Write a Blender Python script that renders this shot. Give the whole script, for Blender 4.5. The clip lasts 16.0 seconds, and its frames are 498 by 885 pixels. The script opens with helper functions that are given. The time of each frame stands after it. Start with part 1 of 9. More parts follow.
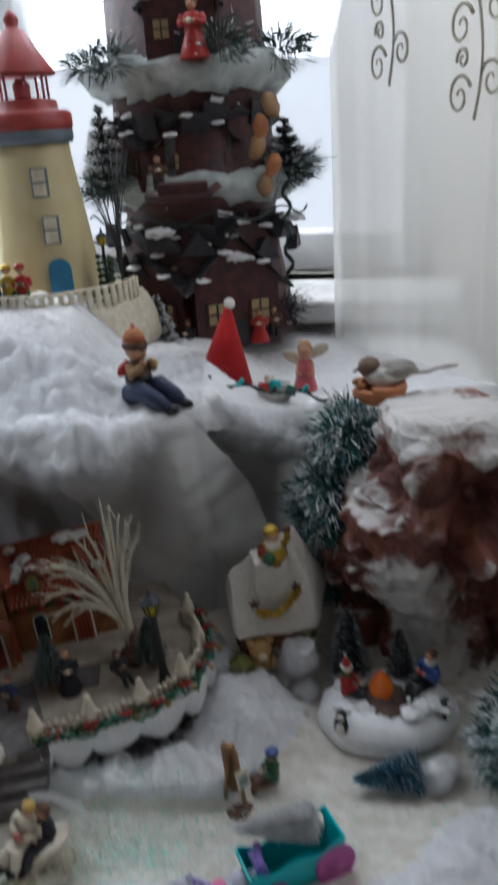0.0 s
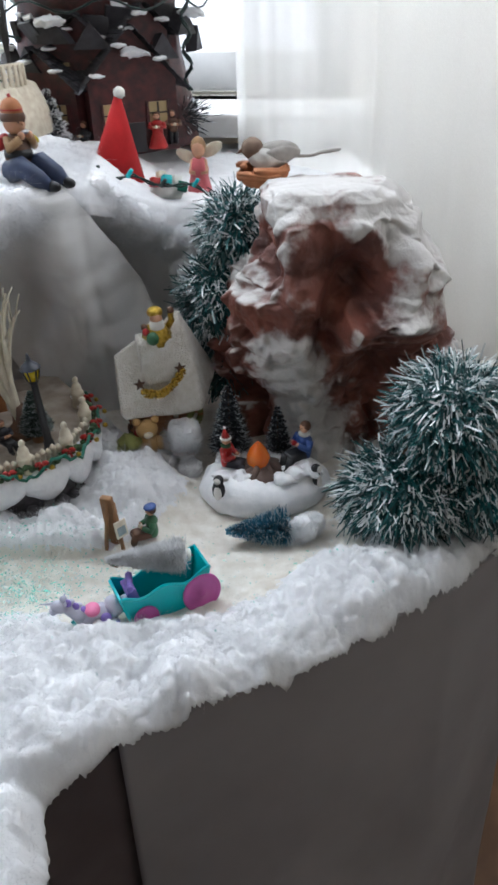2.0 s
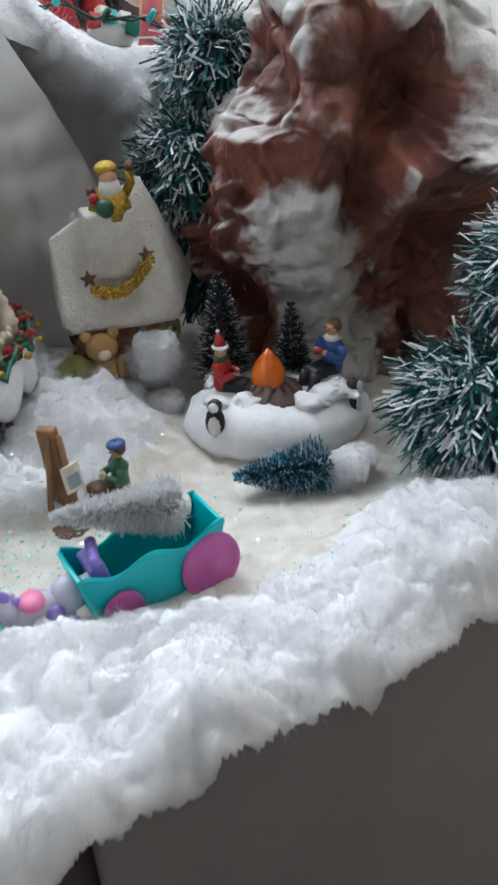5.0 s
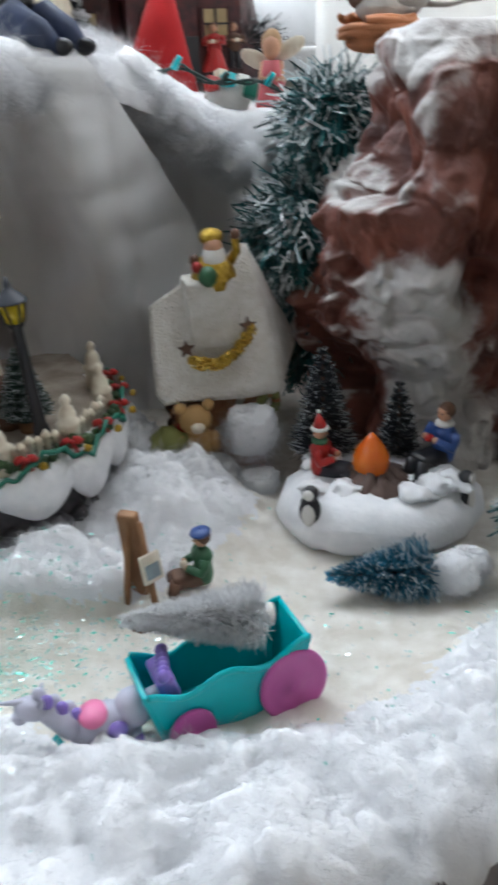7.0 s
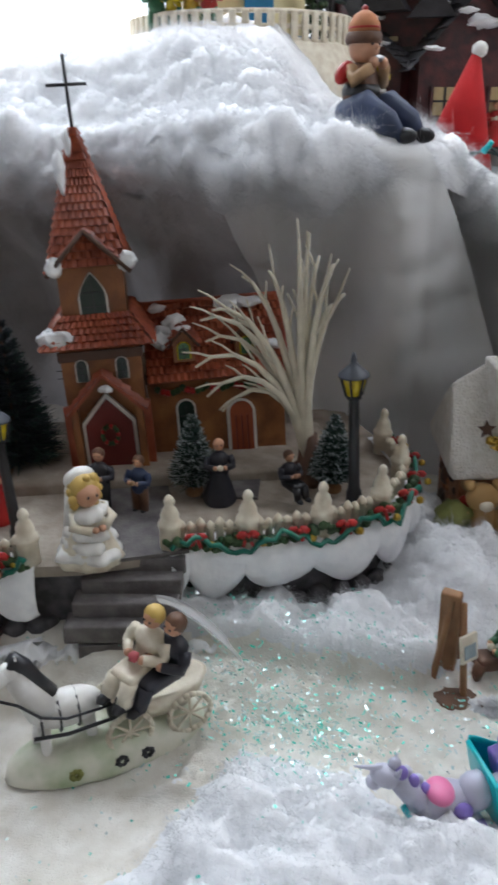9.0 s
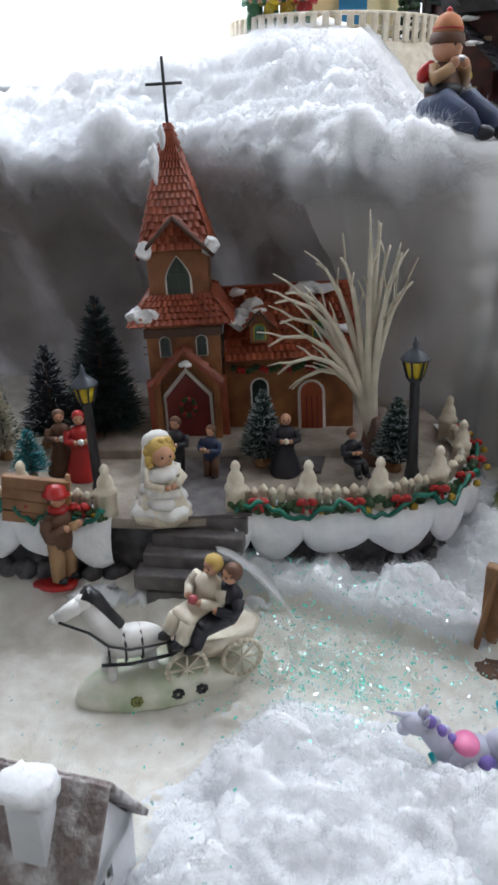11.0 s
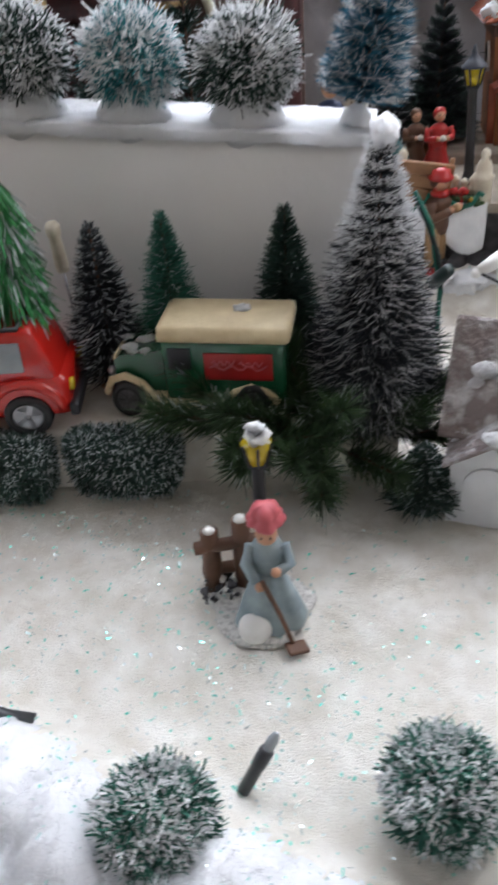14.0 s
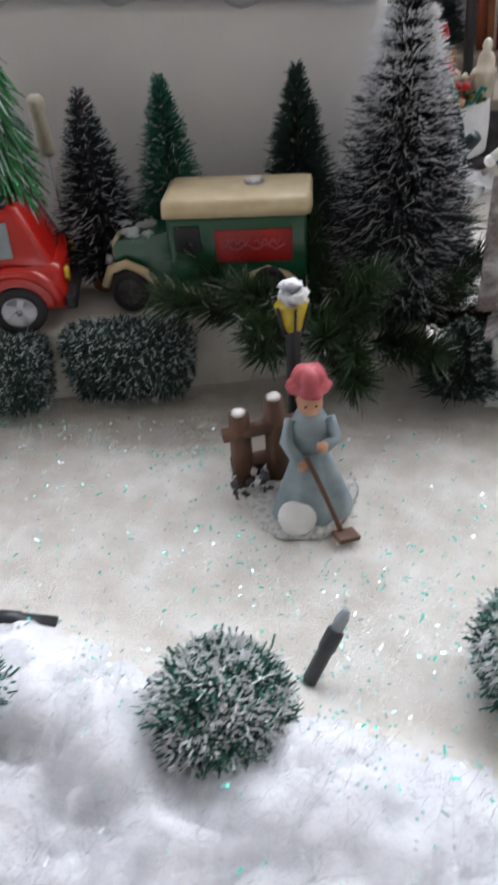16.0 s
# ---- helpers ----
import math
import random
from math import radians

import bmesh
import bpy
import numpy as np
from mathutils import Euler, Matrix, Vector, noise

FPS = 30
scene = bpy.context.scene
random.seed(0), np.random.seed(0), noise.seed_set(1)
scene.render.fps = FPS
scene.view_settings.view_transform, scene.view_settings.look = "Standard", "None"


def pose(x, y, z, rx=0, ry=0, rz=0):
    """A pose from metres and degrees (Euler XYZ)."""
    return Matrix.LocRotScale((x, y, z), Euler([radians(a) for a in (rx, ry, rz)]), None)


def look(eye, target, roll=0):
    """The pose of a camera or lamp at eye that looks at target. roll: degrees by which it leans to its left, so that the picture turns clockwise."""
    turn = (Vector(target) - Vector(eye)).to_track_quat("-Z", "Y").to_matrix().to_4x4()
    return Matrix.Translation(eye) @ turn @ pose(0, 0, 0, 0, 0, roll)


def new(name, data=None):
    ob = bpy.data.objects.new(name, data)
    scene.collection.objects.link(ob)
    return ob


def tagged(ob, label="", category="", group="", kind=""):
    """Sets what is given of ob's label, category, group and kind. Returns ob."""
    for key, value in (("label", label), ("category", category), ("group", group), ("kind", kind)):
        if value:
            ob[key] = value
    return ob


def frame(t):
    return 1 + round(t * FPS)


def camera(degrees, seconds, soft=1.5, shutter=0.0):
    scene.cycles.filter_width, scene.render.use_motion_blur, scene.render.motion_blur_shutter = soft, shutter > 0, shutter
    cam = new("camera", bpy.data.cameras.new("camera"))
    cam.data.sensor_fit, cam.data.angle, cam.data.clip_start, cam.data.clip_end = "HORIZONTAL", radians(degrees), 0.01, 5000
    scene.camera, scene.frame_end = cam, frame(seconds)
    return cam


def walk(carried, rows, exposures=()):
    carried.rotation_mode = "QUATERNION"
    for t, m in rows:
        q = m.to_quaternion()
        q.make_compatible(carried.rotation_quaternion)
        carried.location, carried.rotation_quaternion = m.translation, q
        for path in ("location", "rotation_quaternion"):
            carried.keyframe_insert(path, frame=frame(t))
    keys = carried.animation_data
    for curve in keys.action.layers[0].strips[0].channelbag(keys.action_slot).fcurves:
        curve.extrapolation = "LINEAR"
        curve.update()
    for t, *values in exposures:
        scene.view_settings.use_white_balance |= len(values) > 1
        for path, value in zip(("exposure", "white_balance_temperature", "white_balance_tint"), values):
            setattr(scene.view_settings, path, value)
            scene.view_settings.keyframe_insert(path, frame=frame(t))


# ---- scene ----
cam = camera(36.10, 16.0, soft=2.8, shutter=0.5)
PATH = [
    (0, (0.0314, 0.0149, 0.467), (0.003, 1.8694, -0.2813), -4.05),
    (0.5, (0.0604, -0.0479, 0.4375), (0.017, 1.7391, -0.4595), -2.53),
    (1, (0.0753, -0.0762, 0.4186), (0.0213, 1.6623, -0.5686), -3.03),
    (1.5, (0.0816, -0.0682, 0.3998), (0.1216, 1.653, -0.6179), -0.47),
    (2, (0.0757, -0.0493, 0.387), (0.1841, 1.6722, -0.6253), -1.88),
    (2.5, (0.0332, -0.038, 0.3435), (0.2176, 1.6498, -0.7134), -1.77),
    (3, (0.0136, -0.0306, 0.32), (0.2614, 1.6628, -0.715), 0.23),
    (3.5, (0.0322, -0.0028, 0.3301), (0.3066, 1.6602, -0.7466), 0.25),
    (3.7, (0.0281, 0.0044, 0.2906), (0.2781, 1.7048, -0.7321), -1.29),
    (5.8, (0.0556, 0.1589, 0.2194), (0.3178, 1.9013, -0.7268), -2.75),
    (6, (0.0577, 0.1614, 0.2208), (0.3172, 1.9154, -0.7046), -2.79),
    (6.5, (0.0571, 0.1623, 0.2233), (0.267, 1.9351, -0.6784), -2.93),
    (7, (0.0501, 0.1505, 0.2286), (0.0574, 1.9509, -0.6425), -2.97),
    (7.5, (0.0185, 0.1407, 0.239), (-0.0691, 1.9574, -0.5927), -1.92),
    (8, (-0.0132, 0.1368, 0.251), (-0.1672, 1.9492, -0.5805), -1.15),
    (8.5, (-0.0394, 0.1362, 0.256), (-0.2632, 1.9493, -0.558), -0.25),
    (9, (-0.0487, 0.1349, 0.2598), (-0.3774, 1.9423, -0.5309), -0.27),
    (9.2, (-0.0508, 0.1333, 0.2629), (-0.4254, 1.9323, -0.5265), -0.16),
    (11.3, (-0.0257, 0.0963, 0.255), (-0.5964, 1.8397, -0.5419), 0.18),
    (11.5, (-0.0313, 0.0899, 0.2463), (-0.6032, 1.8038, -0.6114), 0.27),
    (12, (-0.0391, 0.0643, 0.2278), (-0.6219, 1.7131, -0.7427), -0.50),
    (12.5, (-0.0571, 0.0295, 0.224), (-0.6843, 1.6422, -0.779), -1.36),
    (13, (-0.0808, -0.0065, 0.2228), (-0.7271, 1.5793, -0.8104), -1.93),
    (13.5, (-0.1111, -0.0269, 0.2126), (-0.8007, 1.4799, -0.9073), -3.86),
    (14, (-0.1474, -0.0337, 0.209), (-0.8835, 1.4196, -0.9512), -4.29),
    (14.5, (-0.1667, -0.0305, 0.1846), (-0.8611, 1.3818, -1.0496), -4.11),
    (15, (-0.1572, -0.0322, 0.1709), (-0.8391, 1.4887, -0.9344), -5.29),
    (15.5, (-0.1654, -0.038, 0.1572), (-0.7915, 1.5185, -0.9315), -2.92),
    (16, (-0.1748, -0.0431, 0.1593), (-0.8069, 1.4414, -1.0225), -4.68),
]
EXPOSURE = [(0.0, -0.88, 6100, 11), (0.5, -0.50, 6100, 11), (1.0, -0.06, 6100, 11), (2.5, 0.08, 6100, 11), (3.5, 0.22, 6100, 11), (6.0, 0.24, 6100, 9), (9.0, -0.02, 6100, 12), (11.5, 0.16, 6050, 12), (12.0, 0.40, 6050, 13), (13.5, 0.48, 6150, 15), (14.5, 0.38, 6200, 17), (16.0, 0.34, 6200, 17)]
walk(cam, [(t, look(eye, target, roll)) for t, eye, target, roll in PATH], EXPOSURE)

# ---- world, sun, large lights ----
world = bpy.data.worlds.new("world")
scene.world = world
world.use_nodes = True
_bg = world.node_tree.nodes["Background"]
_sky = world.node_tree.nodes.new("ShaderNodeTexSky")
_sky.sky_type, _sky.sun_disc = "NISHITA", False
_sky.sun_elevation, _sky.sun_rotation = radians(32), radians(-35)
world.node_tree.links.new(_sky.outputs[0], _bg.inputs[0])
_bg.inputs[1].default_value = 0.15

_sun = bpy.data.lights.new("sun", "SUN")
_sun.energy, _sun.angle, _sun.color = 3.0, radians(0.6), (1.0, 0.95, 0.87)
sun = new("sun", _sun)
sun.matrix_world = look((-1.6, 2.2, 2.2), (0.25, 1.0, 0.25))


def area_light(name, eye, target, w, h, power, color):
    lt = bpy.data.lights.new(name, "AREA")
    lt.shape, lt.size, lt.size_y, lt.energy, lt.color = "RECTANGLE", w, h, power, color
    ob = new(name, lt)
    ob.matrix_world = look(eye, target)
    return ob


# daylight entering by the window behind the display and by the curtained one beside it
area_light("window_daylight", (-0.40, 1.26, 1.02), (-0.15, 0.25, 0.0), 1.5, 1.15, 40.0, (0.90, 0.96, 1.0))
area_light("curtain_daylight", (0.46, 0.70, 0.72), (0.0, 0.50, 0.08), 0.6, 0.7, 3.6, (0.95, 0.97, 1.0))
# added fill lamp from the front left, with no source known there
area_light("side_fill", (-2.2, -0.4, 1.0), (-0.1, 0.35, 0.0), 1.2, 1.3, 7.0, (0.94, 0.97, 1.0))


# ---- noise ----
def _hash(ix, iy, iz, seed):
    n = (ix * 374761393 + iy * 668265263 + iz * 2147483647 + seed * 1274126177) & 0xFFFFFFFF
    n = ((n ^ (n >> 13)) * 1274126177) & 0xFFFFFFFF
    n = n ^ (n >> 16)
    return (n & 0xFFFF) / 65535.0


def vnoise(x, y, z=0.0, seed=0):
    """Smooth value noise in 0..1 for arrays."""
    x, y, z = np.broadcast_arrays(np.asarray(x, float), np.asarray(y, float), np.asarray(z, float))
    fx, fy, fz = np.floor(x), np.floor(y), np.floor(z)
    ix, iy, iz = fx.astype(np.int64), fy.astype(np.int64), fz.astype(np.int64)
    u, v, w = x - fx, y - fy, z - fz
    u, v, w = (a * a * (3 - 2 * a) for a in (u, v, w))
    out = 0
    for dx in (0, 1):
        for dy in (0, 1):
            for dz in (0, 1):
                k = (u if dx else 1 - u) * (v if dy else 1 - v) * (w if dz else 1 - w)
                out = out + k * _hash(ix + dx, iy + dy, iz + dz, seed)
    return out


def fbm(x, y, z=0.0, seed=0, octaves=4, billow=False):
    total, amp, norm = 0, 1.0, 0
    x, y, z = np.asarray(x, float), np.asarray(y, float), np.asarray(z, float)
    for i in range(octaves):
        n = vnoise(x, y, z, seed + i * 17)
        n = 1 - np.abs(2 * n - 1) if not billow else np.sqrt((2 * n - 1) ** 2 + 0.010)
        total, norm = total + amp * n, norm + amp
        x, y, z, amp = x * 2.03 + 1.7, y * 2.03 + 9.2, z * 2.03 + 4.1, amp * 0.5
    return total / norm


def smooth(a, b, x):
    k = np.clip((np.asarray(x, float) - a) / (b - a), 0, 1)
    return k * k * (3 - 2 * k)


# ---- materials ----
def material(name, color, rough=0.6, metal=0.0, color2=None, scale=40.0, detail=6.0, bump=0.2, bump_scale=None,
             distance=0.001, island=0.0, translucent=0.0, coat=0.0, spec=0.5, contrast=(0.35, 0.7), sheen=0.0):
    m = bpy.data.materials.new(name)
    m.use_nodes = True
    nt = m.node_tree
    n, ln = nt.nodes, nt.links
    b = n["Principled BSDF"]
    b.inputs["Roughness"].default_value, b.inputs["Metallic"].default_value = rough, metal
    b.inputs["Coat Weight"].default_value, b.inputs["Specular IOR Level"].default_value = coat, spec
    b.inputs["Sheen Weight"].default_value = sheen
    co = n.new("ShaderNodeTexCoord")
    tx = n.new("ShaderNodeTexNoise")
    tx.inputs["Scale"].default_value, tx.inputs["Detail"].default_value = scale, detail
    ln.new(co.outputs["Object"], tx.inputs["Vector"])
    rp = n.new("ShaderNodeValToRGB")
    rp.color_ramp.elements[0].position, rp.color_ramp.elements[1].position = contrast
    c2 = color2 or tuple(min(1.0, c * 0.72) for c in color)
    rp.color_ramp.elements[0].color, rp.color_ramp.elements[1].color = (*c2, 1), (*color, 1)
    ln.new(tx.outputs[0], rp.inputs[0])
    last = rp.outputs[0]
    if island:
        ge = n.new("ShaderNodeNewGeometry")
        hs = n.new("ShaderNodeHueSaturation")
        mr = n.new("ShaderNodeMapRange")
        mr.inputs[3].default_value, mr.inputs[4].default_value = 1 - island, 1 + island
        ln.new(ge.outputs["Random Per Island"], mr.inputs[0])
        ln.new(mr.outputs[0], hs.inputs["Value"])
        ln.new(last, hs.inputs["Color"])
        last = hs.outputs[0]
    ln.new(last, b.inputs["Base Color"])
    if bump:
        t2 = n.new("ShaderNodeTexNoise")
        t2.inputs["Scale"].default_value, t2.inputs["Detail"].default_value = bump_scale or scale * 5, 8
        ln.new(co.outputs["Object"], t2.inputs["Vector"])
        bp = n.new("ShaderNodeBump")
        bp.inputs["Strength"].default_value, bp.inputs["Distance"].default_value = bump, distance
        ln.new(t2.outputs[0], bp.inputs["Height"])
        ln.new(bp.outputs[0], b.inputs["Normal"])
    if translucent:
        tr = n.new("ShaderNodeBsdfTranslucent")
        ln.new(last, tr.inputs[0])
        mx = n.new("ShaderNodeMixShader")
        mx.inputs[0].default_value = translucent
        ln.new(b.outputs[0], mx.inputs[1])
        ln.new(tr.outputs[0], mx.inputs[2])
        ln.new(mx.outputs[0], n["Material Output"].inputs[0])
    return m


M = {}
M["cotton"] = material("cotton_wool", (0.745, 0.748, 0.76), 0.95, color2=(0.69, 0.693, 0.705), scale=60, bump=0.45, bump_scale=700, distance=0.0015, sheen=0.3, spec=0.05)
for _m in (M["cotton"],):
    _p = _m.node_tree.nodes["Principled BSDF"]
    _p.inputs["Subsurface Weight"].default_value, _p.inputs["Subsurface Scale"].default_value = 1.0, 0.028
    _p.inputs["Subsurface Radius"].default_value = (1.0, 1.0, 1.0)
M["flakes"] = material("paper_snow", (0.81, 0.785, 0.73), 0.9, color2=(0.65, 0.605, 0.53), scale=75, bump=0.75, bump_scale=1500, distance=0.0012, spec=0.25)
M["sheet"] = material("white_sheet", (0.74, 0.73, 0.73), 0.9, color2=(0.66, 0.65, 0.65), scale=9, bump=0.25, bump_scale=1400, distance=0.0004, translucent=0.12)
# the sheet itself is white; its shade is put into this dark grey
M["cover"] = material("shaded_white_cover", (0.265, 0.25, 0.265), 0.9, color2=(0.215, 0.20, 0.215), scale=7, bump=0.3, bump_scale=1200, distance=0.0005)
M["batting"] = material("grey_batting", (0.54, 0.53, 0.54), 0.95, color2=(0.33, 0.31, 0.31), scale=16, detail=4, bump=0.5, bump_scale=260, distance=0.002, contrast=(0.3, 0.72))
M["fibre"] = material("cotton_fibre", (0.78, 0.785, 0.80), 0.95, bump=0, translucent=0.45, spec=0.05)
M["tulle"] = material("tulle", (0.80, 0.80, 0.80), 0.9, bump=0.15, bump_scale=900, translucent=0.35)
M["wall"] = material("wall_paint", (0.78, 0.74, 0.66), 0.85, color2=(0.73, 0.69, 0.61), scale=6, bump=0.1, bump_scale=180)
M["ceil"] = material("ceiling_paint", (0.8, 0.79, 0.76), 0.9, scale=6, bump=0.05)
M["floor"] = material("floor_boards", (0.23, 0.12, 0.06), 0.4, color2=(0.14, 0.07, 0.035), scale=14, bump=0.1)
M["darkwood"] = material("dark_furniture", (0.10, 0.085, 0.095), 0.5, color2=(0.07, 0.058, 0.066), scale=22, bump=0.08)
M["frame"] = material("window_frame_paint", (0.82, 0.83, 0.84), 0.35, scale=12, bump=0.03)
M["sill"] = material("sill_stone", (0.80, 0.80, 0.78), 0.4, scale=30, bump=0.03)


# ---- building helpers ----
class B:
    """Collects primitives with several materials in one bmesh."""

    def __init__(self):
        self.bm = bmesh.new()
        self.mats = []

    def _slot(self, mat, before=0, flat=False):
        """Gives all faces not yet painted (index 0) this material."""
        if mat not in self.mats:
            self.mats.append(mat)
        i = self.mats.index(mat) + 1
        for f in self.bm.faces:
            if f.material_index == 0:
                f.material_index = i
                f.smooth = not flat

    def add(self, mat, make, m):
        before = 0
        make(self.bm, m)
        self._slot(mat, before)
        return self

    def box(self, mat, size, at=(0, 0, 0), rot=(0, 0, 0), bevel=0.0, taper=None):
        before = 0
        m = pose(*at, *rot) @ Matrix.Diagonal((*size, 1))
        r = bmesh.ops.create_cube(self.bm, size=1.0)
        if taper:
            for v in r["verts"]:
                if v.co.z > 0:
                    v.co.x, v.co.y = v.co.x * taper[0], v.co.y * taper[1]
        bmesh.ops.transform(self.bm, matrix=m, verts=r["verts"])
        if bevel:
            es = list({e for v in r["verts"] for e in v.link_edges})
            bmesh.ops.bevel(self.bm, geom=es, offset=bevel, segments=2, profile=0.6, affect="EDGES")
        self._slot(mat, before, not bevel)
        return self

    def ball(self, mat, r, at=(0, 0, 0), sub=2, rot=(0, 0, 0)):
        r = r if isinstance(r, tuple) else (r, r, r)
        before = 0
        bmesh.ops.create_icosphere(self.bm, subdivisions=sub, radius=1, matrix=pose(*at, *rot) @ Matrix.Diagonal((*r, 1)))
        self._slot(mat, before)
        return self

    def cone(self, mat, r1, r2, a, b, seg=12, caps=True):
        """From point a (radius r1) to point b (radius r2)."""
        before = 0
        a, b = Vector(a), Vector(b)
        d = b - a
        q = d.to_track_quat("Z", "Y").to_matrix().to_4x4()
        bmesh.ops.create_cone(self.bm, cap_ends=caps, segments=seg, radius1=max(r1, 1e-5), radius2=max(r2, 1e-5), depth=d.length,
                              matrix=Matrix.Translation((a + b) / 2) @ q)
        self._slot(mat, before)
        return self

    def lathe(self, mat, prof, at=(0, 0, 0), seg=24, squash=(1, 1), wob=0.0, seed=0):
        """prof: (radius, z) from bottom to top."""
        before = 0
        rnd = random.Random(seed)
        ph = [rnd.uniform(0, 6.28) for _ in range(4)]
        rings = []
        for r, z in prof:
            ring = []
            for i in range(seg):
                a = 2 * math.pi * i / seg
                k = 1 + wob * (math.sin(3 * a + ph[0]) + 0.6 * math.sin(5 * a + ph[1] + z * 60) + 0.4 * math.sin(9 * a + ph[2]))
                ring.append(self.bm.verts.new((at[0] + r * k * squash[0] * math.cos(a), at[1] + r * k * squash[1] * math.sin(a), at[2] + z)))
            rings.append(ring)
        for p, q in zip(rings, rings[1:]):
            for i in range(seg):
                self.bm.faces.new((p[i], p[(i + 1) % seg], q[(i + 1) % seg], q[i]))
        self.bm.faces.new(rings[0][::-1])
        self.bm.faces.new(rings[-1])
        self._slot(mat, before)
        return self

    def tube(self, mat, pts, r, r2=None, seg=6):
        before = 0
        pts = [Vector(p) for p in pts]
        r2 = r if r2 is None else r2
        rings = []
        for i, p in enumerate(pts):
            d = (pts[min(i + 1, len(pts) - 1)] - pts[max(i - 1, 0)]).normalized()
            side = d.cross(Vector((0.31, 0.17, 0.93)))
            side = side.normalized() if side.length > 1e-4 else Vector((1, 0, 0))
            up = side.cross(d)
            k = r + (r2 - r) * i / (len(pts) - 1)
            rings.append([self.bm.verts.new(p + k * (math.cos(a) * side + math.sin(a) * up)) for a in (2 * math.pi * j / seg for j in range(seg))])
        for p, q in zip(rings, rings[1:]):
            for i in range(seg):
                self.bm.faces.new((p[i], p[(i + 1) % seg], q[(i + 1) % seg], q[i]))
        self.bm.faces.new(rings[0][::-1])
        self.bm.faces.new(rings[-1])
        self._slot(mat, before)
        return self

    def prism(self, mat, poly, depth, m):
        """A polygon in the x-z plane, extruded by depth along y, then moved by m."""
        before = 0
        a = [self.bm.verts.new(m @ Vector((x, 0, z))) for x, z in poly]
        b = [self.bm.verts.new(m @ Vector((x, depth, z))) for x, z in poly]
        k = len(poly)
        self.bm.faces.new(a)
        self.bm.faces.new(b[::-1])
        for i in range(k):
            self.bm.faces.new((a[i], b[i], b[(i + 1) % k], a[(i + 1) % k]))
        self._slot(mat, before, True)
        return self

    def warp(self, amp, scale, seed=0, along_normal=True):
        co = np.array([v.co[:] for v in self.bm.verts])
        for k in range(3):
            d = (fbm(co[:, 0] * scale + 31 * k, co[:, 1] * scale, co[:, 2] * scale, seed + k, 3) - 0.5) * 2 * amp
            for v, e in zip(self.bm.verts, d):
                v.co[k] += e
        return self

    def out(self, name, parent=None, label="", at=None):
        bmesh.ops.recalc_face_normals(self.bm, faces=self.bm.faces)
        for f in self.bm.faces:
            f.material_index = max(0, f.material_index - 1)
        me = bpy.data.meshes.new(name)
        self.bm.to_mesh(me)
        self.bm.free()
        for mt in self.mats:
            me.materials.append(mt)
        ob = new(name, me)
        if parent:
            ob.parent = parent
        if at is not None:
            ob.matrix_basis = at
        return tagged(ob, label)


def thing(name, label, category, m=None, group=""):
    ob = new(name)
    ob.empty_display_size = 0.01
    if m is not None:
        ob.matrix_basis = m
    return tagged(ob, label, category, group)


def raw(name, verts, faces, mats, index=None, parent=None, smooth_it=True):
    me = bpy.data.meshes.new(name)
    me.from_pydata(verts if isinstance(verts, list) else verts.tolist(), [], faces if isinstance(faces, list) else faces.tolist())
    for mt in mats:
        me.materials.append(mt)
    if index is not None:
        me.polygons.foreach_set("material_index", np.asarray(index, np.int32))
    me.polygons.foreach_set("use_smooth", np.full(len(me.polygons), smooth_it))
    me.update()
    ob = new(name, me)
    if parent:
        ob.parent = parent
    return ob


def grid(name, fx, nu, nv, mats, parent=None):
    """A sheet over u, v in 0..1; fx maps arrays to x, y, z."""
    u, v = np.meshgrid(np.linspace(0, 1, nu), np.linspace(0, 1, nv))
    x, y, z = fx(u.ravel(), v.ravel())
    i = np.arange(nu * nv).reshape(nv, nu)
    f = np.stack([i[:-1, :-1], i[:-1, 1:], i[1:, 1:], i[1:, :-1]], -1).reshape(-1, 4)
    return raw(name, np.stack([x, y, z], -1), f, mats, parent=parent)


# ---- setting: room ----
G = -0.014
FLOOR_Z = -0.75


def slab(name, size, at, mat, rot=(0, 0, 0), label=""):
    ob = B().box(mat, size, at, rot).out(name, label=label)
    return tagged(ob, kind="structure")


slab("floor", (5.2, 4.6, 0.05), (0, -0.6, FLOOR_Z - 0.025), M["floor"], label="brown wooden floor of the room")
slab("ceiling", (5.2, 4.6, 0.06), (0, -0.6, 1.93), M["ceil"], label="plain white room ceiling")
slab("wall_west_low", (0.1, 4.6, 1.15), (-2.55, -0.6, -0.175), M["wall"])
slab("wall_west_high", (0.1, 4.6, 0.25), (-2.55, -0.6, 1.775), M["wall"])
slab("wall_west_a", (0.1, 1.5, 1.25), (-2.55, 0.95, 1.025), M["wall"])
slab("wall_west_b", (0.1, 1.7, 1.25), (-2.55, -2.05, 1.025), M["wall"])
slab("wall_east", (0.1, 4.6, 2.65), (1.3, -0.6, 0.575), M["wall"], label="cream painted room wall")
slab("wall_south", (5.2, 0.1, 2.65), (0, -2.85, 0.575), M["wall"], label="cream painted room wall")

# window wall, turned a little against the display
WALL = pose(0.0, 1.17, 0.0, 0, 0, -18)


def on_wall(name, size, at, mat, label=""):
    ob = B().box(mat, size, at).out(name, label=label, at=WALL)
    return tagged(ob, kind="structure")


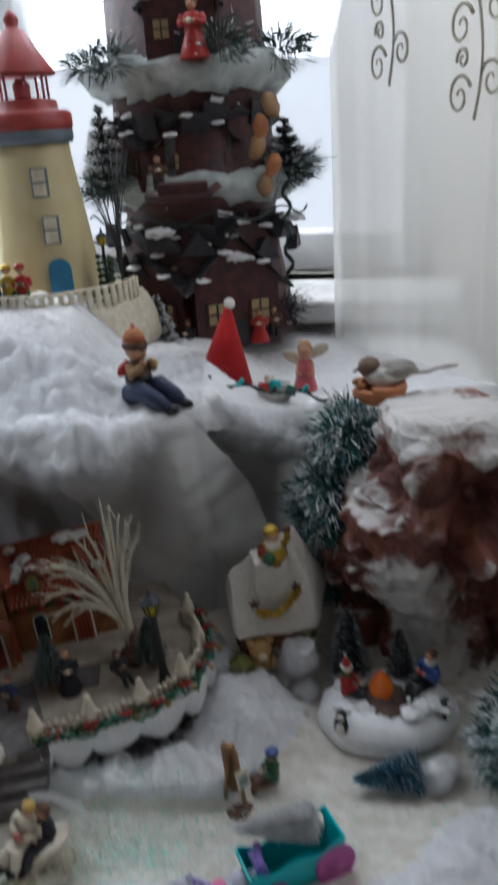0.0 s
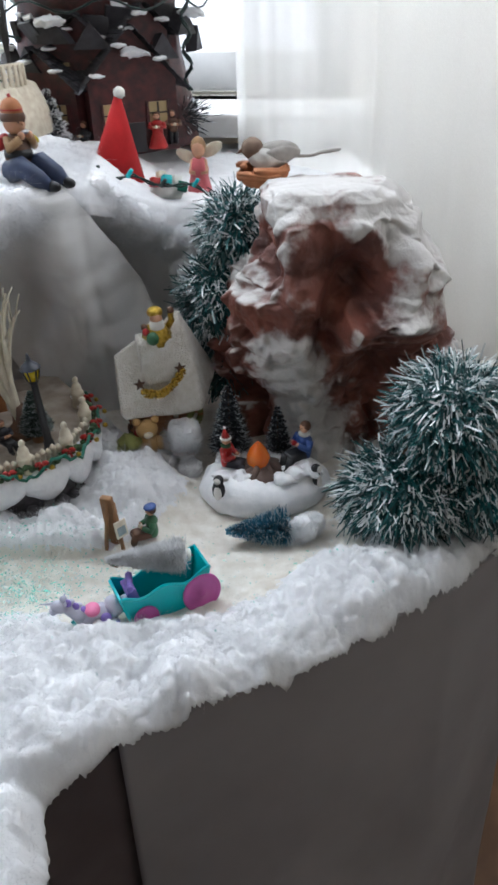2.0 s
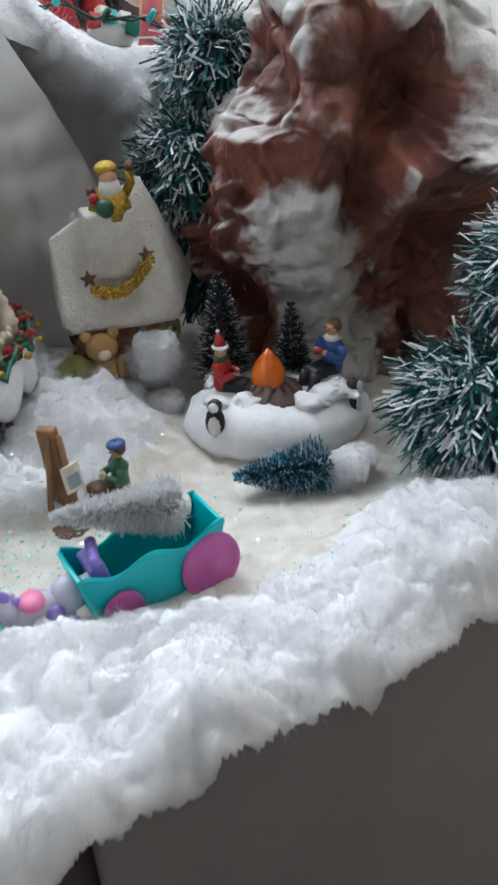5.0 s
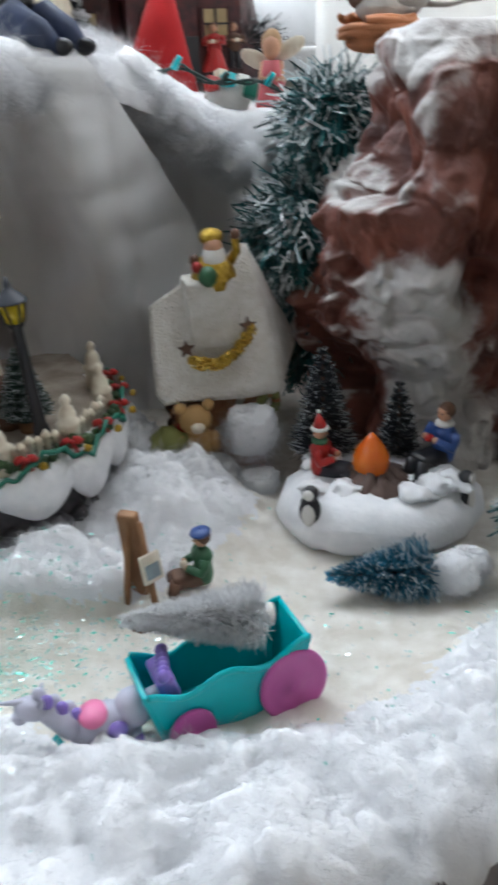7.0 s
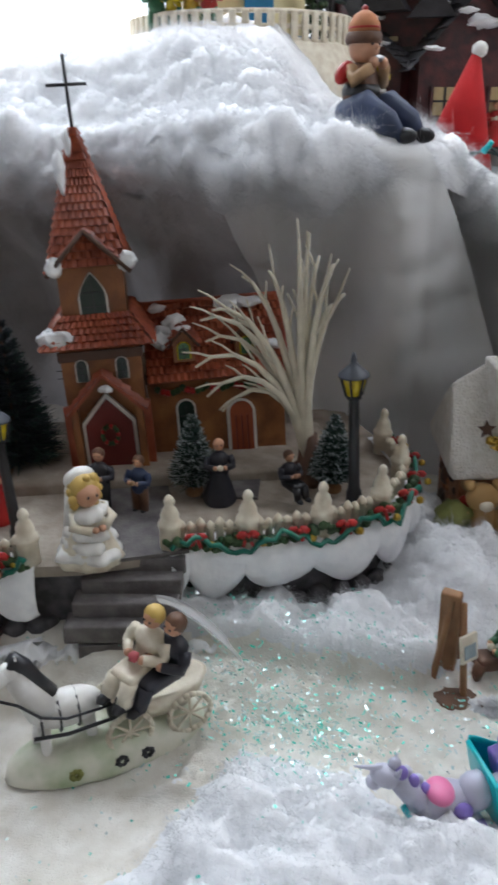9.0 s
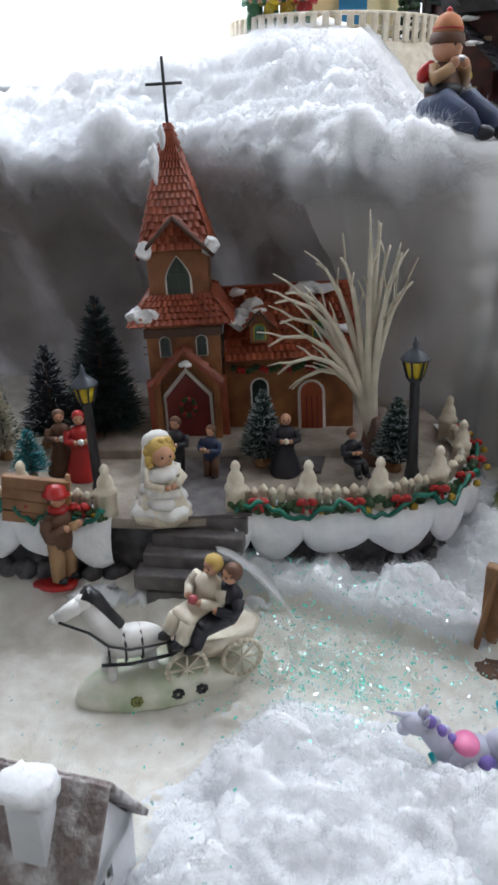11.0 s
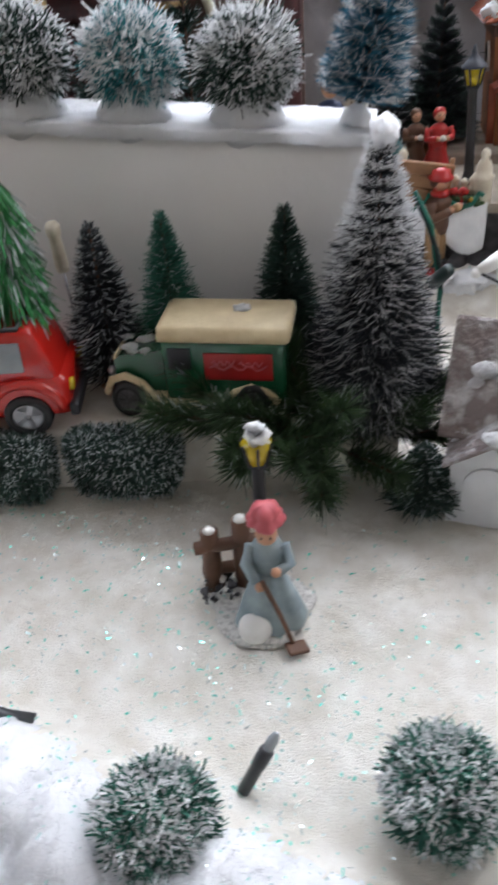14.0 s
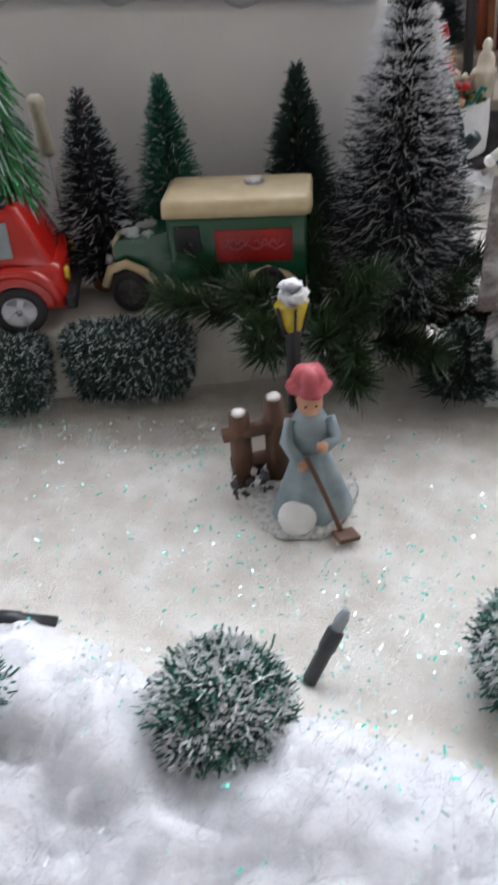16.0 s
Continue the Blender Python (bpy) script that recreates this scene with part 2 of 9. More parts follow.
on_wall("wall_north_low", (5.6, 0.14, 1.0), (0, 0.15, -0.25), M["wall"])
on_wall("wall_north_high", (5.6, 0.14, 0.35), (0, 0.15, 1.75), M["wall"])
on_wall("wall_north_right", (2.4, 0.14, 1.325), (1.50, 0.15, 0.9125), M["wall"])
on_wall("wall_north_left", (1.4, 0.14, 1.325), (-2.1, 0.15, 0.9125), M["wall"])
# window with frame, sill and panes
win = tagged(thing("window_1", "white framed window with a deep sunlit sill", "window", WALL), kind="structure")
for nm, size, at in (("frame_bottom", (1.7, 0.06, 0.06), (-0.55, 0.17, 0.285)), ("frame_top", (1.7, 0.06, 0.06), (-0.55, 0.17, 1.545)),
                     ("frame_right", (0.06, 0.06, 1.32), (0.27, 0.17, 0.915)), ("frame_left", (0.06, 0.06, 1.32), (-1.37, 0.17, 0.915)),
                     ("mullion", (0.07, 0.06, 1.2), (-0.42, 0.17, 0.915))):
    B().box(M["frame"], size, at, bevel=0.006).out(nm, win)
B().box(M["sill"], (1.78, 0.22, 0.03), (-0.55, 0.03, 0.235), bevel=0.006).out("window_sill", win)
glass = bpy.data.materials.new("window_glass")
glass.use_nodes = True
_g = glass.node_tree.nodes["Principled BSDF"]
_g.inputs["Transmission Weight"].default_value, _g.inputs["Roughness"].default_value, _g.inputs["IOR"].default_value = 1.0, 0.0, 1.45
for cx, w in ((-0.92, 0.84), (-0.07, 0.62)):
    p = B().box(glass, (w, 0.004, 1.2), (cx, 0.18, 0.915)).out("pane", win)
    p.visible_shadow = False

# bright distance outside
out_m = material("outdoor_snow", (0.82, 0.84, 0.86), 0.9, scale=0.6, bump=0.1)
tagged(B().box(out_m, (120, 90, 0.1), (0, 47.2, -1.3)).out("ground_outside", label="pale snowy ground outside the window"), kind="structure")

far_m = bpy.data.materials.new("bright_distance")
far_m.use_nodes = True
_e = far_m.node_tree.nodes["Principled BSDF"]
_e.inputs["Base Color"].default_value = (0.85, 0.87, 0.9, 1)
_e.inputs["Emission Color"].default_value, _e.inputs["Emission Strength"].default_value = (0.96, 0.98, 1.0, 1), 1.6
tagged(B().box(far_m, (40, 0.3, 6.2), (0, 9, 1.75)).out("backdrop", label="pale bright overcast distance outside"), kind="structure")

# ---- table: dark furniture, snow ground ----
def plank_body(name, poly, z0, z1, label, cat):
    bt = B()
    bt.prism(M["darkwood"], [(x, y) for x, y in poly], z1 - z0, Matrix(((1, 0, 0, 0), (0, 0, 1, 0), (0, 1, 0, z0), (0, 0, 0, 1))))
    return tagged(bt.out(name, label=label), category=cat)


# matrix above maps (x, depth, z) to (x, z, depth): the polygon lies in the plan
plank_body("display_table", [(0.012, 0.290), (0.135, 0.350), (0.25, 0.43), (0.34, 0.52), (0.34, 0.80), (-0.75, 0.80), (-0.75, 0.25), (-0.046, 0.25)], FLOOR_Z, G - 0.02,
           "dark brown wooden table under the white cover", "table")
plank_body("side_table", [(-0.034, 0.01), (-0.046, 0.246), (-0.75, 0.246), (-0.75, 0.01)], FLOOR_Z, G - 0.02,
           "dark brown wooden side table set against the display table", "table")
plank_body("back_cabinet", [(-0.75, 0.805), (0.27, 0.805), (0.27, 0.96), (-0.2, 1.08), (-0.75, 1.2)], FLOOR_Z, 0.19,
           "dark cabinet behind the table carrying the upper shelf", "cabinet")

EDGE = [(-0.75, -0.005), (-0.012, -0.005), (-0.020, 0.10), (-0.042, 0.245), (0.008, 0.276), (0.136, 0.328), (0.263, 0.393), (0.378, 0.505), (0.38, 0.82), (-0.75, 0.82)]


def edge_distance(x, y):
    """Signed distance to the snow's outline: positive inside."""
    best = np.full(x.shape, 9.0)
    inside = np.zeros(x.shape, bool)
    for (ax, ay), (bx, by) in zip(EDGE, EDGE[1:] + EDGE[:1]):
        dx, dy = bx - ax, by - ay
        k = np.clip(((x - ax) * dx + (y - ay) * dy) / (dx * dx + dy * dy), 0, 1)
        best = np.minimum(best, np.hypot(x - ax - k * dx, y - ay - k * dy))
        cross = ((ay > y) != (by > y)) & (x < ax + (y - ay) * dx / (dy if abs(dy) > 1e-12 else 1e-12))
        inside ^= cross
    return np.where(inside, best, -best)


def mound(x, y, cx, cy, rx, ry, h):
    return h * np.exp(-(((x - cx) / rx) ** 2 + ((y - cy) / ry) ** 2))


def fluff_mask(x, y):
    """Where loose cotton wool lies: along the front edges and round the models' feet."""
    d = edge_distance(x, y)
    front = 1 - smooth(0.040, 0.095, d + 0.02 * (fbm(x * 30, y * 30, 0, 5, 2) - 0.5))
    front = front * (y < 0.47)
    rag = 0.35 * (fbm(x * 45, y * 45, 0, 15, 3) - 0.5)
    mid = smooth(0.12, 0.75, mound(x, y, -0.080, 0.300, 0.053, 0.090, 1.0) + rag * 0.8)
    mid = np.maximum(mid, smooth(0.2, 0.8, mound(x, y, 0.0, 0.345, 0.10, 0.028, 1.0) + rag))
    right = smooth(0.3, 0.8, mound(x, y, 0.19, 0.40, 0.07, 0.035, 1.0))
    cot = smooth(0.3, 0.8, mound(x, y, 0.0, 0.535, 0.060, 0.055, 1.0) + mound(x, y, -0.10, 0.468, 0.085, 0.020, 0.9) + 0.5 * rag + mound(x, y, -0.075, 0.47, 0.06, 0.02, 0.8))
    return np.clip(np.maximum.reduce([front, mid, right, cot]), 0, 1)


def snow_height(x, y):
    m = fluff_mask(x, y)
    d = edge_distance(x, y)
    base = G + 0.0005 * fbm(x * 150, y * 150, 0, 3, 2, True) + 0.0008 * vnoise(x * 520, y * 520, 0, 13) + 0.004 * (fbm(x * 14, y * 14, 0, 9, 2) - 0.5)
    wx, wy = x + 0.010 * (fbm(x * 26, y * 26, 0, 45, 2) - 0.5), y + 0.010 * (fbm(x * 26, y * 26, 0, 46, 2) - 0.5)
    puff = 0.021 * fbm(wx * 19, wy * 19, 0, 21, 2, True) + 0.0105 * fbm(wx * 52, wy * 52, 0, 33, 2, True) + 0.0066 * fbm(wx * 125, wy * 125, 0, 36, 2, True) + 0.0030 * fbm(wx * 290, wy * 290, 0, 38, 2, True)
    z = base + m * puff
    z = z + mound(x, y, 0.0, 0.56, 0.06, 0.05, 0.02) + mound(x, y, -0.07, 0.47, 0.05, 0.025, 0.012) + mound(x, y, 0.19, 0.395, 0.07, 0.03, 0.012)
    z = z + mound(x, y, -0.080, 0.298, 0.047, 0.070, 0.013)
    z = z + mound(x, y, -0.128, 0.440, 0.085, 0.024, 0.012)
    z = z + 0.022 * smooth(0.395, 0.44, y) * (1 - smooth(-0.19, -0.13, x))
    z = z + 0.006 * smooth(0.425, 0.478, y + 0.10 * (x + 0.20) + 0.012 * (fbm(x * 28, y * 28, 0, 41, 2) - 0.5)) * (1 - smooth(-0.055, -0.020, x)) * (1 - 0.9 * mound(x, y, -0.185, 0.452, 0.034, 0.030, 1.0))
    z = z + 0.012 * mound(x, y, 0.002, 0.520, 0.050, 0.040, 1.0)
    drop = 1 - smooth(-0.012, 0.018, d)
    return z - (0.018 + 0.006 * fbm(x * 40, y * 40, 0, 2, 2)) * drop ** 2


_xs, _ys = np.arange(-0.50, 0.386, 0.0016), np.arange(-0.012, 0.82, 0.0016)
_X, _Y = np.meshgrid(_xs, _ys)
_Z = snow_height(_X.ravel(), _Y.ravel())
_D = edge_distance(_X.ravel(), _Y.ravel())
_wob = 0.008 * (fbm(_X.ravel() * 60, _Y.ravel() * 60, 0, 77, 3) - 0.5)
_hang = np.clip(fbm(_X.ravel() * 24, _Y.ravel() * 24, 0, 78, 2) - 0.36, 0, 1) * 0.045 + np.clip(fbm(_X.ravel() * 90, _Y.ravel() * 90, 0, 79, 2) - 0.4, 0, 1) * 0.012
_hang = _hang * (0.16 + 0.20 * (1 - smooth(-0.01, 0.05, _X.ravel())))
_lim = -0.003 + 0.5 * _wob - _hang * (_Y.ravel() < 0.47)
_gx = (edge_distance(_X.ravel() + 1e-4, _Y.ravel()) - _D) / 1e-4
_gy = (edge_distance(_X.ravel(), _Y.ravel() + 1e-4) - _D) / 1e-4
_push = np.clip(_lim - _D, 0, 0.01) + np.clip(-0.006 - _D, 0, 0.1) * 0.72
_Z = _Z - np.clip(-0.004 - _D, 0, 0.1) * 1.15
_ok = (_D > _lim - 0.0022).reshape(_X.shape)
_X, _Y = _X + (_gx * _push).reshape(_X.shape), _Y + (_gy * _push).reshape(_X.shape)
_i = np.arange(_X.size).reshape(_X.shape)
_f = np.stack([_i[:-1, :-1], _i[:-1, 1:], _i[1:, 1:], _i[1:, :-1]], -1)
_keep = _ok[:-1, :-1] & _ok[:-1, 1:] & _ok[1:, 1:] & _ok[1:, :-1]
_f = _f[_keep]
_mask = fluff_mask(_X.ravel(), _Y.ravel())[_f[:, 0]]
_used, _inv = np.unique(_f, return_inverse=True)
_j = vnoise(_X.ravel() * 300, _Y.ravel() * 300, 0, 8) * 0.0016
_P = np.stack([_X.ravel() + _j, _Y.ravel() + _j[::-1] * 0.7, _Z], -1)[_used]
ground = raw("snow_ground", _P, _inv.reshape(-1, 4), [M["flakes"], M["cotton"]], index=(_mask > 0.28 + 0.2 * vnoise(_X.ravel()[_f[:, 0]] * 420, _Y.ravel()[_f[:, 0]] * 420, 0, 4)).astype(int))
tagged(ground, "white cotton wool and paper snow covering the table", "snow", kind="stuff")


# front cover: white sheet hanging from the right-hand table's edge
def cover_fx(u, v):
    pts = np.array([(0.008, 0.277), (0.137, 0.327), (0.265, 0.392), (0.39, 0.50), (0.395, 0.62)])
    s = np.linspace(0, 1, len(pts))
    x, y = np.interp(u, s, pts[:, 0]), np.interp(u, s, pts[:, 1])
    h = v
    out = 0.012 * np.sin(u * 15 + 1.2 * h) * h + 0.006 * np.sin(u * 37) * h ** 2 + 0.01 * (fbm(u * 8, v * 6, 0, 4, 3) - 0.5) * h
    nx, ny = 0.42, -0.9
    return x + nx * (out - 0.004), y + ny * (out - 0.004), G + 0.002 - 0.70 * h


# dark grey here stands for the shade on the hanging sheet
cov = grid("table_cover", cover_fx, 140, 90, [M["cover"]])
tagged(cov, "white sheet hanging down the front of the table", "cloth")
sol = cov.modifiers.new("thick", "SOLIDIFY")
sol.thickness = 0.0015


# upper shelf: cloth drape with cotton wool on top
def shelf_line(x):
    """Front edge of the shelf in plan."""
    p = ((-0.75, 0.64), (-0.32, 0.635), (-0.22, 0.628), (-0.16, 0.592), (-0.125, 0.580), (-0.09, 0.606), (-0.05, 0.650), (0.0, 0.700), (0.06, 0.750), (0.12, 0.780), (0.5, 0.79))
    return np.interp(x, [a for a, _ in p], [b for _, b in p]) + 0.006 * np.sin(x * 31)


def shelf_top(x, y):
    z = 0.236 - 0.035 * smooth(-0.03, 0.06, x) - 0.02 * (1 - smooth(-0.5, -0.25, x))
    z = z + mound(x, y, -0.19, 0.80, 0.13, 0.07, 0.045) + 0.040 * smooth(0.0, 0.11, y - shelf_line(x)) * (1 - smooth(-0.15, -0.09, x))
    return z


def drape_fx(u, v):
    x = -0.70 + (0.662 + 0.095 * v) * u
    e = shelf_line(np.minimum(x, -0.03))
    zt = shelf_top(np.minimum(x, -0.045), e) + 0.004
    fold = 0.020 * np.sin(x * 36 + 1.5 * np.sin(x * 9) + 1.2 * v) + 0.014 * np.sin(x * 71 + 2.0 - 1.5 * v) + 0.018 * (fbm(x * 22, v * 3, 0, 91, 3) - 0.5)
    k = v ** 1.3
    y = e + (fold - 0.01) * np.sin(np.pi * np.clip(v * 1.05, 0, 1)) * 0.9 + 0.085 * smooth(0.05, 0.6, v) * (1 - 0.6 * smooth(-0.12, -0.03, x)) + 0.02 * v + 0.02 * (fbm(x * 12, v * 4, 0, 6, 3) - 0.5)
    z = zt + (G + 0.0 - zt) * k + 0.004 * (fbm(x * 20, v * 6, 0, 16, 3) - 0.5)
    return x, y, z


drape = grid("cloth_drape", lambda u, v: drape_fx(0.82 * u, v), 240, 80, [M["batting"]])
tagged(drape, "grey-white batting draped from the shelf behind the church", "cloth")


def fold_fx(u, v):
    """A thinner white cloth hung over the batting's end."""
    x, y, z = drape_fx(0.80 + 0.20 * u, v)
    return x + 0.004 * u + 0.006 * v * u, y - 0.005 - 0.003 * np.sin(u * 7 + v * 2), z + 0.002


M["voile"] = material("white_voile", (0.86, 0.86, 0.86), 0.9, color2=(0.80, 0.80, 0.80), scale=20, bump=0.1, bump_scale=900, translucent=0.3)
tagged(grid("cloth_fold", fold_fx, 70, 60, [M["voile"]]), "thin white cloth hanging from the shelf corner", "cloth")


def shelf_fx(u, v):
    x = -0.72 + 1.01 * u
    e = shelf_line(x)
    w = (v - 0.10) / 0.90
    y = e - 0.004 + np.clip(w, 0, 1) * (1.12 - e) ** 1.0
    curl = np.clip(-w / 0.111, 0, 1)
    d = y - e
    m = (1 - smooth(0.05, 0.16, d)) * (1 - smooth(-0.09, -0.055, x)) + 0.35 * (1 - smooth(-0.05, 0.02, x))
    z = shelf_top(x, y) + np.clip(m, 0, 1) * (0.026 * fbm(x * 20, y * 20, 0, 61, 2, True) + 0.014 * fbm(x * 55, y * 55, 0, 63, 2, True) + 0.0065 * fbm(x * 140, y * 140, 0, 62, 2, True)) + 0.002 * fbm(x * 90, y * 90, 0, 64, 3)
    k = 1 - smooth(-0.09, -0.04, x)
    hang = (0.004 + 0.026 * fbm(x * 17, 0 * x, 0, 65, 3)) * k + 0.010
    puff = fbm(x * 30, y * 30, curl * 1.6, 66, 2, True) * 0.016 + fbm(x * 85, y * 85, curl * 4.0, 67, 4, True) * 0.012
    bulge = np.sin(np.pi * np.clip(curl * 1.1, 0, 1)) * 0.010 + puff * (1 - smooth(0.0, 0.03, d)) * (1 - 0.8 * curl ** 3)
    y = y - bulge * k
    return x + 0.002 * vnoise(x * 250, y * 250, 0, 3), y, z - 0.014 * (1 - smooth(-0.006, 0.012, d)) ** 2 - hang * curl


shelf = grid("shelf_snow", shelf_fx, 560, 260, [M["cotton"]])
tagged(shelf, "white cotton wool heaped on the upper shelf", "snow", kind="stuff")

back = grid("back_cloth", lambda u, v: (-0.12 + 0.39 * u, 0.772 + 0.008 * np.sin(u * 40) + 0.012 * (fbm(u * 9, v * 4, 0, 12, 3) - 0.5), 0.196 - 0.208 * v), 120, 40, [M["sheet"]])
tagged(back, "white cloth hanging behind the rock and the fir", "cloth")
# ---- paints ----
def paint(name, c, rough=0.45, **k):
    k.setdefault("bump", 0.15)
    k.setdefault("scale", 60)
    M[name] = material(name, c, rough, **k)


paint("ochre", (0.35, 0.14, 0.042), 0.5, color2=(0.17, 0.058, 0.018), scale=55, bump=0.35, bump_scale=420)
paint("roof_red", (0.42, 0.105, 0.045), 0.42, color2=(0.22, 0.042, 0.018), scale=45, island=0.16)
paint("door_red", (0.16, 0.018, 0.014), 0.4)
paint("door_orange", (0.40, 0.085, 0.03), 0.4)
paint("cream", (0.74, 0.69, 0.56), 0.5, color2=(0.58, 0.50, 0.38), scale=140)
paint("white_paint", (0.80, 0.79, 0.76), 0.5, color2=(0.66, 0.64, 0.60), scale=120)
paint("porcelain_snow", (0.85, 0.85, 0.86), 0.5, color2=(0.74, 0.75, 0.77), scale=110, bump=0.35, bump_scale=350, distance=0.0015)
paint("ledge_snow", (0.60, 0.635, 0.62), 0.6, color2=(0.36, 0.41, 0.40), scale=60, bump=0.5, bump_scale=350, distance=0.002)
paint("stone_dark", (0.085, 0.08, 0.085), 0.75, color2=(0.035, 0.033, 0.036), scale=160, bump=0.5, bump_scale=600, island=0.35)
paint("path_grey", (0.17, 0.155, 0.15), 0.8, color2=(0.09, 0.08, 0.08), scale=120, bump=0.4)
paint("yard_tan", (0.42, 0.365, 0.30), 0.8, color2=(0.24, 0.20, 0.16), scale=60, bump=0.4)
paint("trim_brown", (0.10, 0.045, 0.025), 0.5)
paint("slate", (0.060, 0.068, 0.085), 0.4)
paint("aqua", (0.10, 0.40, 0.46), 0.6, island=0.4, bump=0, translucent=0.2)
paint("black", (0.016, 0.016, 0.019), 0.4)
paint("suit", (0.022, 0.022, 0.032), 0.5)
paint("navy", (0.025, 0.045, 0.11), 0.5)
paint("blue", (0.035, 0.09, 0.30), 0.4)
paint("skin", (0.62, 0.33, 0.20), 0.45)
paint("blond", (0.60, 0.40, 0.10), 0.5)
paint("brown", (0.15, 0.07, 0.035), 0.55, color2=(0.08, 0.035, 0.018))
paint("tan", (0.42, 0.25, 0.12), 0.55)
paint("red", (0.45, 0.018, 0.016), 0.35)
paint("red_felt", (0.52, 0.012, 0.014), 0.9, bump=0.4, bump_scale=1500, color2=(0.40, 0.010, 0.012))
paint("rose", (0.58, 0.115, 0.13), 0.5)
paint("green", (0.03, 0.13, 0.055), 0.45)
paint("van_green", (0.012, 0.10, 0.045), 0.25, coat=0.4, color2=(0.010, 0.085, 0.038))
paint("garland", (0.045, 0.10, 0.03), 0.6, color2=(0.02, 0.05, 0.015), bump=0.8, bump_scale=900)
paint("wire_green", (0.006, 0.16, 0.105), 0.35)
paint("wire_dark", (0.008, 0.028, 0.024), 0.4)
paint("speckle", (0.78, 0.76, 0.72), 0.9, color2=(0.52, 0.50, 0.47), scale=520, bump=0.9, bump_scale=1200, distance=0.002, contrast=(0.38, 0.55))
paint("gold", (0.62, 0.43, 0.08), 0.3, metal=0.8, bump=1.0, bump_scale=1200, color2=(0.35, 0.22, 0.02), scale=400)
paint("yellow_glass", (0.62, 0.47, 0.02), 0.25)
paint("glass_dark", (0.035, 0.055, 0.045), 0.15)
paint("pane_green", (0.10, 0.22, 0.10), 0.2)
paint("wood", (0.33, 0.17, 0.075), 0.6, color2=(0.20, 0.095, 0.04), scale=70, bump=0.3)
paint("pale_wood", (0.62, 0.43, 0.20), 0.55, color2=(0.50, 0.32, 0.13))
paint("grey_dress", (0.31, 0.375, 0.39), 0.6, color2=(0.19, 0.245, 0.265), scale=120)
paint("teal_plastic", (0.0, 0.47, 0.51), 0.28, color2=(0.0, 0.43, 0.47), bump=0.04)
paint("pink_plastic", (0.52, 0.10, 0.36), 0.35, color2=(0.45, 0.085, 0.31), bump=0.08)
paint("lilac_plastic", (0.27, 0.19, 0.60), 0.35, bump=0.05)
paint("pony_white", (0.60, 0.60, 0.72), 0.4, bump=0.05)
paint("pony_pink", (0.85, 0.22, 0.42), 0.4, bump=0.05)
paint("terracotta", (0.50, 0.19, 0.075), 0.7)
paint("feather_grey", (0.40, 0.37, 0.34), 0.9, color2=(0.27, 0.25, 0.23), bump=0.6, bump_scale=700)
paint("feather_brown", (0.24, 0.165, 0.12), 0.9, color2=(0.15, 0.10, 0.075), bump=0.6, bump_scale=700)
paint("feather_white", (0.72, 0.70, 0.66), 0.9, bump=0.6, bump_scale=700)
paint("cream_roof", (0.72, 0.60, 0.38), 0.55, color2=(0.58, 0.46, 0.27), scale=90, bump=0.35)
paint("rubber", (0.02, 0.02, 0.022), 0.6)
paint("steel", (0.45, 0.45, 0.47), 0.3, metal=0.9)
paint("car_red", (0.55, 0.02, 0.012), 0.18, coat=0.5, bump=0.03, color2=(0.48, 0.016, 0.010))
paint("grey_glass", (0.33, 0.36, 0.38), 0.15)
paint("paper_white", (0.74, 0.75, 0.77), 0.75, color2=(0.62, 0.63, 0.66), scale=60, bump=0.25, bump_scale=500)
paint("bark_roof", (0.26, 0.215, 0.205), 0.85, color2=(0.62, 0.60, 0.60), scale=95, detail=10, bump=1.0, bump_scale=260, distance=0.004, contrast=(0.36, 0.52))
paint("lh_cream", (0.68, 0.58, 0.33), 0.5, color2=(0.60, 0.50, 0.27), scale=30)
paint("lh_red", (0.42, 0.055, 0.05), 0.45)
paint("lh_blue", (0.03, 0.22, 0.42), 0.45)
paint("grey_blue", (0.16, 0.20, 0.24), 0.5)
paint("dark_house", (0.085, 0.017, 0.017), 0.5, color2=(0.028, 0.009, 0.010), scale=130, bump=0.4)
paint("dark_roof", (0.032, 0.03, 0.036), 0.6, color2=(0.016, 0.015, 0.018), scale=140, bump=0.6, island=0.3)
paint("lit_pane", (0.45, 0.34, 0.17), 0.3)
paint("jeans", (0.045, 0.065, 0.135), 0.55, color2=(0.025, 0.038, 0.08))
paint("flame", (0.72, 0.20, 0.02), 0.25, color2=(0.62, 0.09, 0.008), scale=50)
paint("log", (0.13, 0.085, 0.07), 0.7, color2=(0.075, 0.045, 0.035))
paint("ginger", (0.52, 0.27, 0.13), 0.6, color2=(0.34, 0.13, 0.06), scale=170)
paint("bear", (0.55, 0.33, 0.12), 0.6)
paint("moss", (0.24, 0.25, 0.07), 0.8, bump=0.8)
paint("cream_twig", (0.74, 0.68, 0.54), 0.55, bump=0.2)
paint("led_dark", (0.03, 0.032, 0.036), 0.35)
paint("bristle_green", (0.022, 0.060, 0.045), 0.6, island=0.5, bump=0)
paint("bristle_black", (0.022, 0.028, 0.036), 0.6, island=0.5, bump=0)
paint("bristle_teal", (0.040, 0.27, 0.30), 0.6, island=0.5, bump=0)
paint("bristle_mid", (0.030, 0.165, 0.115), 0.6, island=0.5, bump=0)
paint("bristle_blue", (0.025, 0.19, 0.30), 0.6, island=0.5, bump=0)
paint("bristle_white", (0.88, 0.885, 0.89), 0.8, island=0.06, bump=0, translucent=0.3)
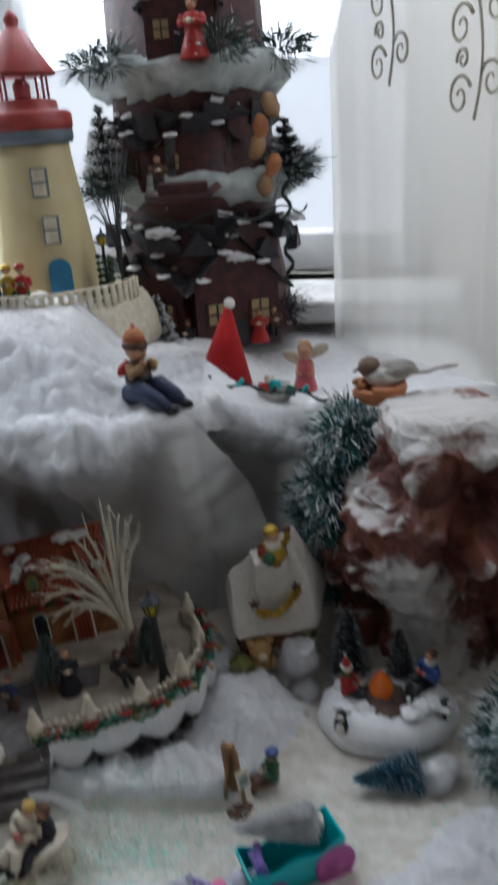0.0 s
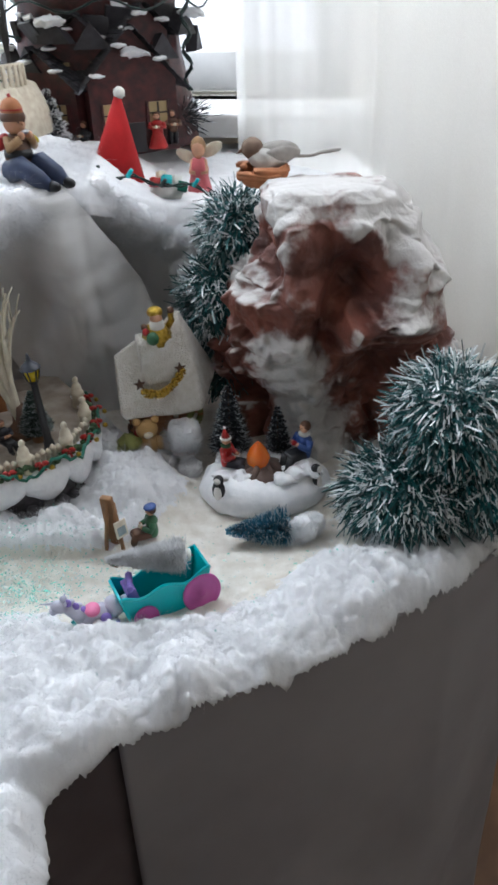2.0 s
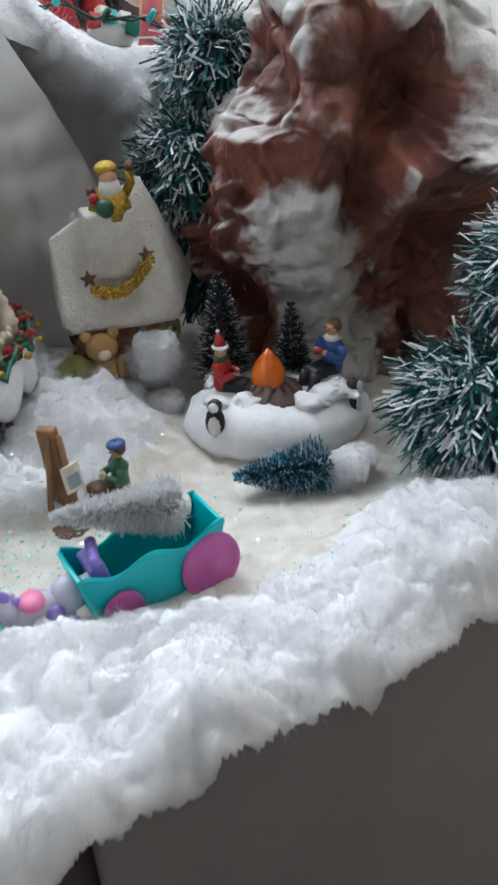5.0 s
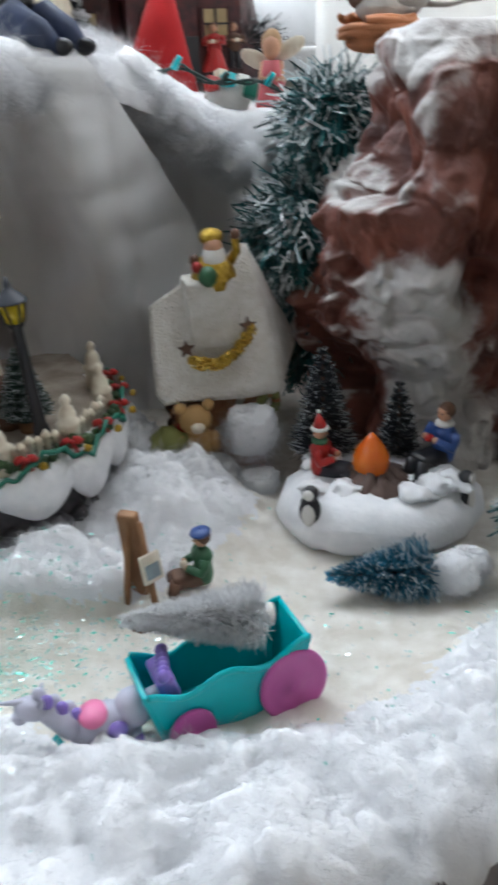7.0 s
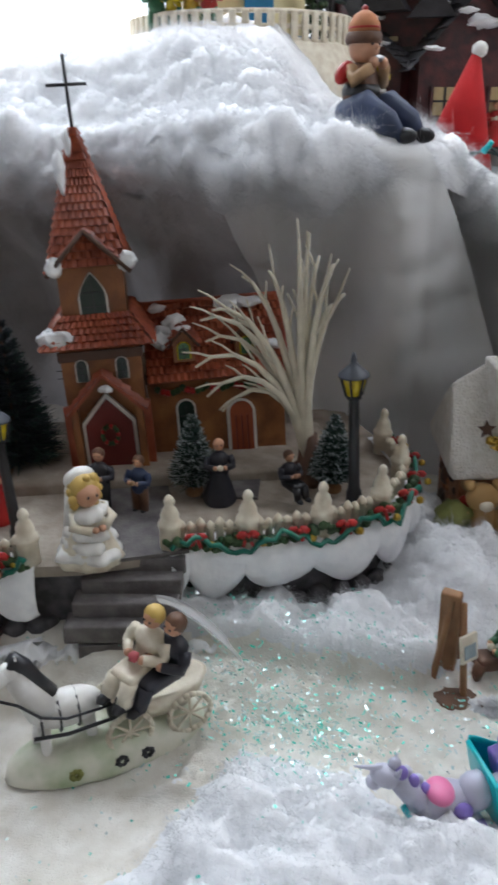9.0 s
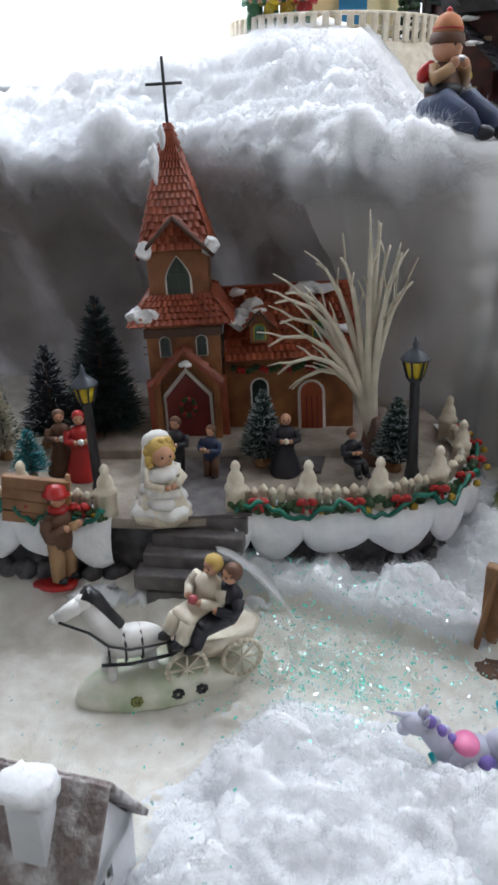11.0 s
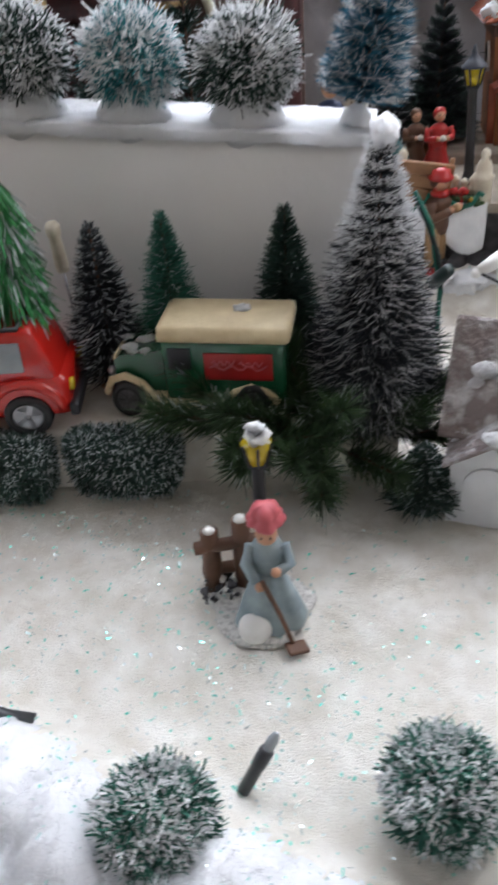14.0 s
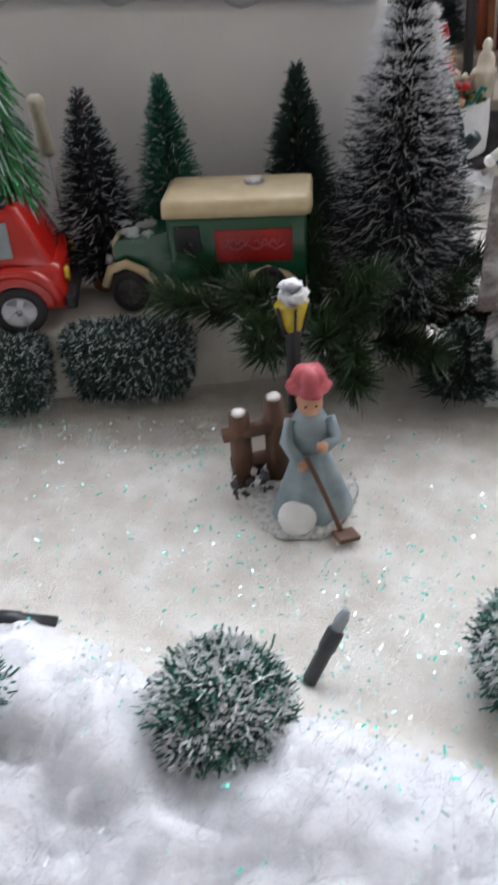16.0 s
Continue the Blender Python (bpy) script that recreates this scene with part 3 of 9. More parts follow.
paint("bristle_frost", (0.66, 0.71, 0.73), 0.8, island=0.25, bump=0, translucent=0.3)
paint("needle", (0.035, 0.075, 0.025), 0.5, island=0.5, bump=0)
paint("tinsel_teal", (0.005, 0.082, 0.085), 0.28, island=0.6, bump=0)
paint("tinsel_tip", (0.80, 0.85, 0.86), 0.6, island=0.22, bump=0, translucent=0.25)
paint("grass_green", (0.03, 0.22, 0.06), 0.4, island=0.5, bump=0)


# ---- bristles ----
def bristles(name, base, way, length, width, tip, mats, parent, seed=0, bend=0.15, tipw=0.25, part=0.58):
    """Flat tapered strips: the inner stretch in the first material, the outer in the second (tip: 0/1 for each strip)."""
    rng = np.random.RandomState(seed)
    n = len(base)
    way = way / np.linalg.norm(way, axis=1, keepdims=True)
    side = np.cross(way, rng.normal(size=(n, 3)))
    side /= np.linalg.norm(side, axis=1, keepdims=True) + 1e-9
    length, width = np.broadcast_to(length, n)[:, None], np.broadcast_to(width, n)[:, None]
    droop = rng.normal(size=(n, 3)) * bend * length * 0.5
    mid = base + way * length * part
    end = base + way * length + droop
    v = np.stack([base - side * width * 0.5, base + side * width * 0.5, mid + side * width * 0.5, mid - side * width * 0.5,
                  end + side * width * tipw, end - side * width * tipw], 1).reshape(-1, 3)
    k = np.arange(n)[:, None] * 6
    f = np.stack([k + [0, 1, 2, 3], k + [3, 2, 4, 5]], 1).reshape(-1, 4)
    idx = np.stack([np.zeros(n, int), np.asarray(tip, int)], 1).ravel()
    return raw(name, v, f, mats, index=idx, parent=parent, smooth_it=False)


def brush_tree(m, h, r, n, mats, frost, label, seed, tiers=0, width=0.0007, cap=False, stand="wood", stand_h=0.007, group="", power=0.85, name="brush_tree", up=0.25, top_frost=0.0, solid=0.0):
    t = thing(name, label, "tree", m, group)
    rng = np.random.RandomState(seed)
    z = stand_h + (h - stand_h) * np.clip(rng.beta(1.0, 1.55, n), 0, 1)
    if tiers:
        q = (h - stand_h) / tiers
        z = stand_h + (np.floor((z - stand_h) / q) + 0.5 + 0.16 * rng.normal(size=n)) * q
        z = np.clip(z, stand_h, h)
    a = rng.rand(n) * 2 * np.pi
    k = np.clip(1 - (z - stand_h) / (h - stand_h), 0, 1) ** power
    ln = (r * k + 0.0022) * (0.8 + 0.3 * rng.rand(n))
    way = np.stack([np.cos(a), np.sin(a), up + (0.07 if tiers else 0.16) * rng.normal(size=n) + 0.9 * (1 - k) ** 3], 1)
    base = np.stack([0.0006 * np.cos(a), 0.0006 * np.sin(a), z], 1)
    hi = smooth(0.35, 1.0, (z - stand_h) / (h - stand_h)) * top_frost
    tip = rng.rand(n) < frost + hi
    B().cone(M["brown"], 0.0012, 0.0005, (0, 0, stand_h * 0.5), (0, 0, h * 0.97), 6).out("trunk", t)
    if solid:
        q = np.linspace(0, 1, 9)
        B().lathe(mats[0], [(solid * r * (1 - t_) ** power + 0.0006, stand_h + (h - stand_h) * t_ * 0.97) for t_ in q], seg=18).out("core", t)
    # white cone added inside the bristles to bounce light and brighten the crown
    if name == "white_brush_tree":
        B().cone(mats[1], r * 0.62, r * 0.05, (0, 0, stand_h), (0, 0, h * 0.93), 14).out("core", t)
    bristles("crown", base, way, ln, width * (0.7 + 0.6 * rng.rand(n)), tip, mats, t, seed, part=0.76)
    if stand:
        B().lathe(M[stand], [(r * 0.42, 0), (r * 0.44, stand_h * 0.3), (r * 0.36, stand_h * 0.8), (r * 0.12, stand_h)], seg=14).out("stand", t)
    if cap:
        b = B().ball(M["cotton"], (r * 0.17, r * 0.17, r * 0.20), (0, 0, h * 0.985), 3).warp(r * 0.1, 300, seed)
        b.out("snow_cap", t, "white cotton tip")
    return t


def tinsel_ball(t, name, c, rad, n, seed, length=0.02, width=0.0016, squash=(1, 1, 1), top=1.0):
    """A dome of broad dark strips with white ends that hang outwards and down like a skirt."""
    rng = np.random.RandomState(seed)
    d = rng.normal(size=(n, 3))
    d /= np.linalg.norm(d, axis=1, keepdims=True)
    p = np.array(c) + d * (np.array(rad) * np.array(squash)) * (0.62 + 0.34 * rng.rand(n))[:, None]
    way = d + np.array((0, 0, -0.80)) + 0.42 * rng.normal(size=(n, 3))
    tuft = smooth(0.40, 0.60, vnoise(d[:, 0] * 6 + seed, d[:, 1] * 6, d[:, 2] * 6 + 5, seed))
    tip = rng.rand(n) < (0.18 + 0.42 * tuft + 0.22 * smooth(-0.2, 0.9, d[:, 2])) * top
    o = bristles(name, p, way, length * (0.7 + 0.6 * rng.rand(n)), width * (0.6 + 0.7 * rng.rand(n)), tip, [M["tinsel_teal"], M["tinsel_tip"]], t, seed, bend=0.35, tipw=0.42, part=0.52)
    core = B().ball(M["tinsel_teal"], tuple(rad * k * 0.74 for k in squash), tuple(c), 3)
    core.warp(rad * 0.08, 60, seed)
    core.out("tier_core", o)
    return o


def bush_ball(m, r, n, mats, frost, label, seed, length=0.008, name="frosted_bush", group="", collar=False, flat=0.95, thin=0.0007):
    t = thing(name, label, "bush", m, group)
    rng = np.random.RandomState(seed)
    d = rng.normal(size=(n, 3))
    d /= np.linalg.norm(d, axis=1, keepdims=True)
    c = np.array((0, 0, r * 0.85 + (0.017 if collar else 0)))
    lump = 1 + 0.12 * (vnoise(d[:, 0] * 4 + 9, d[:, 1] * 4 + 3, d[:, 2] * 4, seed) - 0.5) * 2
    p = c + d * r * (0.50 + 0.42 * rng.rand(n) ** 0.6)[:, None] * lump[:, None] * np.array((1, 1, flat))
    way = d + 0.55 * rng.normal(size=(n, 3))
    patch = smooth(0.38, 0.62, vnoise(d[:, 0] * 3.1 + seed, d[:, 1] * 3.1, d[:, 2] * 3.1 + 7, seed))
    tip = rng.rand(n) < frost * (0.25 + 0.75 * patch + 0.35 * smooth(-0.2, 0.9, d[:, 2]))
    core = B().ball(mats[0], (r * 0.62, r * 0.62, r * 0.6), tuple(c), 2)
    core.out("core", t)
    bristles("leaves", p, way, length * (0.5 + 0.6 * rng.rand(n)), thin * (0.7 + 0.6 * rng.rand(n)), tip, mats, t, seed, bend=0.4, tipw=0.45)
    if collar:
        b = B().lathe(M["cotton"], [(0.013, -0.002), (0.0170, 0.004), (0.0172, 0.011), (0.0135, 0.018), (0.006, 0.022)], seg=30, wob=0.03, seed=seed)
        b.out("collar", t, "white cotton wool collar")
    return t


# ---- figures: plain painted shapes, one mesh each ----
def figure(name, label, m, h, coat, skin="skin", hair="brown", hat=None, skirt=False, seated=False, legs="black", held=None, veil=False, category="figurine", arms_up=0.0, scarf=None):
    b = B()
    w = h * 0.17
    if seated:
        b.box(M[legs], (w * 1.5, h * 0.42, h * 0.16), (0, -h * 0.16, h * 0.20), bevel=h * 0.05)
        for s in (-1, 1):
            b.cone(M[legs], h * 0.075, h * 0.065, (s * w * 0.45, -h * 0.33, h * 0.22), (s * w * 0.5, -h * 0.40, h * 0.02), 8)
            b.ball(M["black"], (h * 0.06, h * 0.10, h * 0.05), (s * w * 0.5, -h * 0.44, h * 0.02), 1)
        z0 = h * 0.18
    elif skirt:
        b.lathe(M[coat], [(w * 1.45, 0), (w * 1.5, h * 0.03), (w * 1.15, h * 0.25), (w * 0.72, h * 0.47), (w * 0.7, h * 0.5)], seg=18, wob=0.035, seed=int(h * 1e5))
        z0 = h * 0.44
    else:
        for s in (-1, 1):
            b.cone(M[legs], h * 0.07, h * 0.085, (s * w * 0.45, 0, 0.02 * h), (s * w * 0.4, 0, h * 0.45), 8)
            b.ball(M["black"], (h * 0.06, h * 0.10, h * 0.04), (s * w * 0.45, -h * 0.03, h * 0.03), 1)
        z0 = h * 0.40
    zs = z0 + h * 0.36
    b.lathe(M[coat], [(w * 0.75, z0 - h * 0.04), (w * 0.88, z0 + h * 0.05), (w * 0.80, z0 + h * 0.2), (w * 0.95, zs - h * 0.07), (w * 0.55, zs), (w * 0.25, zs + 0.02 * h)], seg=16, squash=(1, 0.75))
    zh = zs + h * 0.10
    for s in (-1, 1):
        sh = Vector((s * w * 0.9, 0, zs - h * 0.06))
        el = Vector((s * w * 1.15, -h * 0.06, zs - h * 0.20))
        hd = Vector((s * w * 0.45, -h * 0.19, zs - h * 0.17 + arms_up * h))
        b.tube(M[coat], [sh, (sh + el) / 2 + Vector((s * 0.01 * h, 0, 0)), el, (el + hd) / 2, hd], h * 0.062, h * 0.045, 8)
        b.ball(M[skin], h * 0.045, hd, 1)
    b.ball(M[skin], (h * 0.085, h * 0.085, h * 0.10), (0, 0, zh + h * 0.03), 2)
    for s in (-1, 1):
        b.ball(M["black"], h * 0.012, (s * h * 0.032, -h * 0.080, zh + h * 0.045), 1)
    b.ball(M[skin], h * 0.016, (0, -h * 0.088, zh + h * 0.022), 1)
    if hair:
        b.ball(M[hair], (h * 0.098, h * 0.095, h * 0.098), (0, h * 0.022, zh + h * 0.052), 2)
    if scarf:
        b.lathe(M[scarf], [(w * 0.55, zs - 0.01 * h), (w * 0.62, zs + 0.02 * h), (w * 0.45, zs + 0.05 * h)], seg=12)
    if hat == "cone":
        b.cone(M["red"], h * 0.10, h * 0.012, (0, 0, zh + h * 0.08), (h * 0.03, h * 0.03, zh + h * 0.27), 12)
        b.ball(M["white_paint"], h * 0.03, (h * 0.03, h * 0.03, zh + h * 0.28), 1)
        b.lathe(M["white_paint"], [(h * 0.10, zh + 0.06 * h), (h * 0.115, zh + 0.085 * h), (h * 0.09, zh + 0.11 * h)], seg=14)
    elif hat == "beret":
        b.ball(M["blue"], (h * 0.125, h * 0.125, h * 0.045), (0, 0, zh + h * 0.115), 2, (8, 0, 0)).ball(M["blue"], h * 0.014, (0, 0, zh + h * 0.165), 1)
    elif hat:
        b.lathe(M[hat], [(h * 0.125, zh + h * 0.06), (h * 0.135, zh + h * 0.075), (h * 0.105, zh + h * 0.10), (h * 0.09, zh + h * 0.15), (h * 0.03, zh + h * 0.175)], seg=16, wob=0.03, seed=3)
    if veil:
        b.lathe(M["white_paint"], [(h * 0.13, zs - h * 0.25), (h * 0.12, zs), (h * 0.115, zh + h * 0.08), (h * 0.07, zh + h * 0.14), (0.01 * h, zh + h * 0.155)], at=(0, h * 0.05, 0), seg=16, squash=(1, 0.7))
    if held:
        b.ball(M[held], h * 0.055, (0, -h * 0.21, zs - h * 0.16 + arms_up * h), 1)
    ob = b.out(name, label=label, at=m)
    return tagged(ob, category=category)


def lamp_post(m, h, label, snow=False, thick=1.0):
    t = thing("lamp_post", label, "lamp", m, "lamp posts by the church")
    B().lathe(M["black"], [(h * 0.055, 0), (h * 0.055, h * 0.03), (h * 0.035, h * 0.06), (h * 0.03, h * 0.14), (h * 0.024, h * 0.16), (h * 0.02, h * 0.72), (h * 0.03, h * 0.73), (h * 0.03, h * 0.75)], seg=12, squash=(thick, thick)).out("post", t)
    B().cone(M["yellow_glass"], h * 0.045, h * 0.075, (0, 0, h * 0.75), (0, 0, h * 0.865), 6).out("lantern", t, "yellow lantern glass")
    fr = B()
    for i in range(6):
        a = i * math.pi / 3
        fr.tube(M["black"], [(h * 0.047 * math.cos(a), h * 0.047 * math.sin(a), h * 0.745), (h * 0.077 * math.cos(a), h * 0.077 * math.sin(a), h * 0.868)], h * 0.008, seg=4)
    fr.out("lantern_frame", t)
    if snow:
        c = B().ball(M["cotton"], (h * 0.070, h * 0.065, h * 0.030), (0, 0, h * 0.890), 3).ball(M["cotton"], (h * 0.040, h * 0.038, h * 0.030), (-h * 0.012, 0, h * 0.922), 3)
        c.warp(h * 0.022, 420, 4)
        c.out("snow_cap", t, "rough white snow cap")
    else:
        B().lathe(M["slate"], [(h * 0.092, h * 0.862), (h * 0.088, h * 0.873), (h * 0.050, h * 0.91), (h * 0.018, h * 0.94), (h * 0.020, h * 0.955), (h * 0.005, h)], seg=12).out("cap", t)
    return t


# ---- tiles and pointed arches ----
def tiled(b, mat, a, bb, c, d, rows, cols, t=0.0021, gap=0.05, cap_mat=None):
    """Rows of overlapping tiles over the quad a-bb (eave), d-c (ridge); t: lift of each lower edge."""
    a, bb, c, d = map(Vector, (a, bb, c, d))
    nrm = (bb - a).cross(d - a).normalized()
    before = 0

    def at(u, v, lift):
        return a.lerp(bb, u).lerp(d.lerp(c, u), v) + nrm * lift

    for i in range(rows):
        for j in range(cols):
            off = 0.5 / cols if i % 2 else 0.0
            u0, u1 = max(0, (j + gap) / cols - off), min(1, (j + 1 - gap) / cols - off)
            if u1 - u0 < 0.2 / cols:
                continue
            v0, v1 = i / rows, min(1.0, (i + 1.15) / rows)
            um = (u0 + u1) / 2
            lo = [b.bm.verts.new(at(u, v0, l)) for u, l in ((u0, t * 0.7), (um, t * 1.3), (u1, t * 0.7))]
            hi = [b.bm.verts.new(at(u, v1, l)) for u, l in ((u1, 0), (um, t * 0.4), (u0, 0))]
            ft = [b.bm.verts.new(at(u, v0, 0)) for u in (u1, u0)]
            b.bm.faces.new((lo[0], lo[1], hi[1], hi[2]))
            b.bm.faces.new((lo[1], lo[2], hi[0], hi[1]))
            b.bm.faces.new((lo[2], lo[1], lo[0], ft[1], ft[0]))
    b._slot(mat, before, True)
    return b


def arch(w, h, pointed=True, n=5):
    """Outline of an arched opening, foot at the origin, in x and z."""
    k = w / 2
    s = h - (w * 0.8 if pointed else k)
    pts = [(-k, 0), (k, 0), (k, s)]
    for i in range(1, n):
        a = i / n
        pts.append((k * (1 - a ** (1.5 if pointed else 2.0)) if pointed else k * math.cos(a * math.pi / 2), s + (h - s) * (a if pointed else math.sin(a * math.pi / 2))))
    pts.append((0, h))
    return pts + [(-x, z) for x, z in pts[:2:-1] if x > 1e-6 and z > s] + [(-k, s)]


def arched_window(parent, name, at, w, h, frame_mat, pane_mat, pointed=True, rim=0.0014, cross=True, rz=0):
    m = pose(*at, 0, 0, rz)
    f = B().prism(M[frame_mat], arch(w + 2 * rim, h + rim, pointed), 0.002, m @ pose(0, -0.0016, -rim * 0.5)).out(name, parent)
    B().prism(M[pane_mat], arch(w, h, pointed), 0.002, m @ pose(0, -0.0024, 0)).out("pane", f)
    if cross:
        g = B().box(M["black"], (0.0005, 0.0006, h * 0.9), tuple(m @ Vector((0, -0.0026, h * 0.45))))
        for q in (0.33, 0.62):
            g.box(M["black"], (w * 0.92, 0.0006, 0.0005), tuple(m @ Vector((0, -0.0026, h * q))))
        g.out("glazing_bar", f)
    return f


def snow_lump(parent, at, r, seed, mat="porcelain_snow", name="snow_patch"):
    b = B().ball(M[mat], r, at, 3)
    b.warp(min(r) * 0.9, 130, seed)
    b.warp(min(r) * 0.25, 420, seed + 3)
    return b.out(name, parent)
# ---- church on its snowy base ----
CH = pose(-0.212, 0.548, 0.050, 0, 0, 18)
church = thing("church", "ochre resin church with red tiled spire and snow patches", "church", CH @ pose(0.003, 0, 0, 0, -3.0, 0))
B().box(M["ochre"], (0.054, 0.05, 0.096), (0, 0.026, 0.046)).box(M["trim_brown"], (0.057, 0.053, 0.006), (0, 0.026, 0.082)).out("tower_wall", church)
for s in (-1, 1):
    B().box(M["roof_red"], (0.008, 0.005, 0.05), (s * 0.026, 0.0, 0.025), bevel=0.001).out("buttress", church, "red brick buttress")
belfry = B().box(M["ochre"], (0.043, 0.040, 0.040), (0, 0.026, 0.115))
belfry.prism(M["ochre"], [(-0.0215, 0), (0.0215, 0), (0, 0.020)], 0.01, pose(0, 0.006, 0.134))
belfry.out("belfry_wall", church)
sk = B()
e, tp, ze, zt = 0.037, 0.0225, 0.089, 0.107
cy = 0.026
P = lambda k, sx, sy, z: (sx * k, cy + sy * k, z)
for (s1, s2) in (((-1, -1), (1, -1)), ((1, -1), (1, 1)), ((1, 1), (-1, 1)), ((-1, 1), (-1, -1))):
    tiled(sk, M["roof_red"], P(e, *s1, ze), P(e, *s2, ze), P(tp, *s2, zt), P(tp, *s1, zt), 5, 14)
sk.box(M["roof_red"], (2 * e - 0.002, 2 * e - 0.002, zt - ze - 0.001), (0, cy, (ze + zt) / 2 - 0.0005), taper=(tp / e, tp / e))
skirt_roof = sk.out("skirt_roof", church, "red tiled skirt roof")
sp = B()
kb, ka, zb, za = 0.026, 0.0016, 0.136, 0.212
for (s1, s2) in (((-1, -1), (1, -1)), ((1, -1), (1, 1)), ((1, 1), (-1, 1)), ((-1, 1), (-1, -1))):
    tiled(sp, M["roof_red"], P(kb, *s1, zb), P(kb, *s2, zb), P(ka, *s2, za), P(ka, *s1, za), 17, 8, t=0.0017)
sp.out("spire", church, "steep red tiled spire")
core = B()
v = [core.bm.verts.new(P(kb * 0.97, *s, zb)) for s in ((-1, -1), (1, -1), (1, 1), (-1, 1))] + [core.bm.verts.new((0, cy, za))]
for q in ((0, 1, 4), (1, 2, 4), (2, 3, 4), (3, 0, 4)):
    core.bm.faces.new([v[k] for k in q])
core.bm.faces.new((v[3], v[2], v[1], v[0]))
core._slot(M["roof_red"], 0)
core.out("spire_core", church)
gb = B()
for s in (-1, 1):
    tiled(gb, M["roof_red"], (s * 0.027, -0.003, 0.133), (s * 0.027, 0.020, 0.133), (0, 0.020, 0.158), (0, -0.003, 0.158), 5, 5) if s > 0 else \
        tiled(gb, M["roof_red"], (s * 0.027, 0.020, 0.133), (s * 0.027, -0.003, 0.133), (0, -0.003, 0.158), (0, 0.020, 0.158), 5, 5)
    gb.tube(M["trim_brown"], [(s * 0.027, -0.003, 0.132), (0, -0.003, 0.157)], 0.0016, seg=5)
gb.out("gable_roof", church)
cr = B().tube(M["black"], [(0, cy, 0.208), (0, cy, 0.250)], 0.0011, seg=6).tube(M["black"], [(-0.0125, cy, 0.2345), (0.0125, cy, 0.2345)], 0.0010, seg=6)
cr.out("cross", church, "thin dark metal cross")
arched_window(church, "belfry_window", (0, 0.006, 0.1015), 0.0165, 0.030, "white_paint", "glass_dark")
for s in (-1, 1):
    arched_window(church, "small_window", (s * 0.0135, 0.001, 0.066), 0.007, 0.0135, "white_paint", "glass_dark", False, 0.001)
    arched_window(church, "side_window", (s * 0.0275, 0.026, 0.055), 0.009, 0.018, "white_paint", "glass_dark", True, 0.001, rz=90 * s)
porch = B()
for s in (-1, 1):
    pts = [(s * 0.026, -0.010, 0.040), (s * 0.026, 0.002, 0.040), (0, 0.002, 0.062), (0, -0.010, 0.062)]
    tiled(porch, M["roof_red"], *(pts if s > 0 else [pts[1], pts[0], pts[3], pts[2]]), 5, 4)
    porch.box(M["roof_red"], (0.034, 0.012, 0.002), (s * 0.0128, -0.004, 0.0505), (0, s * 40.2, 0))
porch.out("porch_roof", church)
for s in (-1, 1):
    B().box(M["ochre"], (0.005, 0.008, 0.042), (s * 0.0215, -0.004, 0.021), bevel=0.0006).out("porch_pier", church)
dr = B().prism(M["white_paint"], [(-0.0180, 0), (0.0180, 0), (0.0180, 0.033), (0, 0.0495), (-0.0180, 0.033)], 0.003, pose(0, -0.003, 0)).out("door_frame", church)
door = B().prism(M["door_red"], [(-0.0158, 0), (0.0158, 0), (0.0158, 0.032), (0, 0.0465), (-0.0158, 0.032)], 0.003, pose(0, -0.0045, 0)).out("door", church, "dark red arched door")
wr = B()
for i in range(14):
    a = i * 2 * math.pi / 14
    wr.ball(M["red" if i % 3 == 0 else "garland"], 0.0017, (0.0052 * math.cos(a), -0.0055, 0.026 + 0.0052 * math.sin(a)), 1)
wr.out("wreath", door, "small green and red wreath")
# nave to the side of the tower
nv = B().box(M["ochre"], (0.094, 0.060, 0.064), (0.072, 0.044, 0.032))
nv.prism(M["ochre"], [(0, 0), (0.060, 0), (0.030, 0.036)], 0.003, pose(0.119, 0.014, 0.064, 0, 0, 90))
nv.box(M["trim_brown"], (0.096, 0.002, 0.004), (0.072, 0.0125, 0.060))
nv.out("nave_wall", church)
nr = B()
tiled(nr, M["roof_red"], (0.026, 0.006, 0.060), (0.124, 0.006, 0.060), (0.124, 0.044, 0.104), (0.026, 0.044, 0.104), 10, 22)
tiled(nr, M["roof_red"], (0.124, 0.082, 0.060), (0.026, 0.082, 0.060), (0.026, 0.044, 0.104), (0.124, 0.044, 0.104), 10, 22)
nr.prism(M["roof_red"], [(0.0065, 0.0597), (0.044, 0.1032), (0.0815, 0.0597)], 0.0975, Matrix(((0, 1, 0, 0.0263), (1, 0, 0, 0), (0, 0, 1, 0), (0, 0, 0, 1))))
nr.tube(M["roof_red"], [(0.026, 0.044, 0.1045), (0.124, 0.044, 0.1045)], 0.0016, seg=6)
nr.out("nave_roof", church, "red tiled nave roof")
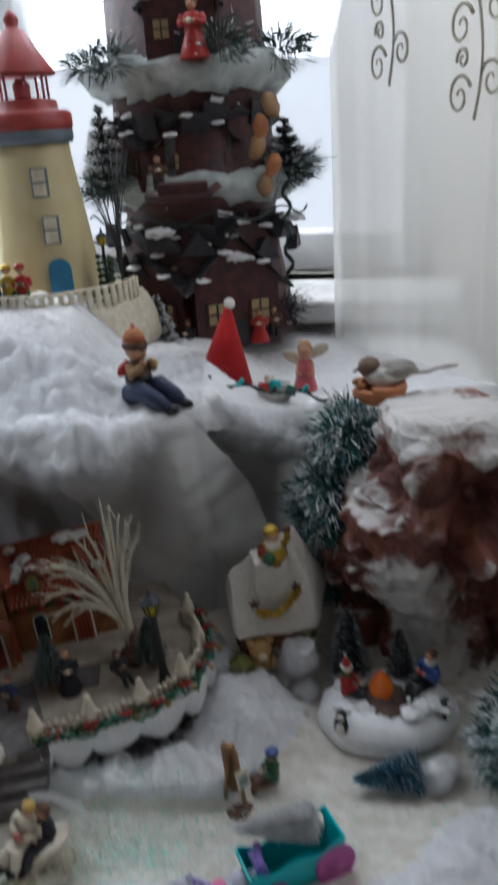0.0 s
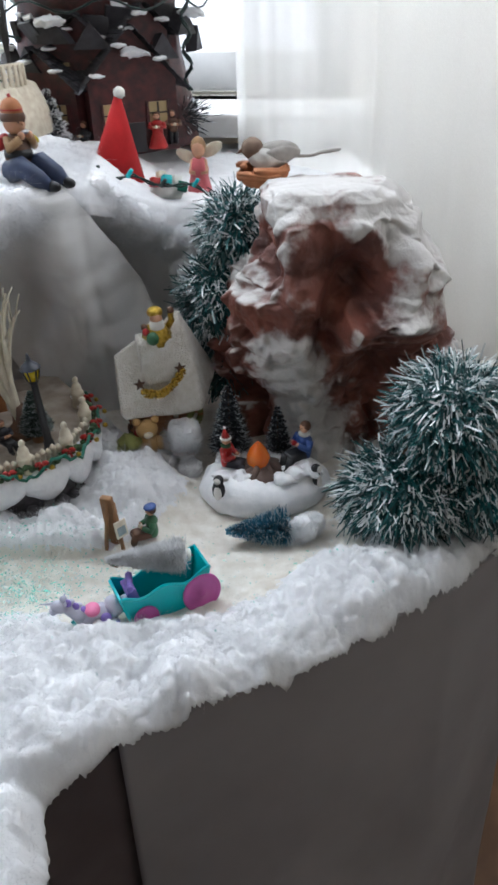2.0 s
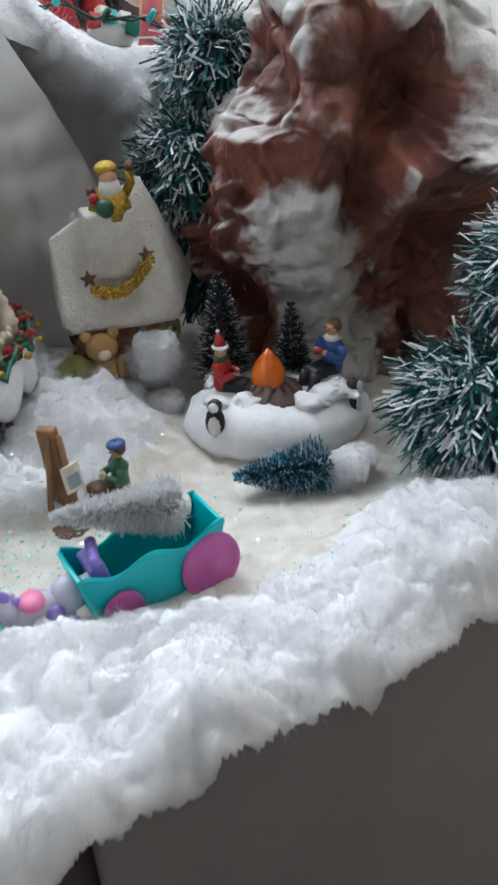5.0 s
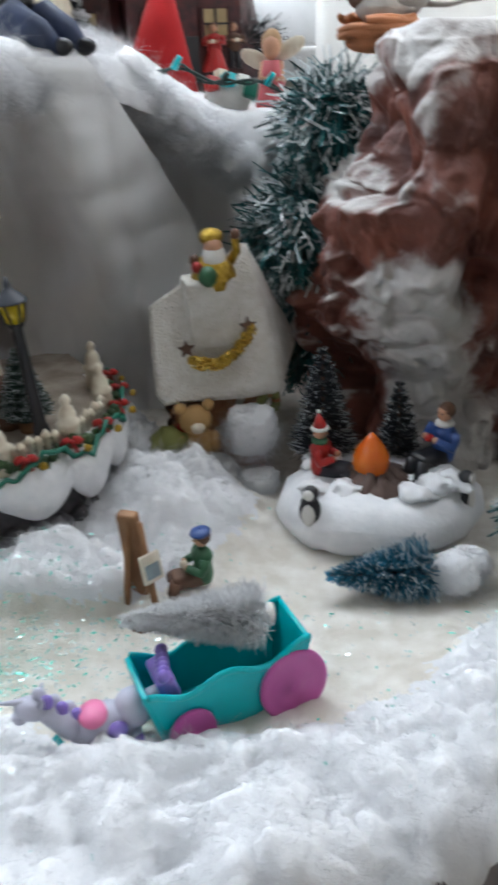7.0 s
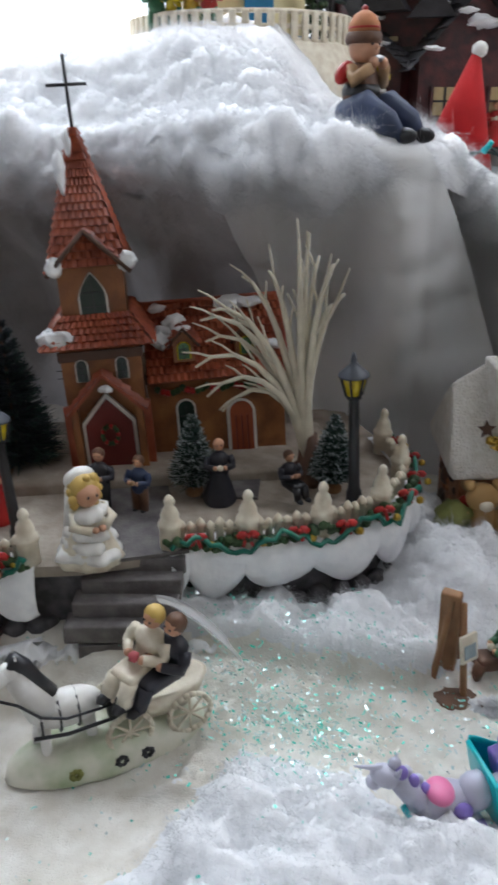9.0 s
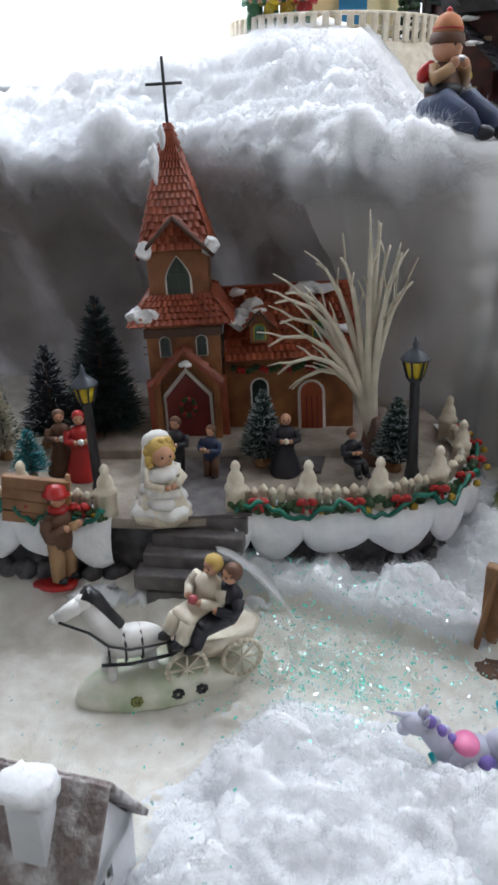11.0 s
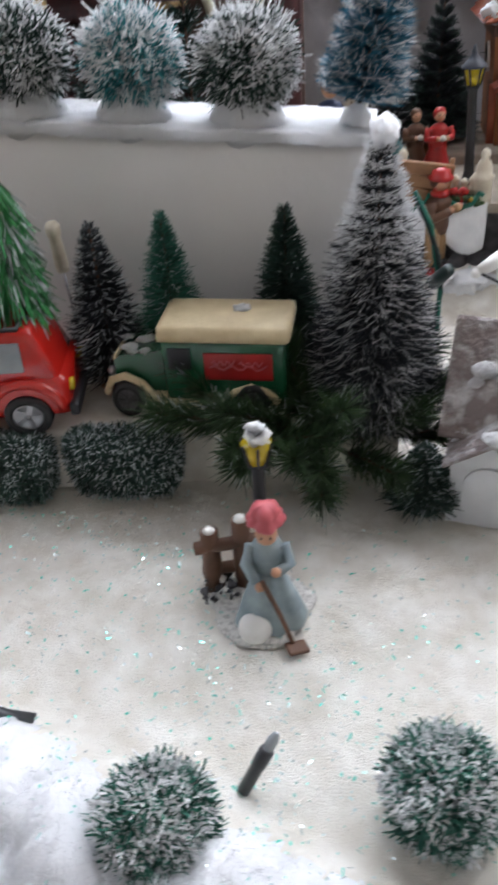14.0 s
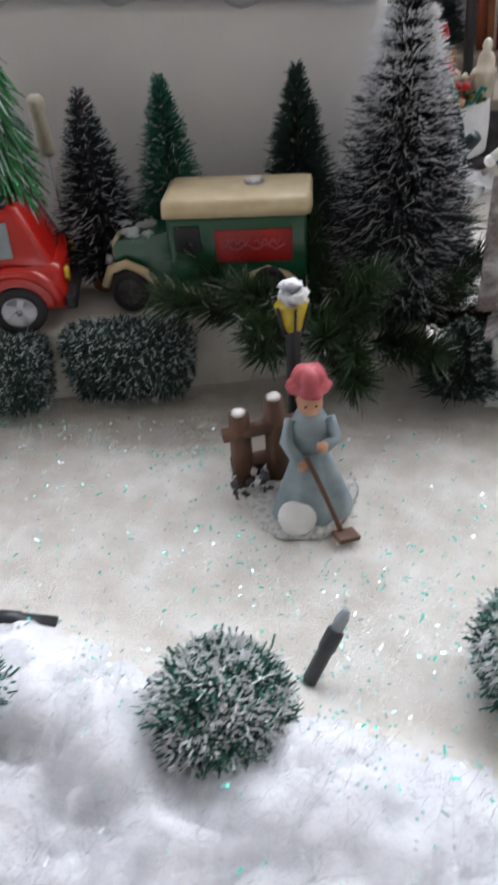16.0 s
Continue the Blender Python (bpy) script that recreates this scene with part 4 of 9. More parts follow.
for x in (0.052, 0.094):
    dm = B().box(M["ochre"], (0.014, 0.022, 0.014), (x, 0.021, 0.079))
    for s in (-1, 1):
        pts = [(x + s * 0.0105, 0.008, 0.083), (x + s * 0.0105, 0.034, 0.083), (x, 0.034, 0.0955), (x, 0.008, 0.0955)]
        tiled(dm, M["roof_red"], *(pts if s > 0 else [pts[1], pts[0], pts[3], pts[2]]), 4, 4)
        dm.tube(M["trim_brown"], [(x + s * 0.0105, 0.008, 0.0825), (x, 0.008, 0.095)], 0.0009, seg=4)
    dm.prism(M["ochre"], [(x - 0.0085, 0.085), (x + 0.0085, 0.085), (x, 0.094)], 0.02, pose(0, 0.0105, 0))
    d_ = dm.out("dormer", church)
    arched_window(d_, "dormer_window", (x, 0.0105, 0.0745), 0.0075, 0.011, "yellow_glass", "pane_green", False, 0.0009)
arched_window(church, "nave_door_frame", (0.088, 0.0135, 0.0), 0.016, 0.040, "white_paint", "door_orange", False, 0.0022, False)
for k in (-0.004, 0.0, 0.004):
    B().box(M["door_red"], (0.0008, 0.001, 0.030), (0.088 + k, 0.0108, 0.015)).out("door_plank_joint", church)
arched_window(church, "nave_window", (0.050, 0.0135, 0.016), 0.011, 0.028, "white_paint", "glass_dark", False, 0.0014)
gl = B()
for i in range(26):
    x = 0.032 + 0.084 * i / 25
    gl.ball(M["red" if i % 5 in (1, 2) else "garland"], 0.0027, (x, 0.0105, 0.054 - 0.003 * abs(math.sin(i * 0.63))), 1)
tagged(gl.out("eave_garland", church, "dark green garland thick with red bows"), kind="stuff")
for at, r, sd in (((-0.030, -0.007, 0.0925), (0.0135, 0.0065, 0.0065), 1), ((-0.0235, -0.003, 0.1355), (0.0066, 0.0045, 0.0066), 2), ((0.0225, -0.003, 0.1365), (0.0080, 0.0045, 0.0060), 3), ((0.036, 0.016, 0.0835), (0.0120, 0.007, 0.0060), 21), ((0.046, 0.026, 0.0930), (0.0090, 0.007, 0.0050), 22), ((0.086, 0.036, 0.1010), (0.0150, 0.007, 0.0045), 23),
                  ((-0.0115, 0.013, 0.186), (0.0035, 0.007, 0.016), 4), ((-0.005, 0.017, 0.203), (0.0025, 0.004, 0.010), 5), ((0.0, -0.012, 0.061), (0.006, 0.004, 0.003), 6),
                  ((0.040, 0.026, 0.088), (0.010, 0.009, 0.004), 7), ((0.100, 0.036, 0.101), (0.013, 0.008, 0.0034), 8), ((0.112, 0.016, 0.076), (0.007, 0.006, 0.003), 9), ((0.036, 0.038, 0.101), (0.008, 0.006, 0.003), 10), ((0.052, 0.012, 0.0935), (0.006, 0.004, 0.002), 11)):
    snow_lump(church, at, tuple(k * 0.82 for k in r), sd)

# the tower stands slimmer than the nave
for ob in church.children:
    kind_ = ob.name.split(".")[0]
    if kind_ in ("tower_wall", "buttress", "belfry_wall", "skirt_roof", "spire", "spire_core", "gable_roof", "cross", "belfry_window", "small_window", "side_window"):
        ob.matrix_basis = pose(0, 0.026, 0) @ Matrix.Diagonal((0.88, 0.92, 0.96, 1)) @ pose(0, -0.026, 0)
    elif kind_ in ("porch_roof", "porch_pier", "door_frame", "door"):
        ob.matrix_basis = pose(0, 0.0022, 0) @ Matrix.Diagonal((0.90, 1.0, 1.12, 1))
    elif kind_ in ("nave_wall", "nave_roof", "dormer", "nave_door_frame", "nave_window", "eave_garland", "door_plank_joint") or (kind_ == "snow_patch" and ob.bound_box[6][0] >= 0.034):
        ob.matrix_basis = pose(0.024, 0, 0) @ Matrix.Diagonal((0.92, 1.0, 0.93, 1)) @ pose(-0.024, 0, 0)
    elif kind_ == "snow_patch" and ob.bound_box[6][0] < 0.034:
        ob.matrix_basis = pose(0, 0.026, 0) @ Matrix.Diagonal((0.88, 0.92, 0.96, 1)) @ pose(0, -0.026, 0)

# base of the church: yard, scalloped snow rim, stones, stairs
RIM = [(-0.132, -0.02), (-0.134, -0.06), (-0.122, -0.088), (-0.085, -0.098), (-0.04, -0.102), (-0.013, -0.104), (0.046, -0.096), (0.085, -0.098), (0.125, -0.093), (0.158, -0.077), (0.180, -0.050), (0.188, -0.012), (0.184, 0.03)]
base = thing("churchyard", "snow-rimmed dark stone base carrying the churchyard", "base", CH)
yd = B().prism(M["yard_tan"], [(x, y) for x, y in RIM] + [(0.17, 0.098), (-0.12, 0.098)], 0.006, Matrix(((1, 0, 0, 0), (0, 0, 1, 0), (0, 1, 0, -0.006), (0, 0, 0, 1))))
yd.box(M["yard_tan"], (0.205, 0.075, 0.016), (0.042, 0.016, 0.0), (0, 0, 0), bevel=0.003)
yd.out("yard", base, "tan snowy churchyard ground")
B().prism(M["stone_dark"], [(x * 0.965, y * 0.965 + 0.001) for x, y in RIM] + [(0.16, 0.09), (-0.115, 0.09)], 0.060, Matrix(((1, 0, 0, 0), (0, 0, 1, 0), (0, 1, 0, -0.0655), (0, 0, 0, 1)))).out("plinth", base)


def rim_at(s):
    pts = np.array(RIM)
    seg = np.r_[0, np.cumsum(np.hypot(*np.diff(pts, axis=0).T))]
    s = np.asarray(s) * seg[-1]
    return np.interp(s, seg, pts[:, 0]), np.interp(s, seg, pts[:, 1]), seg[-1]


def rim_fx(s0, s1):
    def fx(u, v):
        x, y, total = rim_at(s0 + (s1 - s0) * u)
        x2, y2, _ = rim_at(np.clip(s0 + (s1 - s0) * u + 0.004, 0, 1))
        x1, y1, _ = rim_at(np.clip(s0 + (s1 - s0) * u - 0.004, 0, 1))
        tx, ty = x2 - x1, y2 - y1
        l = np.hypot(tx, ty) + 1e-9
        nx, ny = ty / l, -tx / l
        sc = np.abs(np.sin((s0 + (s1 - s0) * u) * total * math.pi / 0.034 + 0.5 * np.sin(u * 9))) ** 0.75 * (0.85 + 0.25 * np.sin(u * 14 + 1))
        depth = 0.020 + 0.014 * sc
        ang = v * math.pi
        prof = np.sin(ang) * (0.0065 + 0.002 * sc) - 0.010 * (1 - v) ** 2
        z = 0.003 - depth * smooth(0.1, 1.0, v) + 0.0012 * (fbm(u * 40, v * 4, 0, 2, 3) - 0.5)
        return x + nx * prof, y + ny * prof, z
    return fx


for nm, a, b_ in (("snow_rim", 0.0, 0.335), ("snow_rim", 0.48, 1.0)):
    grid(nm, rim_fx(a, b_), 420, 14, [M["porcelain_snow"]], base)
rng = random.Random(7)
for i in range(34):
    s = i / 34 + 0.008
    if 0.335 < s < 0.475:
        continue
    for row in range(2):
        x, y, _ = rim_at(s + (0.014 if row else 0))
        z = -0.040 - 0.014 * row + rng.uniform(-0.002, 0.002)
        b = B().ball(M["stone_dark"], (rng.uniform(0.006, 0.009), 0.006, rng.uniform(0.006, 0.0085)), (float(x) * 0.985, float(y) * 0.985, z), 2)
        b.warp(0.002, 160, i * 3 + row)
        b.out("stone", base)
for i in range(4):
    b = B().box(M["path_grey"], (0.050 + 0.002 * i, 0.014, 0.010), (0.016 - 0.0035 * i, -0.093 - 0.0085 * i, -0.006 - 0.0078 * i), (0, 0, -8), bevel=0.0012)
    b.warp(0.0008, 120, i)
    b.out("step", base, "worn dark grey step")
B().box(M["path_grey"], (0.048, 0.010, 0.045), (0.014, -0.093, -0.04)).box(M["path_grey"], (0.048, 0.028, 0.024), (0.008, -0.110, -0.047)).out("stair_core", base)
pb = B().box(M["path_grey"], (0.04, 0.09, 0.002), (0.018, -0.056, 0.0002), (0, 0, 6)).box(M["path_grey"], (0.034, 0.05, 0.0024), (0.075, -0.018, 0.0004), (0, 0, -12))
pb.out("yard_path", base, "grey paved path")
for (x, y), r, sd in (((-0.024, -0.120), (0.010, 0.008, 0.010), 1), ((0.048, -0.118), (0.010, 0.007, 0.006), 2), ((-0.045, -0.118), (0.018, 0.008, 0.008), 4)):
    snow_lump(base, (x, y, -0.050), r, sd + 40)


# fence of the yard: posts, small pickets, garland with bows
def yard_fence(s0, s1, posts, label):
    f = thing("yard_fence", label, "fence", CH, "fences of the churchyard")
    n = int((s1 - s0) * 90)
    for i in range(n):
        s = s0 + (s1 - s0) * (i + 0.5) / n
        x, y, _ = rim_at(s)
        x, y = float(x) * 0.965, float(y) * 0.955
        h = 0.013 + 0.002 * (i % 2)
        B().lathe(M["cream"], [(0.0022, 0), (0.0021, h * 0.7), (0.0030, h * 0.75), (0.0018, h * 0.9), (0.0006, h)], at=(x, y, 0.001), seg=8).out("picket", f)
    for p in posts:
        x, y, _ = rim_at(p)
        x, y = float(x) * 0.965, float(y) * 0.955
        B().lathe(M["cream"], [(0.0060, -0.002), (0.0056, 0.012), (0.0064, 0.0135), (0.0064, 0.0155), (0.0050, 0.0165), (0.0048, 0.0205), (0.0036, 0.0235), (0.0022, 0.025), (0.0030, 0.0275), (0.0022, 0.0298), (0.0008, 0.0312)], at=(x, y, 0), seg=10, wob=0.03, seed=int(p * 99)).out("post", f, "cream fence post with a knob")
    rail = []
    for i in range(40):
        x, y, _ = rim_at(s0 + (s1 - s0) * i / 39)
        rail.append((float(x) * 0.965, float(y) * 0.955, 0.0085))
    B().tube(M["cream"], rail, 0.0011, seg=5).out("rail", f)
    g, rg = B(), random.Random(int(s0 * 100))
    for i in range(int((s1 - s0) * 330)):
        s = s0 + (s1 - s0) * i / ((s1 - s0) * 330)
        x, y, _ = rim_at(s)
        sag = 0.006 * abs(math.sin((s - s0) * 36))
        g.ball(M["garland"], rg.uniform(0.0020, 0.0034), (float(x) * 1.0 + rg.uniform(-1, 1) * 0.0016, float(y) * 0.995 + rg.uniform(-1, 1) * 0.0016, 0.001 + 0.006 - sag + rg.uniform(-1, 1) * 0.002), 1)
    gar = g.out("garland", f, "green leafy garland")
    k = int((s1 - s0) * 19)
    for i in range(k):
        s = s0 + (s1 - s0) * (i + 0.5) / k
        x, y, _ = rim_at(s)
        x, y = float(x) * 1.015, float(y) * 1.02
        bw = B()
        for q in (-1, 1):
            bw.ball(M["red"], (0.0036, 0.0016, 0.0026), (x + q * 0.0032, y, 0.008), 1, (0, q * 25, 0))
            bw.box(M["red"], (0.0018, 0.0010, 0.005), (x + q * 0.0018, y, 0.0035), (0, q * -18, 0))
        bw.ball(M["red"], 0.0016, (x, y - 0.001, 0.0078), 1)
        bw.out("bow", gar, "small red bow")
        B().ball(M["gold"], 0.0026, (x + 0.008, y + 0.001, 0.002), 1).out("bauble", gar, "gold bauble")
    pts = []
    for i in range(60):
        s = s0 + (s1 - s0) * i / 59
        x, y, _ = rim_at(s)
        pts.append((float(x) * 1.025, float(y) * 1.03 + 0.0015 * math.sin(i * 1.9), 0.003 + 0.005 * math.sin(i * 0.55) + 0.002 * math.sin(i * 2.3)))
    B().tube(M["wire_green"], pts, 0.0016, seg=5).out("light_wire", f, "green light string wire")
    return f


yard_fence(0.02, 0.33, (0.03, 0.13, 0.22, 0.325), "cream picket fence with green garland and red bows")
yard_fence(0.48, 0.99, (0.485, 0.575, 0.665, 0.755, 0.86, 0.96), "cream picket fence hung with garland, bows and baubles")

lamp_post(CH @ pose(0.139, -0.068, 0, 0, -3, 0), 0.095, "black lamp post with yellow lantern beside the fence", thick=1.5)
lamp_post(CH @ pose(-0.045, -0.083, 0, 0, -3, 0), 0.084, "black lamp post with yellow lantern beside the stairs", thick=1.5)

# bare cream tree
wt = thing("bare_tree", "bare cream plastic tree with drooping twigs beside the church", "tree", CH @ pose(0.122, -0.022, 0))
B().lathe(M["brown"], [(0.014, 0), (0.013, 0.006), (0.007, 0.012), (0.005, 0.03)], seg=12, wob=0.08).out("root", wt, "brown root stump")
rng = random.Random(5)
SHX, SHR = 0.82, 0.55
tips = [(-0.062, 0.0, 0.108), (-0.056, -0.012, 0.116), (-0.036, 0.01, 0.128), (-0.022, 0.0, 0.132), (-0.006, -0.006, 0.148), (0.002, 0.0, 0.150), (0.008, 0.008, 0.136), (0.018, 0.0, 0.128), (0.024, 0.01, 0.108),
        (-0.066, -0.006, 0.083), (-0.058, 0.012, 0.092), (-0.060, -0.01, 0.066), (-0.050, 0.0, 0.052), (0.030, -0.006, 0.118), (-0.045, 0.016, 0.102), (0.014, -0.012, 0.135)]
for i, tpnt in enumerate(tips):
    tpnt = Vector((tpnt[0] * (SHX if tpnt[0] < 0 else SHR) - 0.004, tpnt[1], tpnt[2]))
    st = Vector((rng.uniform(-0.002, 0.002), rng.uniform(-0.002, 0.002), 0.015))
    c1 = Vector((-0.006 + rng.uniform(-0.002, 0.002), rng.uniform(-0.003, 0.003), 0.045))
    far = abs(tpnt.x) / 0.066
    c2 = Vector((tpnt.x * (0.45 + 0.15 * far) - 0.004, tpnt.y * 0.6, 0.62 * tpnt.z + 0.030 + 0.026 * far))
    tpnt = tpnt + Vector((-0.012 * far if tpnt.x < 0 else 0.004, 0, -0.006 * far))
    pts = [(1 - q) ** 3 * st + 3 * q * (1 - q) ** 2 * c1 + 3 * q * q * (1 - q) * c2 + q ** 3 * tpnt for q in (0, 0.15, 0.3, 0.45, 0.6, 0.75, 0.9, 1.0)]
    br = B().tube(M["cream_twig"], pts, 0.0034, 0.0007, 6).out("branch", wt)
    for q in (4, 5, 6):
        d = (pts[q] - pts[q - 1]).normalized()
        sd = Vector((rng.uniform(-1, 1), rng.uniform(-1, 1), rng.uniform(-0.4, 0.7))) * 0.5
        l = rng.uniform(0.010, 0.022)
        e1 = pts[q] + (d + sd).normalized() * l
        B().tube(M["cream_twig"], [pts[q], (pts[q] + e1) / 2 + Vector((0, 0, 0.001)), e1], 0.0009, 0.0004, 5).out("twig", br)

# trees and figures in the yard
GB = [M["bristle_green"], M["bristle_frost"]]
BB = [M["bristle_black"], M["bristle_frost"]]
brush_tree(CH @ pose(0.050, -0.032, 0), 0.050, 0.0125, 4500, GB, 0.5, "small frosted green tree before the church wall", 11, tiers=9, solid=0.45, width=0.0006, group="trees in the churchyard")
brush_tree(CH @ pose(0.133, -0.040, 0), 0.048, 0.0125, 4500, [M["bristle_green"], M["bristle_frost"]], 0.4, "small blue-green frosted tree by the lamp", 12, tiers=8, solid=0.45, width=0.0006, group="trees in the churchyard")
brush_tree(CH @ pose(-0.058, 0.012, 0), 0.100, 0.027, 4200, [M["bristle_black"], M["bristle_green"]], 0.5, "tall dark green tree beside the church tower", 13, tiers=12, group="trees in the churchyard")
brush_tree(CH @ pose(-0.092, 0.004, 0), 0.070, 0.019, 2000, BB, 0.25, "dark frosted tree at the back of the yard", 14, tiers=10, group="trees in the churchyard")
brush_tree(CH @ pose(-0.092, -0.055, 0), 0.034, 0.0095, 800, [M["bristle_teal"], M["bristle_frost"]], 0.3, "tiny teal tree beside the fence", 15, group="trees in the churchyard")
brush_tree(CH @ pose(-0.118, -0.02, 0), 0.052, 0.010, 900, [M["cream_twig"], M["bristle_green"]], 0.5, "thin pale shrub at the yard's corner", 16, group="trees in the churchyard")
bf = B().lathe(M["cream"], [(0.0165, -0.004), (0.0175, 0.0), (0.0150, 0.005), (0.0120, 0.012), (0.0090, 0.019), (0.0085, 0.024), (0.0070, 0.029), (0.0030, 0.032)], seg=48, wob=0.08, seed=6)
for k, (r_, z_) in enumerate(((0.0172, 0.003), (0.0146, 0.009), (0.0122, 0.015))):
    bf.lathe(M["white_paint"], [(r_ * 0.86, z_ + 0.0035), (r_ * 1.0, z_ + 0.001), (r_ * 1.06, z_ - 0.0016), (r_ * 0.96, z_ - 0.0022)], seg=60, wob=0.10, seed=20 + k)
bf.lathe(M["white_paint"], [(0.0080, 0.022), (0.0112, 0.0245), (0.0110, 0.0280), (0.0070, 0.0305)], seg=36, wob=0.10, seed=8)
bf.ball(M["skin"], (0.0070, 0.0068, 0.0074), (0, -0.002, 0.0375), 3).ball(M["blond"], (0.0086, 0.0080, 0.0080), (0, 0.0018, 0.0400), 3)
for k in range(16):
    bf.ball(M["blond"], 0.0028, (0.0082 * math.cos(k * 0.42 - 0.2), 0.0015 + 0.003 * math.sin(k * 1.3), 0.0375 + 0.0085 * math.sin(k * 0.42)), 2)
for s in (-1, 1):
    bf.ball(M["black"], 0.0008, (s * 0.0026, -0.0085, 0.0385), 1)
bf.ball(M["white_paint"], (0.0090, 0.0050, 0.0070), (0, 0.0060, 0.0440), 3).lathe(M["white_paint"], [(0.0120, 0.014), (0.0105, 0.028), (0.0088, 0.040), (0.0050, 0.0465)], at=(0, 0.006, 0), seg=30, squash=(1, 0.5), wob=0.05, seed=4)
for s in (-1, 1):
    bf.tube(M["cream"], [(s * 0.0075, 0, 0.028), (s * 0.0115, -0.006, 0.022), (s * 0.004, -0.012, 0.020)], 0.0032, 0.0026, 8).ball(M["skin"], 0.0024, (s * 0.002, -0.013, 0.0205), 1)
bf.warp(0.0006, 240, 3)
tagged(bf.out("bride_figurine", label="blond figurine in a ruffled cream gown by the stairs", at=CH @ pose(-0.008, -0.094, 0.001, 0, 0, 30) @ Matrix.Scale(0.92, 4)), category="figurine")
figure("guest_figurine", "small dark-suited figurine at the church door", CH @ pose(-0.004, -0.044, 0, 0, 0, -15), 0.038, "suit", held="skin", hair="brown")
figure("guest_figurine", "small figurine in blue and brown by the path", CH @ pose(0.018, -0.050, 0, 0, 0, -30), 0.035, "navy", legs="brown", hair="brown", held="tan")
figure("clergy_figurine", "small figurine in a long dark robe", CH @ pose(0.064, -0.044, 0, 0, 0, 0), 0.039, "suit", skirt=True, hair=None, held="cream")
figure("bench_figurine", "small seated figurine under the bare tree", CH @ pose(0.104, -0.050, 0.006, 0, 0, 25), 0.034, "suit", seated=True, hair="brown", held="skin")
figure("carol_figurine", "small figurine in a dark brown gown", CH @ pose(-0.076, -0.040, 0, 0, 0, 20), 0.040, "brown", skirt=True, held="white_paint")
figure("carol_figurine", "small figurine in a red gown holding a book", CH @ pose(-0.062, -0.048, 0, 0, 0, 15), 0.042, "red", skirt=True, hair="red", held="white_paint")
# ---- cottage with a flocked roof ----
CO = pose(0.0355, 0.597, -0.001, 0, -2, 10) @ Matrix.Diagonal((1.04, 1.06, 1.04, 1.0))
paint("gold_foil", (0.72, 0.50, 0.10), 0.18, metal=0.9, bump=0, island=0.4)
cot = thing("cottage", "gingerbread-coloured cottage with a flocked white roof", "house", CO)
M["flock"] = material("flocking", (0.82, 0.79, 0.74), 0.95, color2=(0.70, 0.66, 0.59), scale=150, bump=1.0, bump_scale=650, distance=0.003)
B().box(M["ginger"], (0.054, 0.050, 0.070), (0, 0.030, 0.022)).out("wall", cot)
B().prism(M["ginger"], [(0.004, 0.048), (0.046, 0.048), (0.024, 0.082)], 0.052, Matrix(((0, 1, 0, -0.026), (1, 0, 0, 0.005), (0, 0, 1, 0), (0, 0, 0, 1)))).out("gable_wall", cot)
rf = B()
ev = [rf.bm.verts.new(p) for p in ((-0.037, -0.010, 0.050), (0.038, -0.012, 0.048), (0.064, 0.050, 0.058), (-0.034, 0.070, 0.052), (-0.034, 0.014, 0.103), (0.030, 0.030, 0.131),
                                  (-0.034, -0.003, 0.044), (0.034, -0.004, 0.042), (0.058, 0.045, 0.051), (-0.031, 0.062, 0.046))]
for q in ((0, 1, 5, 4), (1, 2, 5), (2, 3, 4, 5), (3, 0, 4), (0, 6, 7, 1), (1, 7, 8, 2), (2, 8, 9, 3), (3, 9, 6, 0), (9, 8, 7, 6)):
    rf.bm.faces.new([ev[k] for k in q])
bmesh.ops.bevel(rf.bm, geom=list(rf.bm.edges), offset=0.004, segments=3, profile=0.6, affect="EDGES")
bmesh.ops.subdivide_edges(rf.bm, edges=list(rf.bm.edges), cuts=3, use_grid_fill=True)
rf._slot(M["flock"])
rf.warp(0.0016, 130, 3)
rf.out("roof", cot, "thick flocked white hipped roof")
B().box(M["flock"], (0.030, 0.026, 0.040), (0.003, 0.010, 0.096), bevel=0.002).out("chimney", cot, "square flocked white chimney")
sw = B()
for i in range(60):
    q = i / 59
    sw.ball(M["gold"], 0.0022 + 0.0012 * math.sin(i * 2.2), (-0.0145 + 0.038 * q, -0.0075 + 0.022 * max(0, 1 - 2 * abs(q - 0.5)) * -0.12 + 0.010 * max(0.0, q - 0.5), 0.0735 - 0.0085 * math.sin(math.pi * q) + 0.012 * q + 0.0012 * math.sin(i * 3.3)), 1)
rng = random.Random(4)
for i in range(420):
    q = rng.random()
    a_ = rng.uniform(0, 6.28)
    sw.box(M["gold_foil"], (0.0016, 0.0003, 0.0010), (-0.0145 + 0.038 * q + 0.002 * math.cos(a_), -0.0110 + 0.010 * max(0.0, q - 0.5) - 0.0012 * rng.random(), 0.0735 - 0.0085 * math.sin(math.pi * q) + 0.012 * q + 0.0034 * math.sin(a_)), (rng.uniform(-60, 60), rng.uniform(-90, 90), rng.uniform(-60, 60)))
tagged(sw.out("tinsel_swag", cot, "gold tinsel swag"), kind="stuff")
for x, z in ((-0.0160, 0.080), (0.0215, 0.088)):
    star = [(0.0056 * (1 if k % 2 == 0 else 0.45) * math.sin(k * math.pi / 5), 0.0056 * (1 if k % 2 == 0 else 0.45) * math.cos(k * math.pi / 5)) for k in range(10)]
    B().prism(M["trim_brown"], star, 0.002, pose(x, -0.0075 + (z - 0.078) * 0.34, z, -19)).out("star", cot, "brown star cut-out")
